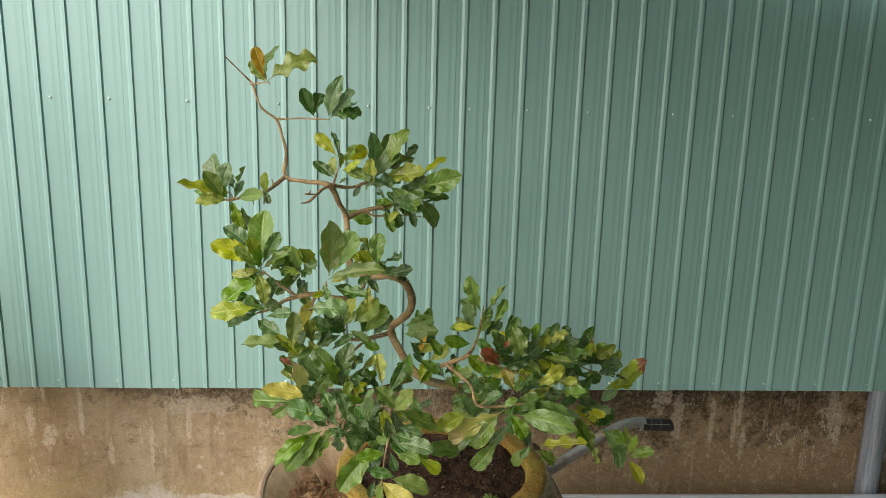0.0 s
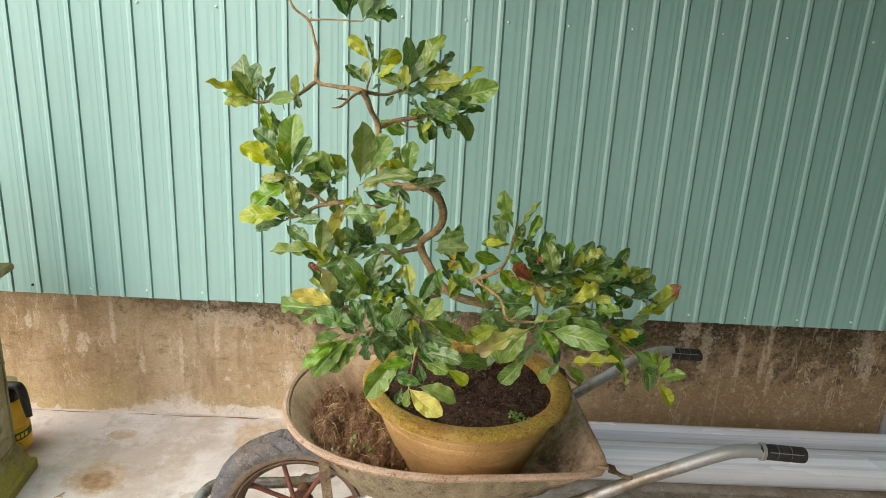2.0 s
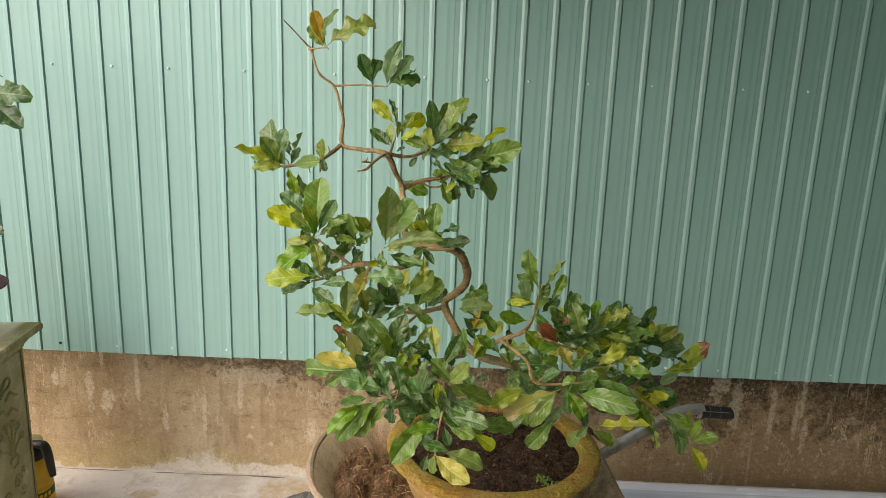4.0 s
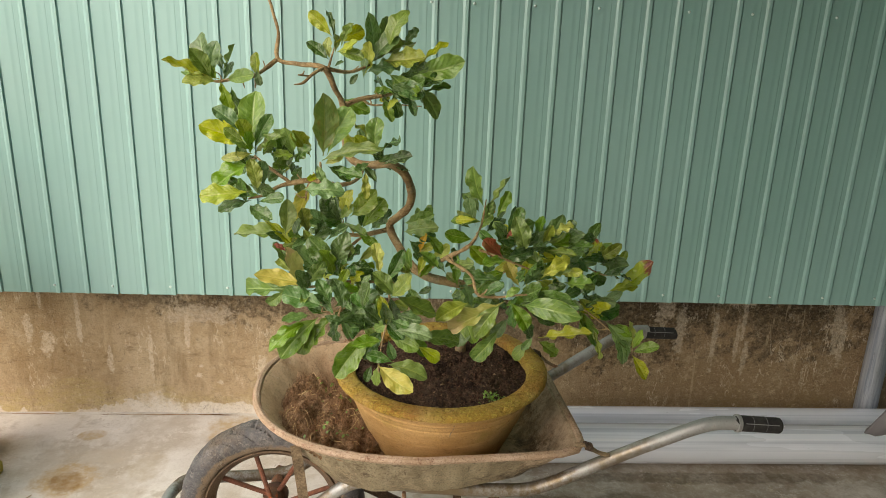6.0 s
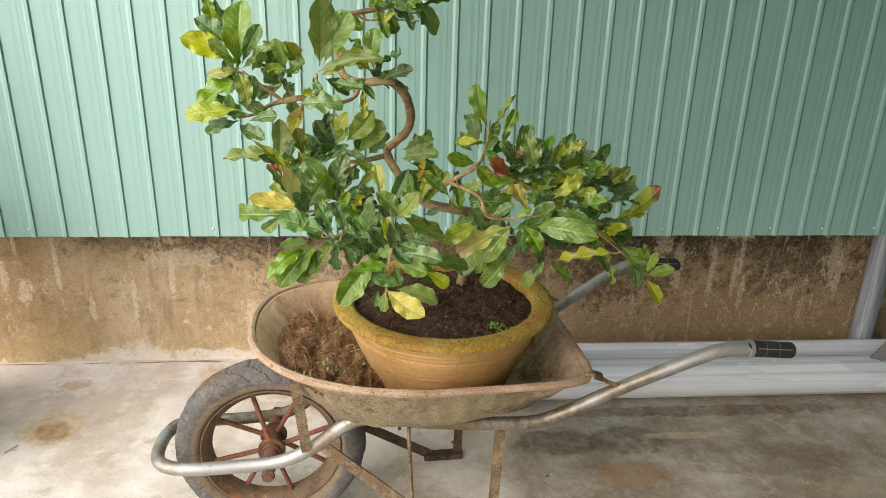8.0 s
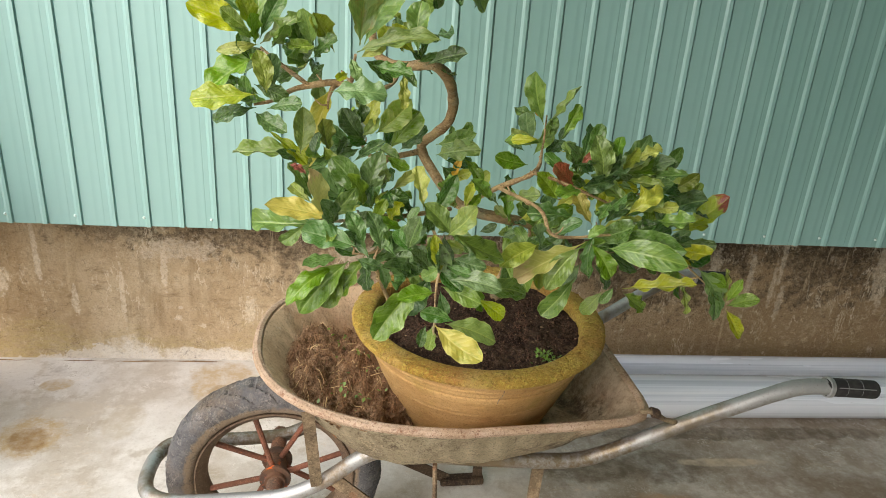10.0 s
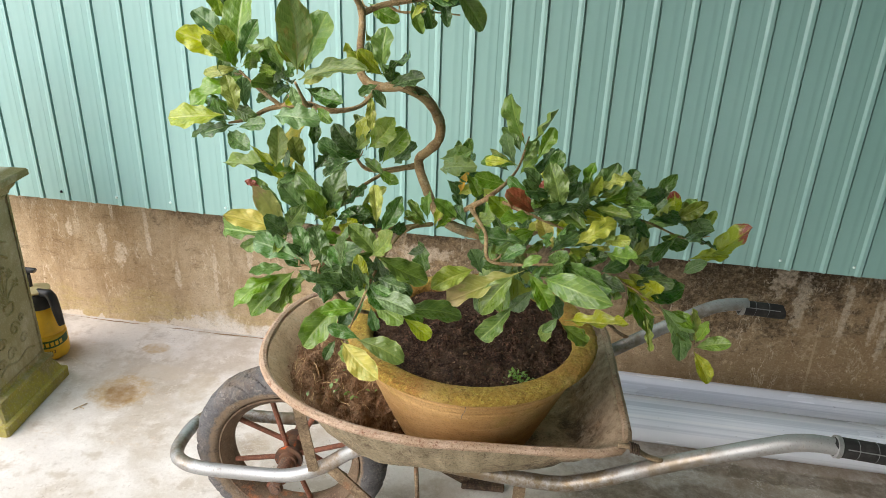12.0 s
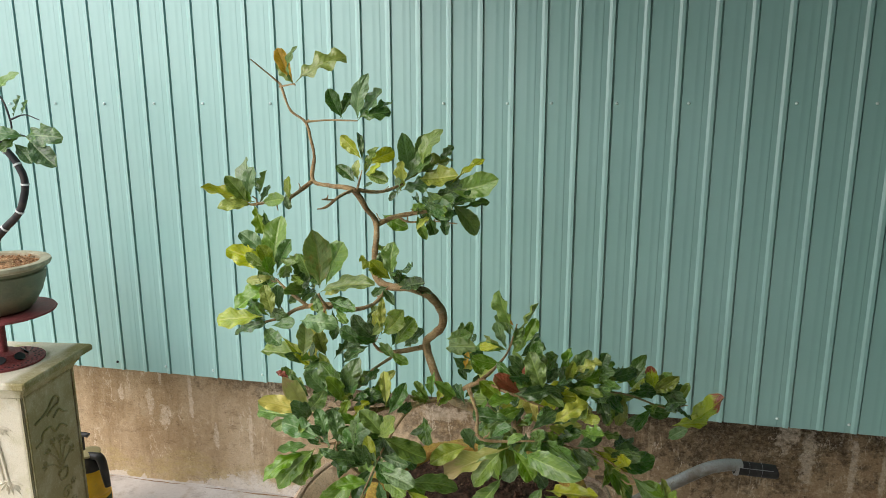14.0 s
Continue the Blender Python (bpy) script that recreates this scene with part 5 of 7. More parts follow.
leaves(plant, [
    ((1.168, -0.708, 1.634), (1.15, -0.743, 1.705), 0.026, "O"),
    ((1.17, -0.704, 1.637), (1.269, -0.66, 1.694), 0.055, "o"),
    ((1.174, -0.729, 1.633), (1.202, -0.781, 1.706), 0.013, "p"),
    ((1.163, -0.698, 1.634), (1.134, -0.703, 1.672), 0.031, "o")])
leaves(plant, [
    ((1.276, -0.689, 1.556), (1.253, -0.7, 1.611), 0.030, "d"),
    ((1.276, -0.705, 1.558), (1.285, -0.64, 1.61), 0.026, "d"),
    ((1.309, -0.678, 1.554), (1.339, -0.707, 1.647), 0.031, "p"),
    ((1.311, -0.683, 1.552), (1.365, -0.691, 1.618), 0.064, "p"),
    ((1.317, -0.705, 1.558), (1.376, -0.682, 1.569), 0.027, "d"),
    ((1.33, -0.671, 1.559), (1.365, -0.6, 1.592), 0.021, "d")])
leaves(plant, [
    ((1.094, -0.786, 1.37), (1.0, -0.838, 1.406), 0.037, "y"),
    ((1.067, -0.781, 1.374), (1.038, -0.713, 1.456), 0.054, "p"),
    ((1.072, -0.774, 1.373), (1.091, -0.783, 1.444), 0.039, "p"),
    ((1.08, -0.8, 1.372), (1.053, -0.823, 1.422), 0.044, "g"),
    ((1.088, -0.794, 1.365), (1.042, -0.835, 1.364), 0.025, "y"),
    ((1.088, -0.793, 1.368), (1.077, -0.801, 1.396), 0.035, "g"),
    ((1.099, -0.776, 1.366), (1.111, -0.753, 1.4), 0.027, "d"),
    ((1.106, -0.78, 1.367), (1.161, -0.797, 1.379), 0.030, "g"),
    ((1.175, -0.779, 1.376), (1.172, -0.77, 1.42), 0.032, "o"),
    ((1.178, -0.804, 1.395), (1.185, -0.804, 1.366), 0.022, "p"),
    ((1.124, -0.805, 1.355), (1.137, -0.769, 1.291), 0.041, "d"),
    ((1.082, -0.798, 1.374), (1.011, -0.752, 1.383), 0.032, "g")])
leaves(plant, [
    ((1.333, -0.732, 1.467), (1.285, -0.728, 1.514), 0.044, "y"),
    ((1.341, -0.747, 1.461), (1.319, -0.702, 1.52), 0.013, "d"),
    ((1.341, -0.737, 1.455), (1.392, -0.711, 1.479), 0.035, "y"),
    ((1.328, -0.764, 1.419), (1.288, -0.751, 1.448), 0.035, "d"),
    ((1.329, -0.744, 1.419), (1.326, -0.74, 1.458), 0.038, "y"),
    ((1.346, -0.746, 1.435), (1.383, -0.778, 1.454), 0.023, "y"),
    ((1.348, -0.754, 1.435), (1.396, -0.773, 1.425), 0.025, "g"),
    ((1.339, -0.741, 1.403), (1.356, -0.739, 1.413), 0.018, "d")])
leaves(plant, [
    ((1.42, -0.64, 1.43), (1.415, -0.668, 1.515), 0.059, "p"),
    ((1.402, -0.661, 1.383), (1.41, -0.674, 1.446), 0.037, "y"),
    ((1.41, -0.659, 1.403), (1.473, -0.665, 1.475), 0.040, "p"),
    ((1.425, -0.673, 1.416), (1.513, -0.625, 1.46), 0.052, "o"),
    ((1.443, -0.646, 1.416), (1.536, -0.676, 1.431), 0.062, "y"),
    ((1.401, -0.649, 1.386), (1.48, -0.641, 1.405), 0.047, "p"),
    ((1.4, -0.671, 1.374), (1.404, -0.676, 1.413), 0.031, "p"),
    ((1.458, -0.67, 1.444), (1.496, -0.658, 1.528), 0.040, "g"),
    ((1.437, -0.64, 1.457), (1.457, -0.611, 1.514), 0.031, "g"),
    ((1.494, -0.641, 1.457), (1.52, -0.638, 1.487), 0.025, "d"),
    ((1.518, -0.658, 1.391), (1.629, -0.671, 1.42), 0.056, "g"),
    ((1.523, -0.662, 1.404), (1.594, -0.637, 1.459), 0.017, "y")])
leaves(plant, [
    ((1.472, -0.621, 1.371), (1.533, -0.621, 1.387), 0.054, "d"),
    ((1.473, -0.652, 1.36), (1.532, -0.725, 1.34), 0.053, "d"),
    ((1.523, -0.642, 1.36), (1.578, -0.62, 1.287), 0.037, "g"),
    ((1.538, -0.632, 1.343), (1.605, -0.619, 1.36), 0.019, "g"),
    ((1.458, -0.642, 1.372), (1.517, -0.605, 1.361), 0.047, "d"),
    ((1.348, -0.628, 1.324), (1.409, -0.632, 1.295), 0.041, "g"),
    ((1.473, -0.632, 1.343), (1.566, -0.565, 1.296), 0.031, "d"),
    ((1.48, -0.646, 1.337), (1.537, -0.711, 1.376), 0.047, "d"),
    ((1.5, -0.632, 1.413), (1.558, -0.661, 1.392), 0.056, "d"),
    ((1.509, -0.629, 1.358), (1.565, -0.666, 1.378), 0.047, "d"),
    ((1.457, -0.625, 1.386), (1.513, -0.677, 1.347), 0.047, "g"),
    ((1.385, -0.621, 1.384), (1.368, -0.623, 1.362), 0.022, "d")])
leaves(plant, [
    ((1.183, -0.899, 1.239), (1.183, -0.847, 1.343), 0.061, "g"),
    ((1.183, -0.881, 1.233), (1.221, -0.89, 1.303), 0.025, "p"),
    ((1.183, -0.879, 1.226), (1.246, -0.902, 1.269), 0.062, "o"),
    ((1.171, -0.882, 1.242), (1.082, -0.895, 1.28), 0.039, "y"),
    ((1.161, -0.883, 1.271), (1.105, -0.879, 1.315), 0.050, "p"),
    ((1.17, -0.904, 1.25), (1.137, -0.909, 1.275), 0.036, "g"),
    ((1.173, -0.89, 1.234), (1.145, -0.902, 1.255), 0.033, "g"),
    ((1.177, -0.883, 1.223), (1.178, -0.909, 1.265), 0.042, "g"),
    ((1.188, -0.888, 1.213), (1.111, -0.932, 1.164), 0.056, "g"),
    ((1.174, -0.894, 1.197), (1.156, -0.892, 1.235), 0.034, "d"),
    ((1.181, -0.889, 1.237), (1.165, -0.906, 1.288), 0.036, "o"),
    ((1.19, -0.884, 1.22), (1.139, -0.829, 1.18), 0.042, "d")])
leaves(plant, [
    ((1.188, -0.965, 1.16), (1.1, -0.983, 1.155), 0.038, "y"),
    ((1.194, -0.961, 1.151), (1.138, -0.938, 1.151), 0.043, "p"),
    ((1.201, -0.952, 1.136), (1.247, -0.959, 1.147), 0.038, "d"),
    ((1.182, -0.946, 1.129), (1.226, -0.977, 1.113), 0.041, "d"),
    ((1.176, -0.936, 1.132), (1.174, -0.965, 1.178), 0.017, "d"),
    ((1.202, -0.952, 1.161), (1.192, -0.956, 1.214), 0.046, "o"),
    ((1.21, -0.931, 1.162), (1.208, -0.931, 1.209), 0.033, "p"),
    ((1.182, -0.944, 1.172), (1.225, -0.944, 1.154), 0.033, "d"),
    ((1.167, -0.961, 1.146), (1.133, -0.97, 1.123), 0.027, "d")])
leaves(plant, [
    ((1.258, -0.883, 1.207), (1.234, -0.882, 1.272), 0.033, "g"),
    ((1.266, -0.897, 1.224), (1.258, -0.92, 1.275), 0.036, "g"),
    ((1.301, -0.871, 1.218), (1.276, -0.922, 1.276), 0.028, "o"),
    ((1.247, -0.884, 1.207), (1.223, -0.862, 1.23), 0.031, "d"),
    ((1.278, -0.89, 1.221), (1.286, -0.895, 1.245), 0.028, "g"),
    ((1.249, -0.871, 1.191), (1.206, -0.846, 1.177), 0.023, "d"),
    ((1.243, -0.901, 1.192), (1.255, -0.892, 1.241), 0.028, "d"),
    ((1.282, -0.878, 1.194), (1.262, -0.876, 1.167), 0.028, "d"),
    ((1.268, -0.895, 1.209), (1.299, -0.912, 1.242), 0.030, "d")])
leaves(plant, [
    ((1.346, -1.036, 1.249), (1.352, -1.075, 1.361), 0.045, "B"),
    ((1.352, -1.02, 1.249), (1.396, -1.043, 1.335), 0.04, "g"),
    ((1.342, -1.022, 1.238), (1.449, -1.049, 1.265), 0.035, "o"),
    ((1.347, -1.018, 1.23), (1.377, -1.022, 1.246), 0.014, "y"),
    ((1.354, -1.026, 1.227), (1.388, -1.0, 1.202), 0.033, "d"),
    ((1.333, -1.029, 1.231), (1.346, -1.036, 1.204), 0.035, "p"),
    ((1.306, -1.044, 1.184), (1.381, -1.055, 1.186), 0.034, "p"),
    ((1.365, -1.029, 1.222), (1.412, -1.05, 1.217), 0.025, "d")])
leaves(plant, [
    ((1.439, -0.864, 1.222), (1.44, -0.857, 1.3), 0.050, "g"),
    ((1.446, -0.84, 1.214), (1.488, -0.903, 1.26), 0.042, "d"),
    ((1.434, -0.852, 1.222), (1.401, -0.867, 1.259), 0.034, "y"),
    ((1.426, -0.835, 1.224), (1.461, -0.793, 1.19), 0.037, "d"),
    ((1.453, -0.863, 1.205), (1.504, -0.892, 1.227), 0.022, "d"),
    ((1.441, -0.855, 1.164), (1.418, -0.843, 1.189), 0.051, "p"),
    ((1.426, -0.848, 1.207), (1.4, -0.865, 1.193), 0.037, "d"),
    ((1.415, -0.86, 1.191), (1.418, -0.873, 1.141), 0.014, "y"),
    ((1.464, -0.837, 1.2), (1.5, -0.799, 1.183), 0.031, "d"),
    ((1.441, -0.837, 1.206), (1.477, -0.832, 1.215), 0.043, "d")])
leaves(plant, [
    ((1.296, -0.881, 1.164), (1.251, -0.856, 1.023), 0.048, "Y"),
    ((1.188, -0.886, 1.09), (1.253, -0.899, 1.039), 0.020, "y"),
    ((1.258, -0.892, 1.049), (1.137, -0.873, 1.047), 0.030, "g"),
    ((1.247, -0.905, 1.054), (1.251, -0.9, 1.118), 0.042, "o"),
    ((1.285, -0.91, 1.071), (1.306, -0.913, 1.044), 0.048, "o"),
    ((1.296, -0.893, 1.053), (1.289, -0.91, 1.105), 0.040, "o"),
    ((1.266, -0.911, 1.046), (1.278, -0.908, 1.085), 0.037, "d")])
leaves(plant, [
    ((1.335, -0.715, 1.023), (1.28, -0.728, 1.054), 0.041, "d"),
    ((1.351, -0.72, 1.036), (1.311, -0.746, 1.098), 0.047, "d"),
    ((1.346, -0.702, 1.022), (1.333, -0.684, 1.078), 0.054, "d"),
    ((1.372, -0.73, 1.054), (1.431, -0.764, 1.124), 0.046, "o"),
    ((1.358, -0.716, 1.049), (1.372, -0.73, 1.114), 0.037, "y"),
    ((1.393, -0.726, 1.023), (1.411, -0.667, 1.066), 0.034, "d"),
    ((1.399, -0.717, 1.02), (1.451, -0.741, 1.096), 0.047, "g"),
    ((1.421, -0.709, 1.018), (1.465, -0.721, 1.068), 0.041, "d"),
    ((1.393, -0.732, 1.01), (1.431, -0.739, 0.992), 0.022, "g"),
    ((1.345, -0.732, 1.048), (1.372, -0.734, 1.079), 0.037, "o"),
    ((1.32, -0.704, 1.017), (1.28, -0.724, 1.008), 0.038, "d")])
leaves(plant, [
    ((1.501, -0.604, 1.007), (1.572, -0.659, 1.045), 0.032, "g"),
    ((1.501, -0.603, 0.983), (1.582, -0.660, 1.013), 0.035, "g"),
    ((1.516, -0.597, 0.958), (1.557, -0.557, 0.911), 0.042, "d"),
    ((1.540, -0.576, 0.918), (1.577, -0.584, 0.941), 0.020, "y"),
    ((1.524, -0.583, 0.968), (1.585, -0.554, 0.957), 0.033, "d"),
    ((1.554, -0.584, 0.889), (1.532, -0.577, 0.912), 0.033, "d"),
    ((1.570, -0.576, 0.895), (1.614, -0.596, 0.938), 0.025, "y"),
    ((1.546, -0.575, 0.918), (1.558, -0.578, 0.964), 0.013, "O"),
    ((1.559, -0.584, 0.986), (1.576, -0.601, 1.015), 0.026, "d")])
leaves(plant, [
    ((1.36, -0.962, 0.991), (1.305, -0.949, 1.057), 0.053, "d"),
    ((1.36, -0.934, 0.983), (1.38, -0.935, 1.065), 0.057, "d"),
    ((1.326, -0.949, 0.987), (1.274, -0.948, 1.04), 0.046, "p"),
    ((1.37, -0.949, 0.981), (1.421, -0.939, 0.993), 0.026, "d"),
    ((1.366, -0.952, 0.976), (1.373, -0.941, 1.019), 0.044, "d"),
    ((1.371, -0.956, 0.977), (1.311, -0.938, 1.019), 0.044, "d"),
    ((1.354, -0.957, 0.982), (1.331, -0.983, 1.039), 0.044, "g"),
    ((1.337, -0.964, 0.981), (1.358, -0.922, 1.005), 0.038, "d"),
    ((1.381, -0.941, 0.967), (1.416, -0.931, 0.986), 0.028, "d")])
leaves(plant, [
    ((1.306, -1.031, 0.988), (1.215, -1.044, 1.009), 0.032, "Y"),
    ((1.298, -1.009, 0.976), (1.278, -1.068, 1.07), 0.030, "P"),
    ((1.269, -1.028, 1.055), (1.25, -1.034, 1.068), 0.015, "R"),
    ((1.288, -1.021, 0.974), (1.183, -0.992, 0.966), 0.032, "g"),
    ((1.266, -1.022, 0.974), (1.234, -1.023, 0.946), 0.035, "g"),
    ((1.297, -1.009, 0.983), (1.335, -1.025, 1.027), 0.042, "g"),
    ((1.31, -1.029, 0.977), (1.297, -1.07, 1.018), 0.029, "d"),
    ((1.313, -1.012, 0.966), (1.364, -1.013, 0.983), 0.037, "d")])
leaves(plant, [
    ((1.353, -1.073, 0.955), (1.27, -1.061, 0.976), 0.040, "p"),
    ((1.357, -1.056, 0.949), (1.336, -1.044, 0.993), 0.031, "p"),
    ((1.356, -1.057, 0.938), (1.321, -1.053, 0.947), 0.024, "d"),
    ((1.36, -1.044, 0.932), (1.317, -1.07, 0.88), 0.049, "g"),
    ((1.335, -1.066, 0.93), (1.266, -1.09, 0.858), 0.041, "g"),
    ((1.329, -1.061, 0.922), (1.298, -1.079, 0.861), 0.029, "g"),
    ((1.312, -1.064, 0.918), (1.251, -1.115, 0.882), 0.029, "g"),
    ((1.38, -1.074, 0.937), (1.393, -1.059, 0.891), 0.017, "p"),
    ((1.318, -1.061, 0.934), (1.277, -1.088, 0.933), 0.027, "p"),
    ((1.385, -1.072, 0.948), (1.367, -1.048, 0.995), 0.033, "d"),
    ((1.399, -1.043, 0.938), (1.441, -1.063, 0.98), 0.032, "p"),
    ((1.407, -1.074, 0.937), (1.447, -1.078, 0.956), 0.026, "p")])
leaves(plant, [
    ((1.407, -1.078, 0.944), (1.379, -1.051, 0.977), 0.028, "d"),
    ((1.367, -1.07, 0.937), (1.345, -1.05, 0.96), 0.031, "d"),
    ((1.389, -1.066, 0.93), (1.42, -1.055, 0.914), 0.029, "d"),
    ((1.424, -1.092, 0.961), (1.437, -1.112, 1.012), 0.035, "d"),
    ((1.434, -1.09, 0.955), (1.408, -1.081, 0.981), 0.028, "d"),
    ((1.347, -1.08, 0.941), (1.378, -1.073, 0.927), 0.029, "d"),
    ((1.438, -1.07, 0.936), (1.466, -1.056, 0.949), 0.031, "d"),
    ((1.422, -1.082, 0.929), (1.443, -1.083, 0.906), 0.026, "g"),
    ((1.368, -1.069, 0.954), (1.399, -1.045, 0.963), 0.031, "d")])
leaves(plant, [
    ((1.489, -1.108, 0.993), (1.452, -1.109, 1.033), 0.041, "g"),
    ((1.489, -1.12, 1.001), (1.564, -1.107, 0.962), 0.047, "g"),
    ((1.479, -1.11, 0.993), (1.511, -1.128, 1.038), 0.032, "o"),
    ((1.473, -1.126, 0.943), (1.463, -1.121, 0.988), 0.019, "y"),
    ((1.465, -1.133, 0.912), (1.419, -1.15, 0.91), 0.027, "g"),
    ((1.442, -1.126, 0.922), (1.381, -1.15, 0.847), 0.039, "g"),
    ((1.477, -1.108, 0.91), (1.525, -1.127, 0.896), 0.037, "g"),
    ((1.489, -1.134, 0.934), (1.553, -1.163, 0.934), 0.039, "p"),
    ((1.528, -1.105, 0.902), (1.616, -1.073, 0.885), 0.029, "g"),
    ((1.531, -1.114, 0.894), (1.569, -1.114, 0.868), 0.033, "y"),
    ((1.479, -1.123, 0.953), (1.511, -1.136, 0.946), 0.027, "p"),
    ((1.489, -1.115, 0.961), (1.531, -1.125, 0.953), 0.025, "d")])
leaves(plant, [
    ((1.467, -1.096, 0.944), (1.499, -1.124, 0.919), 0.028, "d"),
    ((1.479, -1.082, 0.984), (1.488, -1.067, 0.933), 0.030, "d"),
    ((1.424, -1.083, 0.991), (1.436, -1.075, 1.019), 0.030, "d"),
    ((1.466, -1.088, 0.925), (1.435, -1.101, 0.958), 0.031, "d"),
    ((1.477, -1.094, 0.933), (1.457, -1.113, 0.968), 0.028, "d"),
    ((1.488, -1.113, 0.934), (1.52, -1.107, 0.959), 0.030, "d"),
    ((1.509, -1.098, 0.922), (1.531, -1.091, 0.936), 0.026, "d"),
    ((1.476, -1.105, 0.902), (1.486, -1.112, 0.87), 0.026, "d"),
    ((1.488, -1.089, 0.942), (1.455, -1.093, 0.921), 0.030, "g"),
    ((1.52, -1.081, 0.904), (1.548, -1.065, 0.861), 0.031, "g"),
    ((1.467, -1.085, 0.987), (1.489, -1.08, 1.007), 0.033, "d"),
    ((1.531, -1.086, 0.992), (1.553, -1.084, 1.002), 0.021, "d")])
leaves(plant, [
    ((1.46, -1.212, 0.9), (1.52, -1.244, 0.867), 0.041, "Y"),
    ((1.477, -1.187, 0.889), (1.546, -1.197, 0.869), 0.040, "o"),
    ((1.46, -1.191, 0.89), (1.456, -1.187, 0.853), 0.018, "g"),
    ((1.449, -1.202, 0.895), (1.441, -1.223, 0.878), 0.012, "d"),
    ((1.488, -1.209, 0.904), (1.448, -1.211, 0.917), 0.022, "d")])
leaves(plant, [
    ((1.69, -0.764, 1.093), (1.658, -0.793, 1.185), 0.034, "g"),
    ((1.699, -0.758, 1.092), (1.737, -0.795, 1.168), 0.024, "g"),
    ((1.681, -0.746, 1.076), (1.649, -0.715, 1.107), 0.035, "g"),
    ((1.674, -0.751, 1.044), (1.656, -0.767, 1.103), 0.026, "p"),
    ((1.686, -0.762, 1.066), (1.711, -0.766, 1.083), 0.017, "O"),
    ((1.661, -0.751, 1.037), (1.635, -0.744, 1.052), 0.026, "d"),
    ((1.666, -0.772, 1.015), (1.61, -0.783, 1.03), 0.037, "g"),
    ((1.687, -0.75, 1.103), (1.677, -0.75, 1.115), 0.014, "O"),
    ((1.682, -0.742, 1.028), (1.707, -0.753, 1.067), 0.023, "g"),
    ((1.702, -0.749, 1.03), (1.743, -0.698, 1.049), 0.035, "d"),
    ((1.727, -0.751, 1.057), (1.74, -0.753, 1.084), 0.014, "d"),
    ((1.684, -0.768, 1.062), (1.706, -0.775, 1.102), 0.020, "g")])
leaves(plant, [
    ((1.72, -0.914, 1.017), (1.681, -0.944, 1.057), 0.034, "R"),
    ((1.721, -0.931, 1.058), (1.739, -0.936, 1.079), 0.018, "R"),
    ((1.764, -0.931, 1.033), (1.739, -0.941, 1.109), 0.042, "g"),
    ((1.73, -0.913, 1.053), (1.701, -0.922, 1.088), 0.034, "d"),
    ((1.771, -0.921, 1.043), (1.787, -0.925, 1.076), 0.026, "d"),
    ((1.761, -0.914, 1.016), (1.83, -0.916, 1.017), 0.021, "y"),
    ((1.83, -0.934, 1.033), (1.848, -0.943, 0.998), 0.018, "y"),
    ((1.688, -0.939, 0.999), (1.645, -0.951, 1.047), 0.031, "g"),
    ((1.724, -0.918, 0.984), (1.664, -0.958, 0.959), 0.050, "g"),
    ((1.763, -0.916, 0.947), (1.738, -0.898, 0.99), 0.035, "Y"),
    ((1.776, -0.92, 0.948), (1.779, -0.924, 1.002), 0.024, "y"),
    ((1.777, -0.913, 0.94), (1.839, -0.943, 0.97), 0.019, "y")])
leaves(plant, [
    ((1.813, -0.855, 1.039), (1.848, -0.887, 1.104), 0.036, "p"),
    ((1.826, -0.864, 1.035), (1.858, -0.872, 1.058), 0.036, "o"),
    ((1.874, -0.845, 1.037), (1.888, -0.832, 1.075), 0.020, "d"),
    ((1.869, -0.844, 1.023), (1.895, -0.883, 1.06), 0.025, "d"),
    ((1.877, -0.863, 1.028), (1.911, -0.925, 1.051), 0.019, "d"),
    ((1.856, -0.854, 1.0), (1.896, -0.912, 1.029), 0.028, "d"),
    ((1.79, -0.857, 1.003), (1.818, -0.89, 1.061), 0.036, "d"),
    ((1.744, -0.861, 1.024), (1.782, -0.852, 1.053), 0.033, "d"),
    ((1.712, -0.86, 1.03), (1.755, -0.833, 0.997), 0.033, "d"),
    ((1.8, -0.839, 0.978), (1.855, -0.82, 0.999), 0.034, "g"),
    ((1.767, -0.833, 1.036), (1.787, -0.881, 1.084), 0.031, "d"),
    ((1.738, -0.861, 1.004), (1.703, -0.847, 0.982), 0.030, "d")])
leaves(plant, [
    ((2.016, -0.622, 0.924), (1.999, -0.641, 0.984), 0.039, "E"),
    ((2.012, -0.611, 0.914), (2.039, -0.639, 0.961), 0.033, "g"),
    ((2.027, -0.616, 0.907), (2.089, -0.586, 0.917), 0.036, "d"),
    ((2.035, -0.622, 0.878), (2.061, -0.717, 0.937), 0.043, "d"),
    ((2.083, -0.602, 0.832), (2.157, -0.633, 0.918), 0.051, "E"),
    ((2.058, -0.608, 0.827), (2.129, -0.625, 0.85), 0.029, "y"),
    ((2.05, -0.618, 0.798), (2.081, -0.637, 0.832), 0.057, "p"),
    ((1.947, -0.609, 0.891), (2.008, -0.606, 0.908), 0.033, "g"),
    ((2.007, -0.618, 0.862), (1.963, -0.608, 0.828), 0.030, "d"),
    ((1.97, -0.625, 0.912), (2.018, -0.605, 0.937), 0.039, "d"),
    ((1.952, -0.633, 0.929), (1.979, -0.63, 0.973), 0.032, "d"),
    ((1.985, -0.632, 0.883), (2.048, -0.603, 0.858), 0.039, "d")])
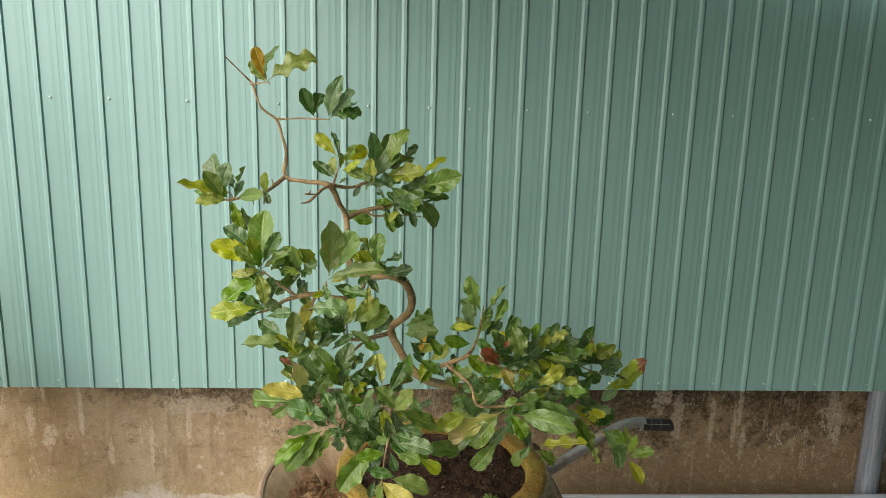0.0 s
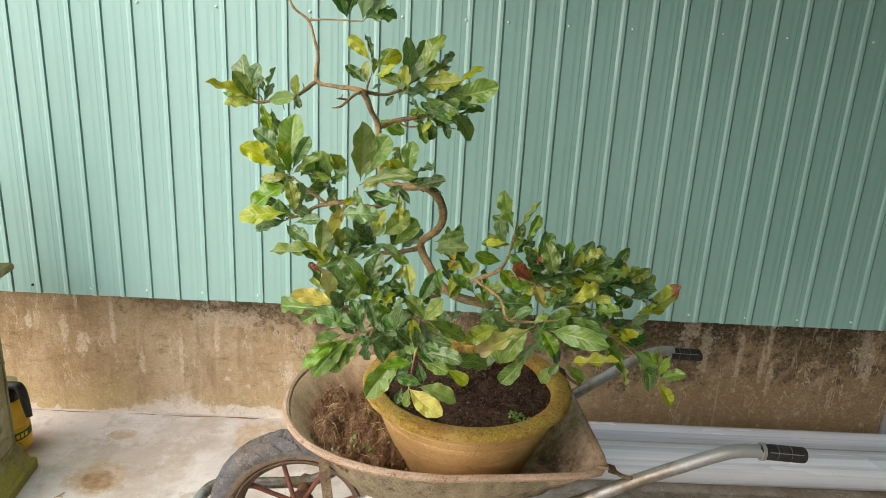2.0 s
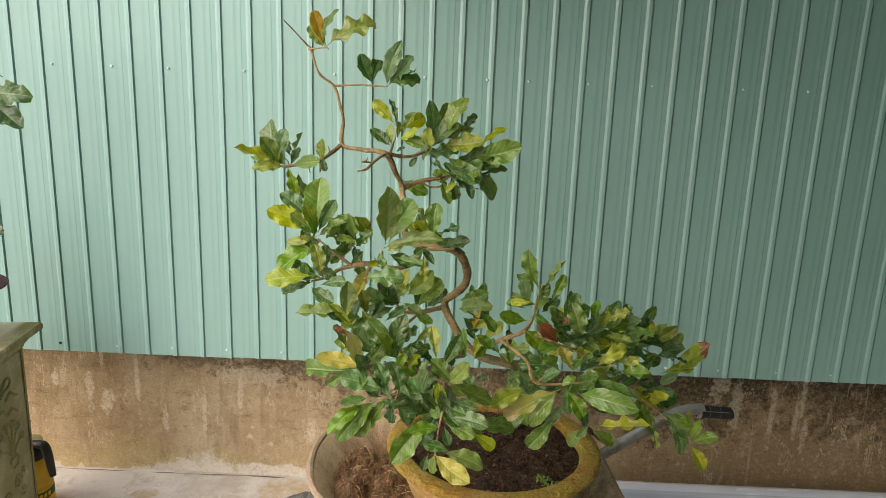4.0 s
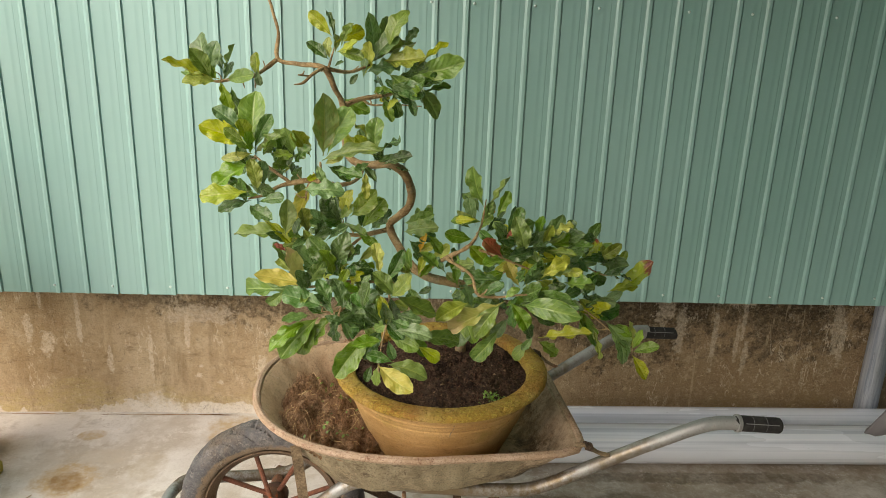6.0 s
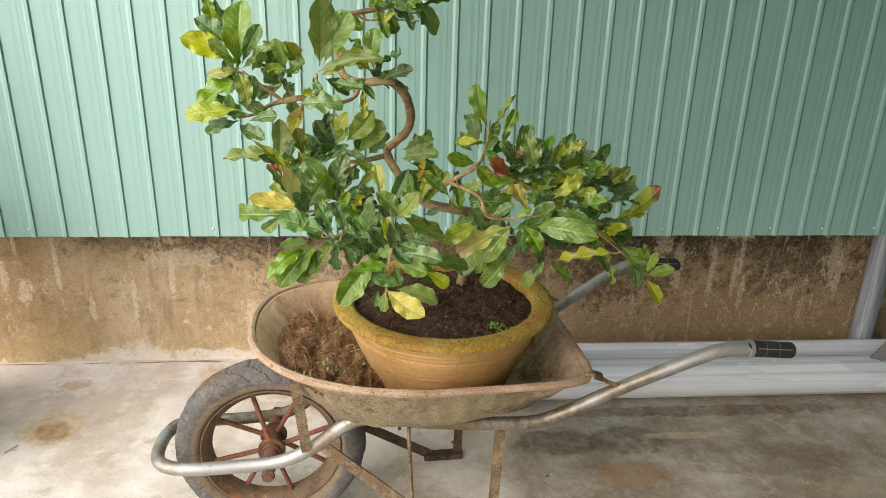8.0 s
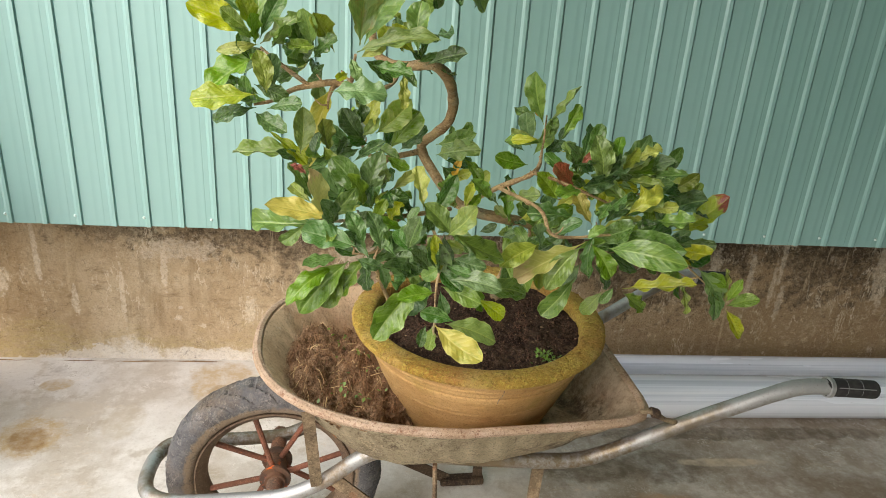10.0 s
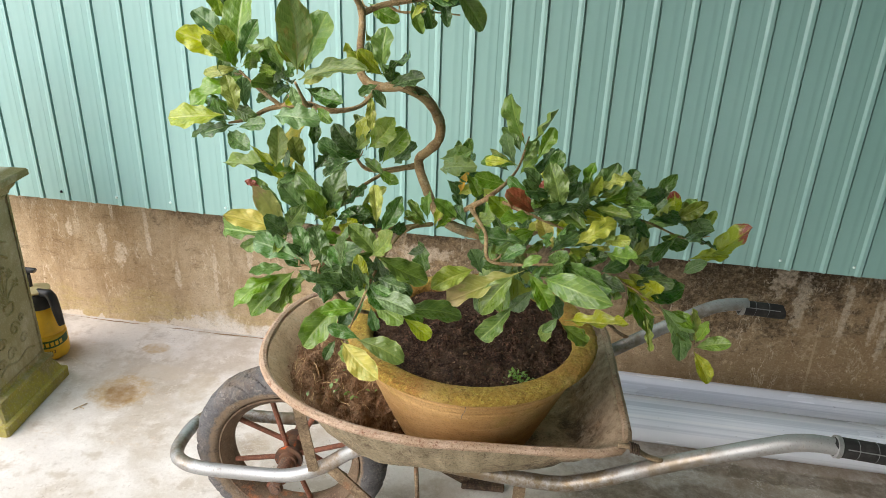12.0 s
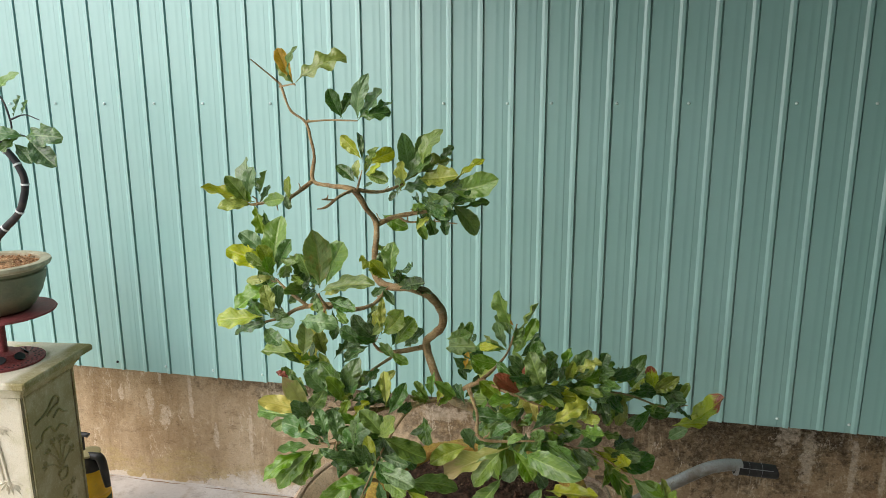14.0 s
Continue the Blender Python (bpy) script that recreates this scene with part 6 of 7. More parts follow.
leaves(plant, [
    ((1.772, -1.031, 0.976), (1.836, -1.118, 0.984), 0.044, "d"),
    ((1.744, -1.062, 0.962), (1.836, -1.13, 0.966), 0.038, "g"),
    ((1.714, -1.037, 0.961), (1.602, -1.071, 0.915), 0.032, "P"),
    ((1.699, -1.064, 0.964), (1.653, -1.067, 0.895), 0.034, "g"),
    ((1.718, -1.049, 0.965), (1.752, -1.058, 0.919), 0.039, "g"),
    ((1.709, -1.057, 0.973), (1.733, -1.052, 0.991), 0.034, "g"),
    ((1.634, -1.05, 0.96), (1.574, -1.08, 0.936), 0.043, "y"),
    ((1.647, -1.032, 0.942), (1.631, -1.047, 0.985), 0.029, "p"),
    ((1.703, -1.047, 0.905), (1.653, -1.06, 0.843), 0.030, "g"),
    ((1.784, -1.05, 0.886), (1.868, -1.109, 0.925), 0.021, "y"),
    ((1.776, -1.033, 0.88), (1.757, -1.037, 0.857), 0.028, "d"),
    ((1.781, -1.064, 0.885), (1.82, -1.054, 0.856), 0.027, "g")])
leaves(plant, [
    ((1.775, -0.986, 0.849), (1.753, -0.965, 0.802), 0.021, "g"),
    ((1.742, -1.002, 0.956), (1.775, -1.062, 0.998), 0.035, "d"),
    ((1.765, -1.01, 0.934), (1.829, -0.969, 0.894), 0.033, "d"),
    ((1.698, -0.98, 0.956), (1.665, -0.971, 0.923), 0.036, "d"),
    ((1.672, -0.999, 0.956), (1.705, -1.009, 0.983), 0.033, "d"),
    ((1.743, -1.009, 0.91), (1.777, -0.997, 0.867), 0.030, "d"),
    ((1.729, -0.984, 0.901), (1.701, -0.979, 0.862), 0.031, "d"),
    ((1.792, -0.986, 0.951), (1.836, -0.995, 0.977), 0.033, "d"),
    ((1.807, -1.007, 0.933), (1.849, -1.009, 0.908), 0.028, "d"),
    ((1.751, -1.009, 0.983), (1.787, -0.972, 1.002), 0.027, "d"),
    ((1.836, -1.002, 0.955), (1.876, -0.981, 0.967), 0.028, "d"),
    ((1.791, -0.981, 0.986), (1.827, -0.975, 1.008), 0.028, "d")])
leaves(plant, [
    ((1.866, -0.962, 0.935), (1.936, -0.964, 0.896), 0.017, "y"),
    ((1.884, -0.965, 0.923), (1.947, -0.924, 0.822), 0.029, "g"),
    ((1.906, -0.977, 0.92), (1.982, -0.934, 0.906), 0.040, "d"),
    ((1.92, -0.959, 0.875), (1.938, -0.974, 0.815), 0.009, "o"),
    ((1.942, -0.985, 0.897), (2.006, -0.963, 0.823), 0.029, "p"),
    ((2.015, -0.97, 0.825), (1.999, -0.979, 0.884), 0.017, "y"),
    ((2.011, -0.983, 0.824), (2.057, -0.988, 0.839), 0.036, "g"),
    ((2.011, -0.984, 0.817), (2.037, -0.996, 0.775), 0.025, "y"),
    ((2.007, -0.975, 0.827), (1.981, -0.983, 0.847), 0.022, "g"),
    ((1.968, -0.972, 0.868), (1.988, -0.99, 0.812), 0.03, "p"),
    ((1.955, -0.97, 0.878), (1.995, -0.985, 0.868), 0.026, "g"),
    ((2.012, -0.975, 0.828), (2.02, -0.992, 0.874), 0.014, "g"),
    ((1.897, -0.962, 0.916), (1.945, -0.94, 0.928), 0.032, "d"),
    ((1.883, -0.96, 0.941), (1.929, -0.918, 0.895), 0.026, "y")])

foliage(plant, [(1.45, -0.66, 1.36, 0.07, 16), (1.49, -0.66, 1.34, 0.06, 12), (1.34, -0.74, 1.43, 0.04, 4), (1.09, -0.78, 1.38, 0.05, 6), (1.2, -0.88, 1.22, 0.06, 10), (1.27, -0.88, 1.2, 0.06, 10),
                (1.2, -0.92, 1.14, 0.05, 8), (1.42, -0.82, 1.22, 0.06, 10), (1.33, -0.95, 1.2, 0.05, 6), (1.36, -0.72, 1.03, 0.08, 16), (1.54, -0.6, 0.98, 0.04, 6), (1.3, -0.88, 1.04, 0.07, 10)], 31)
foliage(plant, [(1.36, -0.92, 0.98, 0.09, 20), (1.3, -0.98, 0.97, 0.07, 12), (1.36, -1.02, 0.93, 0.08, 18), (1.46, -1.0, 0.95, 0.09, 22), (1.47, -1.08, 0.92, 0.07, 14), (1.53, -0.88, 0.95, 0.07, 12)], 32)
foliage(plant, [(1.69, -0.82, 1.07, 0.06, 10), (1.73, -0.9, 1.03, 0.08, 20), (1.8, -0.88, 1.02, 0.08, 22), (1.87, -0.82, 1.0, 0.08, 20), (1.75, -0.98, 0.98, 0.08, 20), (1.83, -0.96, 0.96, 0.08, 20),
                (1.93, -0.76, 0.97, 0.08, 16), (2.0, -0.68, 0.93, 0.07, 14), (1.9, -0.95, 0.93, 0.06, 10), (1.7, -0.98, 0.93, 0.07, 12), (2.05, -0.66, 0.9, 0.05, 8)], 33)
foliage(plant, [(1.6, -0.88, 0.96, 0.05, 8), (1.68, -0.87, 0.93, 0.06, 12), (1.64, -0.83, 0.91, 0.045, 12), (1.7, -0.83, 0.89, 0.04, 10)], 34)
leaves(plant, [((1.63, -0.795, 0.9), (1.665, -0.87, 0.8), 0.045, "g"), ((1.682, -0.79, 0.89), (1.705, -0.83, 0.785), 0.045, "o"), ((1.66, -0.8, 0.895), (1.635, -0.86, 0.785), 0.04, "d"), ((1.69, -0.78, 0.87), (1.675, -0.8, 0.765), 0.042, "g")])

# ---- carved pedestal, stand and wired bonsai ----
cast = Mat("algae_stained_cast_concrete", srgb(212, 204, 182), 0.88, 0.0, 0.2)
cast.mix(srgb(184, 177, 142), cast.ramp(cast.noise(5, 8, 0.7), 0.5, 0.64, 0, 0.7))
cast.mix(srgb(214, 212, 194), cast.ramp(cast.noise(22, 6, 0.7), 0.55, 0.72, 0, 0.7))
cast.mix(srgb(124, 114, 66), cast.ramp(cast.noise(9, 9, 0.78, (1, 1, 1), (4, 1, 0)), 0.58, 0.66, 0, 0.5))
cast.mix(srgb(170, 172, 60), cast.ramp(cast.noise(6, 5, 0.7, (1, 1, 1), (1, 9, 0)), 0.6, 0.75, 0, 0.6))
# +x face darker: brown-green algae, with that side's shade mixed into the colour
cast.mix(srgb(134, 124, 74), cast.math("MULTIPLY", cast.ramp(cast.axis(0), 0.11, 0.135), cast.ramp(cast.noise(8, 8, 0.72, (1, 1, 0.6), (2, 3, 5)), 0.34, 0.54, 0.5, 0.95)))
moss = cast.math("ADD", cast.ramp(cast.axis(2), 0.03, 0.2, 0.55, -0.1), cast.ramp(cast.noise(7, 7, 0.7, (1, 1, 1), (5, 2, 8)), 0.3, 0.7, -0.4, 0.4))
cast.mix(srgb(166, 158, 66), cast.math("MULTIPLY", cast.ramp(moss, 0.25, 0.5), cast.ramp(cast.noise(60, 6, 0.75), 0.38, 0.55, 0.3, 0.85)))
cast.bump(cast.noise(40, 6, 0.7), 0.5, 0.004)
cast.grain(srgb(132, 124, 94), srgb(230, 224, 208), 200, 0.22, (1, 1, 1), 0.3)
red_iron = Mat("worn_red_iron", srgb(134, 62, 62), 0.6, 0.2, 0.4)
red_iron.mix(srgb(104, 52, 48), red_iron.ramp(red_iron.noise(12, 5, 0.7), 0.42, 0.66))
red_iron.mix(srgb(176, 118, 110), red_iron.ramp(red_iron.noise(30, 6, 0.75), 0.58, 0.74, 0, 0.7))
red_iron.bump(red_iron.noise(60, 5, 0.7), 0.3, 0.002)
red_iron.grain(srgb(86, 40, 38), srgb(182, 128, 120), 300, 0.5)
glaze = Mat("dull_green_glaze", srgb(104, 108, 84), 0.5, 0.0, 0.45)
glaze.mix(srgb(132, 126, 96), glaze.ramp(glaze.noise(8, 5, 0.65, (1, 1, 2)), 0.42, 0.66))
glaze.mix(srgb(84, 92, 66), glaze.ramp(glaze.noise(20, 6, 0.7), 0.55, 0.7, 0, 0.8))
glaze.bump(glaze.noise(30, 5, 0.6), 0.25, 0.003)
glaze.grain(srgb(70, 74, 54), srgb(150, 146, 116), 300, 0.5)
pale_rim = Mat("pale_glazed_rim", srgb(176, 168, 140), 0.5, 0.0, 0.4)
pale_rim.mix(srgb(140, 130, 102), pale_rim.ramp(pale_rim.noise(22, 5, 0.7), 0.45, 0.7))
grit = Mat("red_brown_grit", srgb(190, 148, 108), 0.95, 0.0, 0.15)
grit.mix(srgb(120, 84, 58), grit.ramp(grit.noise(120, 3, 0.6), 0.45, 0.6))
grit.mix(srgb(206, 172, 130), grit.ramp(grit.noise(160, 3, 0.6, (1, 1, 1), (3, 0, 0)), 0.58, 0.66))
grit.bump(grit.noise(140, 3, 0.6), 1.0, 0.006)
black_tape = Mat("black_wire_wrap", srgb(38, 38, 40), 0.6, 0.0, 0.4)
black_tape.mix(srgb(70, 62, 56), black_tape.ramp(black_tape.noise(30, 4, 0.6), 0.5, 0.7))
white_tie = Mat("white_tie", srgb(214, 216, 214), 0.6, 0.0, 0.4)


def square_loft(bm, rows, bevel=0.006):
    """Stacked square sections: (half width, z)."""
    rings = []
    for h, z in rows:
        b = min(bevel, h * 0.2)
        rings.append([(x, y, z) for x, y in ((-h + b, -h), (h - b, -h), (h, -h + b), (h, h - b), (h - b, h), (-h + b, h), (-h, h - b), (-h, -h + b))])
    ring_loft(bm, rings, True, True, True)


def relief_leaf(bm, c, d, ln, w, face, t=0.011):
    """A raised leaf on a panel; face 0 looks to -y, face 1 to +x."""
    u = Vector((math.cos(d), math.sin(d)))
    n = Vector((-u.y, u.x))
    top = []
    for s, k in ((0, 0), (0.35, 1), (0.7, 0.7), (1, 0), (0.7, -0.7), (0.35, -1)):
        top.append(Vector(c) + u * s * ln + n * k * w / 2)
    mid = Vector(c) + u * 0.45 * ln
    H = PILLAR_FACE
    if face == 0:
        vs = [bm.verts.new((p.x, -H, p.y)) for p in top]
        m = bm.verts.new((mid.x, -H - t, mid.y))
    else:
        vs = [bm.verts.new((H, p.x, p.y)) for p in top]
        m = bm.verts.new((H + t, mid.x, mid.y))
    for a, b in zip(vs, vs[1:] + vs[:1]):
        bm.faces.new((a, b, m))


PILLAR_FACE = 0.122
PILLAR = pose(-0.012, -0.42, 0.0, 0, 0, 7)


def pedestal():
    root = base("carved_pedestal", PILLAR, "square cast concrete pedestal with plant reliefs and green algae", "pedestal")
    bm = bmesh.new()
    square_loft(bm, ((0.175, 0.0), (0.176, 0.034), (0.172, 0.038), (0.164, 0.04), (0.161, 0.048), (0.153, 0.07), (0.147, 0.082), (0.147, 0.088), (0.151, 0.09), (0.151, 0.101), (0.147, 0.104), (0.137, 0.108), (0.132, 0.116)))
    part("plinth", bm, cast, root, "mossy moulded base", True, 30)
    bm = bmesh.new()
    square_loft(bm, ((0.131, 0.112), (0.129, 0.69)), 0.004)
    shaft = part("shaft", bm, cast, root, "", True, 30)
    bm = bmesh.new()
    square_loft(bm, ((0.13, 0.686), (0.136, 0.69), (0.139, 0.7), (0.15, 0.712), (0.152, 0.72), (0.166, 0.728), (0.168, 0.734)))
    part("moulding", bm, cast, root, "", True, 30)
    bm = bmesh.new()
    square_loft(bm, ((0.176, 0.734), (0.181, 0.737), (0.181, 0.752), (0.177, 0.757), (0.1, 0.758)), 0.005)
    part("cap", bm, cast, root, "", True, 30)
    # raised frame round each panel
    for k in range(4):
        bm = bmesh.new()
        for lo, hi in (((-0.13, -0.1345, 0.112), (-0.117, -0.1285, 0.69)), ((0.117, -0.1345, 0.112), (0.13, -0.1285, 0.69)),
                       ((-0.117, -0.134, 0.112), (0.117, -0.1285, 0.128)), ((-0.117, -0.134, 0.678), (0.117, -0.1285, 0.69))):
            box(bm, lo, hi, 0.003)
        bmesh.ops.rotate(bm, verts=bm.verts, matrix=Matrix.Rotation(radians(90 * k), 3, "Z"))
        part("panel_frame", bm, cast, shaft, "", True, 30)
    rnd = random.Random(8)
    global PILLAR_FACE
    PILLAR_FACE = 0.1305
    # bamboo on the front panel, flowers and a bird on the side
    bm = bmesh.new()
    for x0, x1, z0, z1 in ((0.03, 0.0, 0.4, 0.585), (0.048, 0.022, 0.38, 0.575), (-0.03, -0.04, 0.16, 0.44), (0.06, 0.05, 0.2, 0.33)):
        tube(bm, [(x0, -0.1305, z0), ((x0 + x1) / 2 + 0.003, -0.132, (z0 + z1) / 2), (x1, -0.1305, z1)], 0.0045, 6, 5)
    for cx, cz, n, ln in ((0.01, 0.6, 16, 0.075), (-0.03, 0.585, 9, 0.06), (-0.05, 0.44, 13, 0.075), (-0.02, 0.41, 8, 0.06), (0.05, 0.4, 9, 0.055), (0.055, 0.32, 10, 0.055), (0.02, 0.3, 6, 0.05), (0.07, 0.2, 4, 0.04), (-0.06, 0.27, 8, 0.05)):
        for k in range(n):
            relief_leaf(bm, (cx + rnd.uniform(-0.006, 0.006), cz), radians(188 + 164 * (k + rnd.uniform(-0.3, 0.3)) / n), ln * rnd.uniform(0.7, 1.1), 0.011, 0, 0.008)
    part("relief", bm, cast, shaft, "raised bamboo relief", True, 60)
    bm = bmesh.new()

    def line(pts, r=0.0042):
        tube(bm, [(0.1308, y, z) for y, z in pts], r, 6, 4)
    line(((-0.09, 0.575), (-0.05, 0.585), (-0.02, 0.6), (0.01, 0.625), (0.035, 0.62), (0.03, 0.6), (0.0, 0.592), (-0.03, 0.58)))
    line(((0.0, 0.56), (0.03, 0.575), (0.05, 0.56), (0.07, 0.55)))
    line(((-0.1, 0.5), (-0.07, 0.505), (-0.06, 0.53), (-0.02, 0.535), (0.0, 0.51), (0.03, 0.52), (0.06, 0.5)))
    for y1, z1 in ((-0.05, 0.46), (-0.02, 0.48), (0.02, 0.475), (0.05, 0.45), (0.07, 0.41), (-0.07, 0.42)):
        line(((0.01, 0.36), (0.01 + (y1 - 0.01) * 0.4, 0.36 + (z1 - 0.36) * 0.6), (y1, z1)), 0.003)
        for k in range(6):
            relief_leaf(bm, (y1, z1), radians(60 * k + rnd.uniform(-15, 15)), rnd.uniform(0.014, 0.022), 0.012, 1, 0.007)
    line(((-0.01, 0.36), (0.0, 0.33), (0.03, 0.33), (0.035, 0.36), (-0.01, 0.36)))
    for cy, cz, r in ((-0.05, 0.25, 0.022), (0.02, 0.27, 0.026), (0.05, 0.22, 0.02), (-0.02, 0.2, 0.024), (-0.07, 0.19, 0.018), (0.06, 0.29, 0.014)):
        line([(cy + r * (1 - k / 14) * math.cos(k * 0.7), cz + r * (1 - k / 14) * math.sin(k * 0.7)) for k in range(12)], 0.0036)
    line(((-0.09, 0.16), (-0.05, 0.175), (0.0, 0.16), (0.05, 0.175), (0.09, 0.165)))
    part("relief", bm, cast, shaft, "raised flower and bird relief", True, 60)


def turntable():
    root = base("disc_stand", pose(-0.02, -0.425, 0.758), "red iron stand made of a drilled brake disc and plate", "stand")
    bm = bmesh.new()
    lathe(bm, ((0.118, 0.0), (0.118, 0.007), (0.075, 0.0075), (0.068, 0.012), (0.05, 0.03), (0.02, 0.034), (0.0, 0.034)), 48)
    disc = part("brake_disc", bm, red_iron, root, "drilled red brake disc")
    # black discs give the dark of the drilled holes; nothing is cut
    for ring, r in enumerate((0.088, 0.098, 0.108)):
        for k in range(24):
            a = 2 * math.pi * (k + ring / 3) / 24
            bm = bmesh.new()
            lathe(bm, ((0.0036, 0.0), (0.0036, 0.0012), (0.0, 0.0013)), 10, (r * math.cos(a), r * math.sin(a), 0.0072))
            part("hole_shade_disc", bm, dark_metal, disc)
    # black ovals likewise give the dark inside the hub slots
    for k in range(6):
        a = 2 * math.pi * k / 6
        bm = bmesh.new()
        lathe(bm, ((0.015, 0.0), (0.015, 0.0025), (0.0, 0.0027)), 14)
        bmesh.ops.scale(bm, verts=bm.verts, vec=(1, 1.3, 1))
        bmesh.ops.transform(bm, verts=bm.verts, matrix=Matrix.Translation((0.0595 * math.cos(a), 0.0595 * math.sin(a), 0.0205)) @ Matrix.Rotation(a, 4, "Z") @ Matrix.Rotation(radians(42), 4, "Y"))
        part("slot_shade_disc", bm, dark_metal, disc)
    bm = bmesh.new()
    tube(bm, [(0, 0, 0.03), (0, 0, 0.165)], 0.013, 16, 2)
    part("pole", bm, red_iron, root)
    bm = bmesh.new()
    lathe(bm, ((0.0, 0.158), (0.05, 0.158), (0.055, 0.165), (0.168, 0.166), (0.17, 0.169), (0.168, 0.173), (0.0, 0.174)), 56)
    part("plate", bm, red_iron, root, "round red iron plate")
    bm = bmesh.new()
    for k in range(20):
        a = 2 * math.pi * k / 20
        box(bm, (-0.005, -0.004, 0.15), (0.005, 0.004, 0.158), 0, Matrix.Rotation(a, 4, "Z") @ Matrix.Translation((0.052, 0, 0)))
    lathe(bm, ((0.05, 0.15), (0.05, 0.157), (0.0, 0.157)), 40)
    part("sprocket", bm, dark_metal, root, "toothed sprocket under the plate", False)


def bonsai():
    pot_root = base("bonsai_pot", pose(-0.02, -0.425, 0.932), "shallow green-brown glazed bonsai pot on a red plate", "pot")
    bm = bmesh.new()
    lathe(bm, ((0.085, 0.0), (0.098, 0.004), (0.112, 0.02), (0.135, 0.06), (0.148, 0.1), (0.152, 0.125), (0.146, 0.13), (0.155, 0.142), (0.14, 0.15), (0.13, 0.12), (0.0, 0.118)), 56)
    part("body", bm, glaze, pot_root)
    bm = bmesh.new()
    lathe(bm, ((0.15, 0.14), (0.166, 0.146), (0.171, 0.154), (0.168, 0.162), (0.15, 0.164), (0.138, 0.16), (0.136, 0.148)), 56)
    part("rim", bm, pale_rim, pot_root, "pale flared rim")
    bm = bmesh.new()
    rings = []
    for k in range(1, 15):
        rings.append([(0.138 * k / 14 * math.cos(2 * math.pi * i / 44), 0.138 * k / 14 * math.sin(2 * math.pi * i / 44),
                       0.156 + 0.004 * noise.noise((k * 0.7, i * 0.5, 1)) - 0.008 * (k / 14) ** 2) for i in range(44)])
    ring_loft(bm, rings, True, True)
    ob = part("grit", bm, grit, None, "", True, 180)
    ob.matrix_world = pose(-0.02, -0.425, 0.932)
    tagged(ob, "coarse red-brown grit in the bonsai pot", "gravel", "", "stuff")
    crumbs("loose coarse grit in the bonsai pot", (-0.02, -0.425), (0.132, 0.132), 900, 0.0036, grit, lambda x, y: 1.085 + 0.003 * noise.noise((x * 40, y * 40, 3)), 9)
    tree = base("bonsai_tree", Matrix.Identity(4), "small bonsai with its trunk wrapped in black wire", "tree")
    line = [(-0.02, -0.425, 1.08, 0.016), (-0.015, -0.42, 1.115, 0.014), (0.006, -0.42, 1.165, 0.013), (0.048, -0.42, 1.205, 0.012), (0.11, -0.42, 1.26, 0.0115), (0.142, -0.42, 1.345, 0.011),
            (0.124, -0.42, 1.405, 0.011), (0.09, -0.42, 1.447, 0.0105), (0.045, -0.42, 1.487, 0.01), (-0.03, -0.42, 1.51, 0.009), (-0.07, -0.43, 1.56, 0.007), (-0.05, -0.43, 1.62, 0.005)]
    bm = bmesh.new()
    tube(bm, line, 0.01, 12, 6, 0.1)
    trunk = part("trunk", bm, black_tape, tree, "trunk bound with black wire")
    for k in range(1, 9):
        x, y, z, r = line[k]
        d = Vector(line[k + 1][:3]) - Vector(line[k - 1][:3])
        d.normalize()
        bm = bmesh.new()
        c = Vector((x, y, z))
        tube(bm, [tuple(c - d * 0.003), tuple(c + d * 0.003)], r + 0.0016, 12, 1)
        part("tie", bm, white_tie, trunk, "white tie")
    for pts in ([(0.05, -0.42, 1.485, 0.004), (0.1, -0.425, 1.5, 0.003), (0.13, -0.43, 1.52, 0.003), (0.11, -0.43, 1.6, 0.0025), (0.07, -0.43, 1.63, 0.002)],
                [(0.12, -0.425, 1.5, 0.003), (0.18, -0.43, 1.49, 0.002), (0.2, -0.43, 1.47, 0.002)],
                [(0.128, -0.43, 1.54, 0.003), (0.18, -0.43, 1.555, 0.002), (0.23, -0.43, 1.54, 0.0015)],
                [(0.045, -0.42, 1.487, 0.003), (0.03, -0.45, 1.44, 0.002), (0.05, -0.45, 1.41, 0.0015)]):
        bm = bmesh.new()
        tube(bm, pts, 0.003, 8, 4, 0.2)
        part("branch", bm, black_tape, tree)
    leaves(tree, [((0.18, -0.43, 1.495), (0.311, -0.45, 1.492), 0.055, "d"), ((0.185, -0.43, 1.485), (0.28, -0.45, 1.412), 0.06, "d"),
                  ((0.13, -0.43, 1.47), (0.19, -0.44, 1.415), 0.04, "d"), ((0.17, -0.43, 1.49), (0.07, -0.47, 1.5), 0.06, "d"),
                  ((0.16, -0.43, 1.5), (0.12, -0.46, 1.46), 0.045, "d"), ((0.09, -0.43, 1.62), (0.178, -0.44, 1.671), 0.03, "g"),
                  ((0.08, -0.43, 1.62), (0.02, -0.44, 1.66), 0.035, "g"), ((0.14, -0.43, 1.55), (0.175, -0.44, 1.6), 0.03, "d"),
                  ((0.17, -0.43, 1.555), (0.2, -0.44, 1.59), 0.022, "p"), ((0.06, -0.42, 1.51), (0.05, -0.45, 1.56), 0.04, "o")])
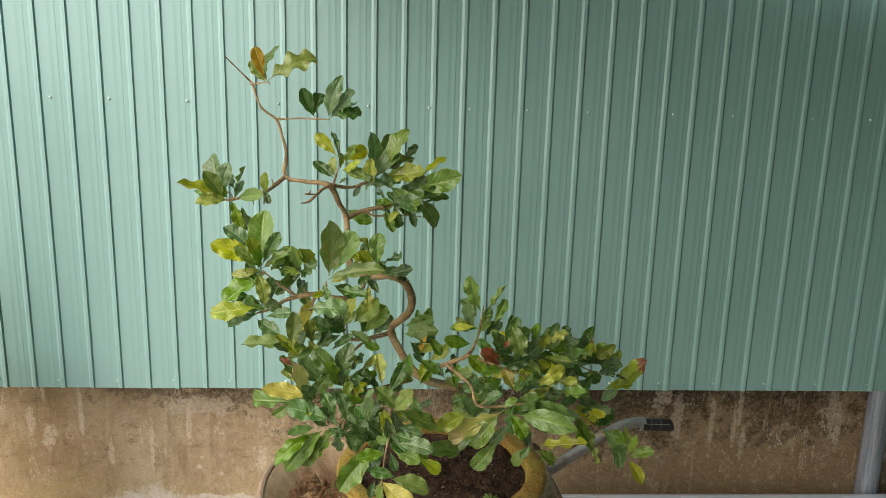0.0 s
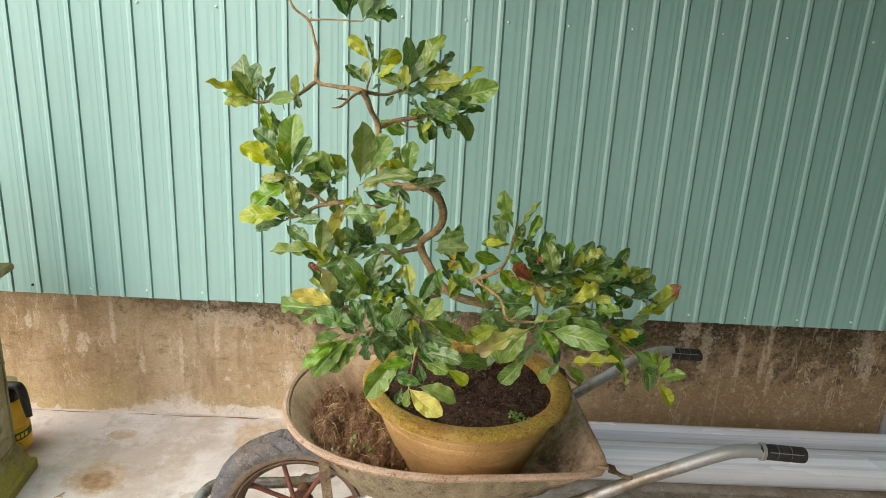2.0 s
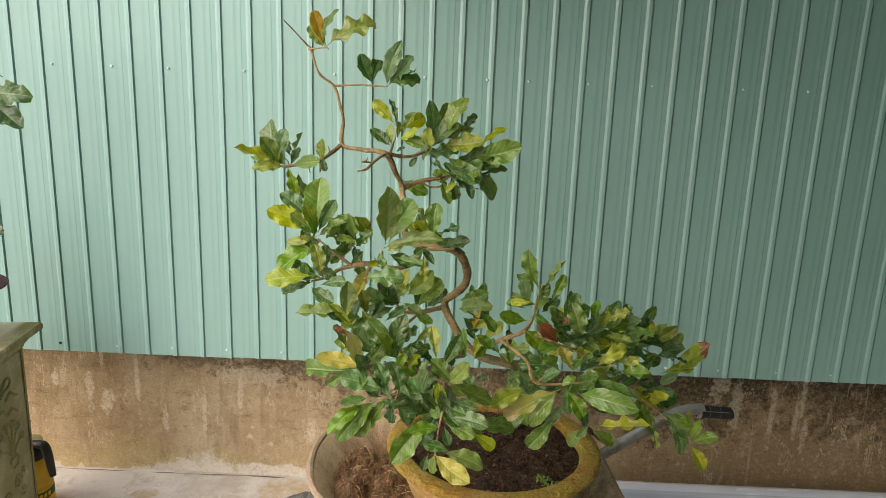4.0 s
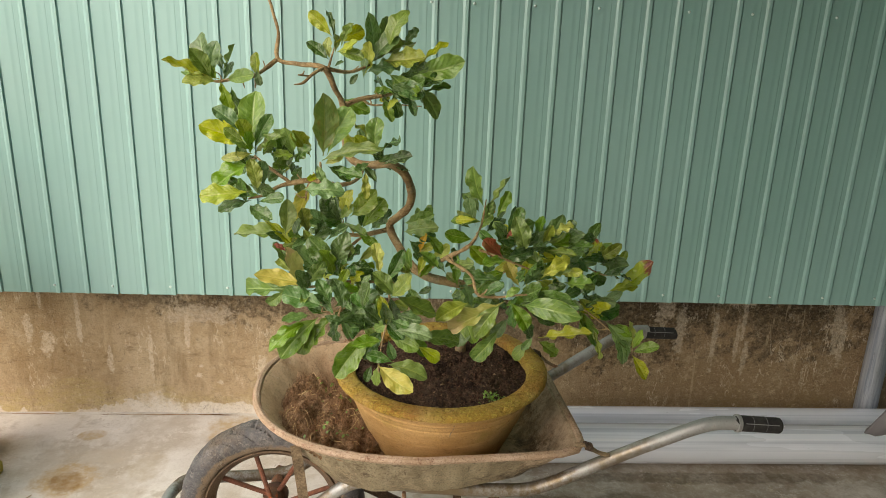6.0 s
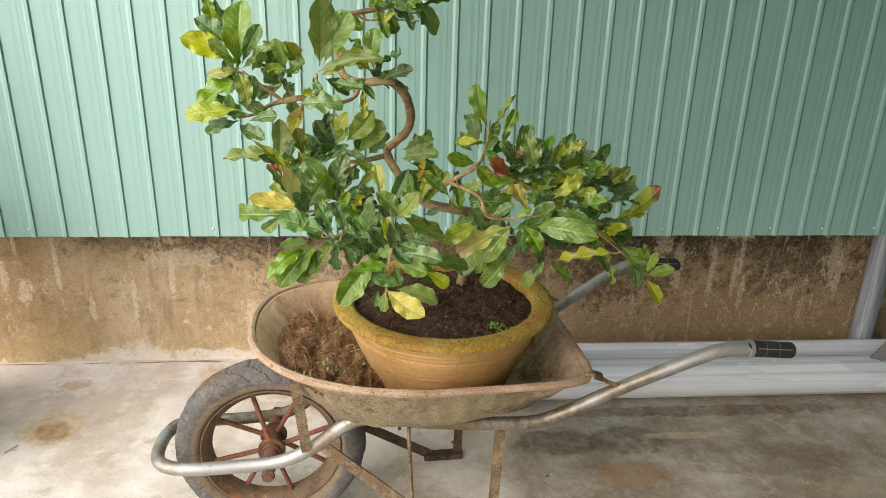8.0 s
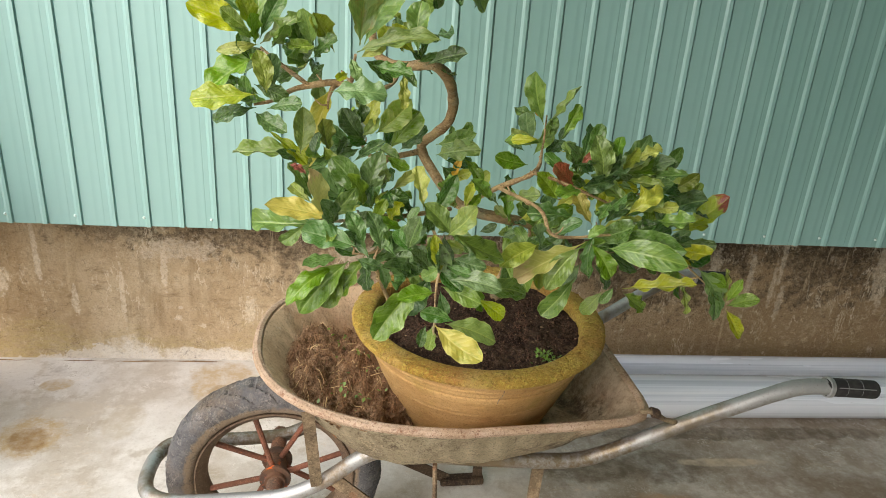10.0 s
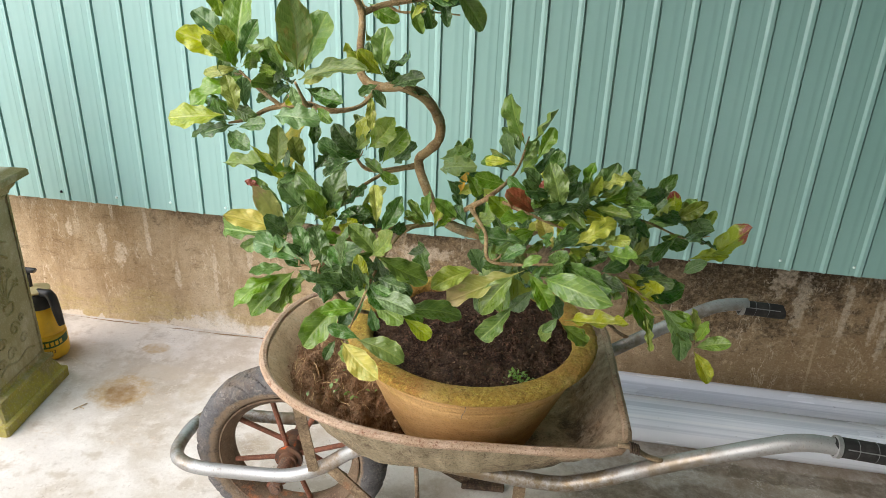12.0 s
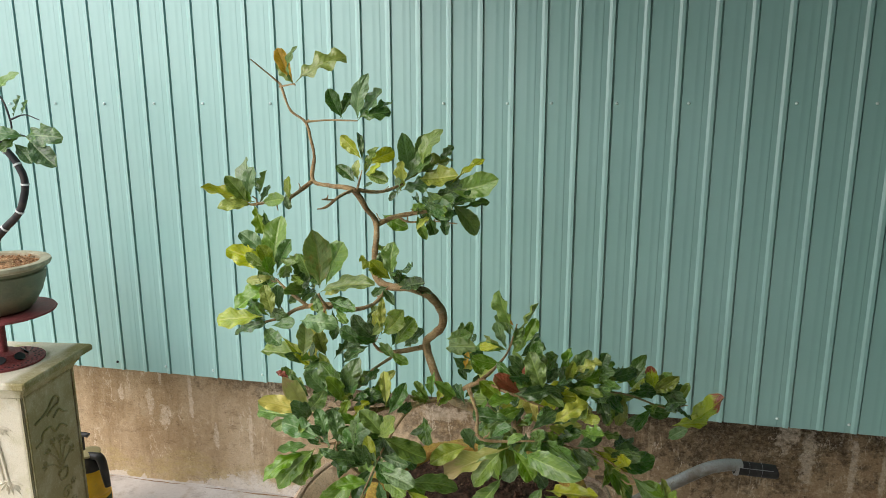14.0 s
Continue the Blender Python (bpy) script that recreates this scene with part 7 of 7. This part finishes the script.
    leaves(tree, [((0.05, -0.45, 1.41), (0.07, -0.47, 1.365), 0.04, "g"), ((0.05, -0.45, 1.41), (0.02, -0.47, 1.37), 0.045, "g"), ((0.05, -0.45, 1.43), (0.0, -0.47, 1.42), 0.05, "d"),
                  ((-0.05, -0.43, 1.62), (-0.02, -0.45, 1.69), 0.045, "g"), ((-0.05, -0.43, 1.62), (-0.11, -0.45, 1.66), 0.05, "d"), ((-0.06, -0.43, 1.58), (-0.14, -0.45, 1.57), 0.05, "d"),
                  ((-0.03, -0.42, 1.52), (-0.1, -0.45, 1.48), 0.05, "d"), ((-0.06, -0.43, 1.6), (0.0, -0.45, 1.58), 0.045, "d"), ((0.07, -0.43, 1.63), (0.03, -0.44, 1.6), 0.03, "g")])


pedestal()
turntable()
bonsai()

# ---- pressure sprayer ----
yellow_plastic = Mat("yellow_plastic", srgb(240, 198, 46), 0.4, 0.0, 0.5)
yellow_plastic.mix(srgb(206, 158, 34), yellow_plastic.ramp(yellow_plastic.noise(9, 4), 0.45, 0.7))
yellow_plastic.mix(srgb(190, 160, 90), yellow_plastic.ramp(yellow_plastic.noise(40, 5, 0.7), 0.6, 0.75, 0, 0.5))
black_plastic = Mat("black_plastic", srgb(34, 34, 36), 0.45, 0.0, 0.5)
black_plastic.mix(srgb(56, 54, 52), black_plastic.ramp(black_plastic.noise(20, 4), 0.5, 0.7))
pale_plastic = Mat("pale_plastic", srgb(200, 186, 140), 0.5)
green_label = Mat("green_label", srgb(52, 92, 44), 0.5)


def sprayer():
    root = base("sprayer_bottle", pose(-0.008, -0.125, 0.0), "yellow plastic pressure sprayer with black pump and handle", "sprayer")
    bm = bmesh.new()
    lathe(bm, ((0.052, 0.0), (0.06, 0.004), (0.066, 0.014), (0.068, 0.05), (0.067, 0.095), (0.061, 0.1), (0.061, 0.104), (0.065, 0.109), (0.061, 0.14), (0.054, 0.18), (0.047, 0.205), (0.04, 0.215), (0.0, 0.216)), 40)
    body = part("tank", bm, yellow_plastic, root)
    bm = bmesh.new()
    lathe(bm, ((0.046, 0.203), (0.05, 0.206), (0.049, 0.245), (0.04, 0.258), (0.03, 0.262), (0.0, 0.263)), 32)
    part("collar", bm, black_plastic, root, "black screw collar")
    bm = bmesh.new()
    lathe(bm, ((0.0, 0.262), (0.038, 0.262), (0.044, 0.266), (0.044, 0.272), (0.03, 0.277), (0.0, 0.278)), 32)
    part("ring", bm, pale_plastic, root, "pale plastic ring")
    bm = bmesh.new()
    tube(bm, [(-0.02, 0, 0.27), (-0.02, 0, 0.332)], 0.007, 10, 2)
    part("pump_rod", bm, black_plastic, root)
    bm = bmesh.new()
    tube(bm, [(-0.05, 0, 0.34), (-0.042, 0, 0.342), (0.002, 0, 0.342), (0.01, 0, 0.34)], 0.0095, 12, 3)
    part("pump_knob", bm, black_plastic, root)
    bm = bmesh.new()
    tube(bm, [(0.0, -0.01, 0.262, 0.014), (0.055, -0.02, 0.268, 0.015), (0.068, -0.021, 0.262, 0.016), (0.077, -0.022, 0.24, 0.016), (0.086, -0.024, 0.19, 0.014), (0.092, -0.025, 0.15, 0.011)], 0.014, 12, 5)
    part("trigger_handle", bm, black_plastic, root, "black curved handle")
    bm = bmesh.new()
    band = []
    for z in (0.062, 0.092):
        band.append([(0.0686 * math.cos(radians(a)), 0.0686 * math.sin(radians(a)), z + 0.004 * math.sin(radians(a * 2))) for a in range(-110, 21, 5)])
    ring_loft(bm, band, False)
    part("label", bm, green_label, body, "dark green label band")
    for z0, z1, spans in ((0.069, 0.085, ((-82, -74), (-70, -61), (-57, -48), (-44, -35), (-31, -22), (-18, -9))), (0.044, 0.047, ((-74, -68),))):
        for a0, a1 in spans:
            bm = bmesh.new()
            rows = [[(0.0694 * math.cos(radians(a)), 0.0694 * math.sin(radians(a)), z + 0.004 * math.sin(radians(a * 2))) for a in (a0, (a0 + a1) / 2, a1)] for z in (z0, z1)]
            ring_loft(bm, rows, False)
            part("print_bar", bm, yellow_plastic if z0 > 0.06 else black_plastic, body)
    # the number printed below the band
    for k, digit in enumerate("202"):
        text = bpy.data.curves.new("number", "FONT")
        text.body, text.size, text.align_x, text.extrude = digit, 0.017, "CENTER", 0.0002
        holder = bpy.data.objects.new("number", text)
        me = bpy.data.meshes.new_from_object(holder)
        bpy.data.objects.remove(holder)
        a = radians(-56 + 10 * k)
        me.transform(Matrix.Translation((0.0692 * math.cos(a), 0.0692 * math.sin(a), 0.037)) @ Matrix.Rotation(a + math.pi / 2, 4, "Z") @ Matrix.Rotation(math.pi / 2, 4, "X"))
        me.materials.append(black_plastic.m)
        ob = new("number", me)
        ob.parent = body


sprayer()


# ---- parked motorcycle, of which the front shows ----
grey_plastic = Mat("dark_grey_plastic", srgb(104, 102, 104), 0.55, 0.0, 0.4)
grey_plastic.mix(srgb(84, 80, 82), grey_plastic.ramp(grey_plastic.noise(6, 4), 0.4, 0.7))
grey_plastic.mix(srgb(150, 136, 130), grey_plastic.ramp(grey_plastic.noise(50, 5, 0.7), 0.62, 0.75, 0, 0.5))
amber = Mat("amber_lens", srgb(214, 150, 52), 0.3, 0.0, 0.5)


def motorcycle():
    root = base("motorcycle", pose(3.255, -0.70, 0.0), "parked motorcycle with a grey front mudguard", "motorcycle")
    bm = bmesh.new()
    tyre_mesh(bm, 0, 0.272, 0.232, 0.045, 0.04)
    part("tyre", bm, black_rubber, root, "black ribbed tyre")
    bm = bmesh.new()
    rings = []
    for i in range(61):
        a = 2 * math.pi * i / 60
        rings.append([(r * math.cos(a), y, 0.272 + r * math.sin(a)) for r, y in ((0.2, -0.026), (0.21, -0.03), (0.185, 0.0), (0.21, 0.03), (0.2, 0.026), (0.178, 0.0))])
    ring_loft(bm, rings)
    part("rim", bm, galv, root)
    bm = bmesh.new()
    tube(bm, [(0, -0.07, 0.272), (0, 0.07, 0.272)], 0.045, 20, 2)
    part("hub", bm, galv, root)
    for k in range(6):
        a = 2 * math.pi * k / 6
        bm = bmesh.new()
        bar(bm, (0.04 * math.cos(a), 0, 0.272 + 0.04 * math.sin(a)), (0.185 * math.cos(a), 0, 0.272 + 0.185 * math.sin(a)), 0.022, 0.02, (0, 1, 0))
        part("spoke", bm, galv, root, "", False)
    bm = bmesh.new()
    rows = []
    for s in range(13):
        t = s / 12
        x, z = -0.45 + 0.78 * t, 0.453 + 0.36 * math.sin(min(t * 3.0, math.pi / 2))
        w = 0.02 + 0.075 * min(1.0, t * 2.4) ** 0.8
        rows.append([(x + 0.02 * abs(k), k * w, z - min(0.3, 0.75 * t) * k * k) for k in (-1, -0.66, -0.33, 0, 0.33, 0.66, 1)])
    ring_loft(bm, rows, False)
    g = part("mudguard", bm, grey_plastic, root, "pointed dark grey mudguard", True, 60)
    m = g.modifiers.new("thickness", "SOLIDIFY")
    m.thickness = 0.006
    for s in (-1, 1):
        bm = bmesh.new()
        tube(bm, [(0, s * 0.085, 0.272), (0.2, s * 0.085, 0.8)], 0.02, 12, 2)
        part("fork_leg", bm, galv, root)
        bm = bmesh.new()
        dx = 0.0 if s < 0 else 0.5
        tube(bm, [(-0.477 + dx, s * 0.12, 0.724, 0.004), (-0.464 + dx, s * 0.12, 0.737, 0.016), (-0.44 + dx, s * 0.12, 0.757, 0.028), (-0.41 + dx, s * 0.12, 0.775, 0.032), (-0.37 + dx, s * 0.12, 0.79, 0.026)], 0.03, 14, 4)
        part("indicator", bm, amber, root, "amber indicator lens")
        bm = bmesh.new()
        tube(bm, [(-0.39 + dx, s * 0.12, 0.785), (0.15, s * 0.08, 0.79)], 0.009, 8, 2)
        part("indicator_stem", bm, black_plastic, root)


motorcycle()
screws(cladding_ob)

# ---- small loose things ----
weed_green = leaf_mat("weed_green", srgb(96, 140, 44), srgb(140, 170, 80), srgb(120, 150, 60))


def weeds(centre, count, spread, size, zfun, seed, label):
    rnd = random.Random(seed)
    bm = bmesh.new()
    for _ in range(count):
        x, y = centre[0] + rnd.gauss(0, spread), centre[1] + rnd.gauss(0, spread * 0.7)
        z, a = zfun(x, y) + rnd.uniform(0.002, 0.014), rnd.uniform(0, 6.28)
        s = size * rnd.uniform(0.6, 1.3)
        t = Matrix.Translation((x, y, z)) @ Matrix.Rotation(a, 4, "Z") @ Matrix.Rotation(rnd.uniform(-0.9, -0.1), 4, "Y")
        vs = [bm.verts.new(t @ Vector(p)) for p in ((0, 0, 0), (s * 0.5, -s * 0.3, 0.001), (s, 0, 0), (s * 0.5, s * 0.3, 0.001))]
        bm.faces.new(vs)
    tagged(part("weeds", bm, weed_green), label, "weeds", "", "stuff")


weeds((1.715, -0.885), 70, 0.013, 0.009, soil_z, 21, "tiny bright green weeds growing in the pot")
weeds((1.33, -0.83), 26, 0.03, 0.012, heap_z, 22, "small green weeds on the clod of earth")
weeds((1.36, -0.72), 14, 0.03, 0.012, heap_z, 23, "small green weeds on the clod of earth")
weeds((1.32, -0.66), 16, 0.025, 0.011, heap_z, 24, "small pale weeds on the clod of earth")


def litter(spots):
    for x, y, a, kind in spots:
        if kind == "twig":
            bm = bmesh.new()
            c, s = math.cos(a), math.sin(a)
            tube(bm, [(x, y, 0.003), (x + 0.02 * c, y + 0.02 * s, 0.006), (x + 0.045 * c - 0.01 * s, y + 0.045 * s + 0.01 * c, 0.003)], 0.0016, 6, 4, 0.3)
            tube(bm, [(x + 0.02 * c, y + 0.02 * s, 0.005), (x + 0.03 * c + 0.015 * s, y + 0.03 * s - 0.015 * c, 0.004)], 0.0012, 6, 3)
            tagged(part("twig", bm, bark), "dry brown twig lying on the concrete", "twig")
        else:
            bm = bmesh.new()
            pts = [Vector((x + 0.008 * math.cos(a + k) * r, y + 0.005 * math.sin(a + k) * r, 0.002 + 0.004 * (k % 2))) for k, r in ((0, 1), (1, 0.8), (2, 0.9), (3.1, 1), (4.2, 0.7), (5.3, 0.9))]
            top = [p + Vector((0, 0, 0.0015)) for p in pts]
            ring_loft(bm, [[tuple(p) for p in pts], [tuple(p) for p in top]], True, True, True)
            tagged(part("dry_leaf", bm, fibre), "crumpled brown dry leaf on the concrete", "dry leaf")


litter(((0.283, -0.41, 0.8, "twig"), (1.93, -0.62, 5.2, "twig"), (1.95, -0.6, 1.0, "leaf"), (2.3, -0.62, 0.4, "leaf"), (1.68, -0.42, 3, "leaf"), (2.62, -0.75, 0.3, "twig")))
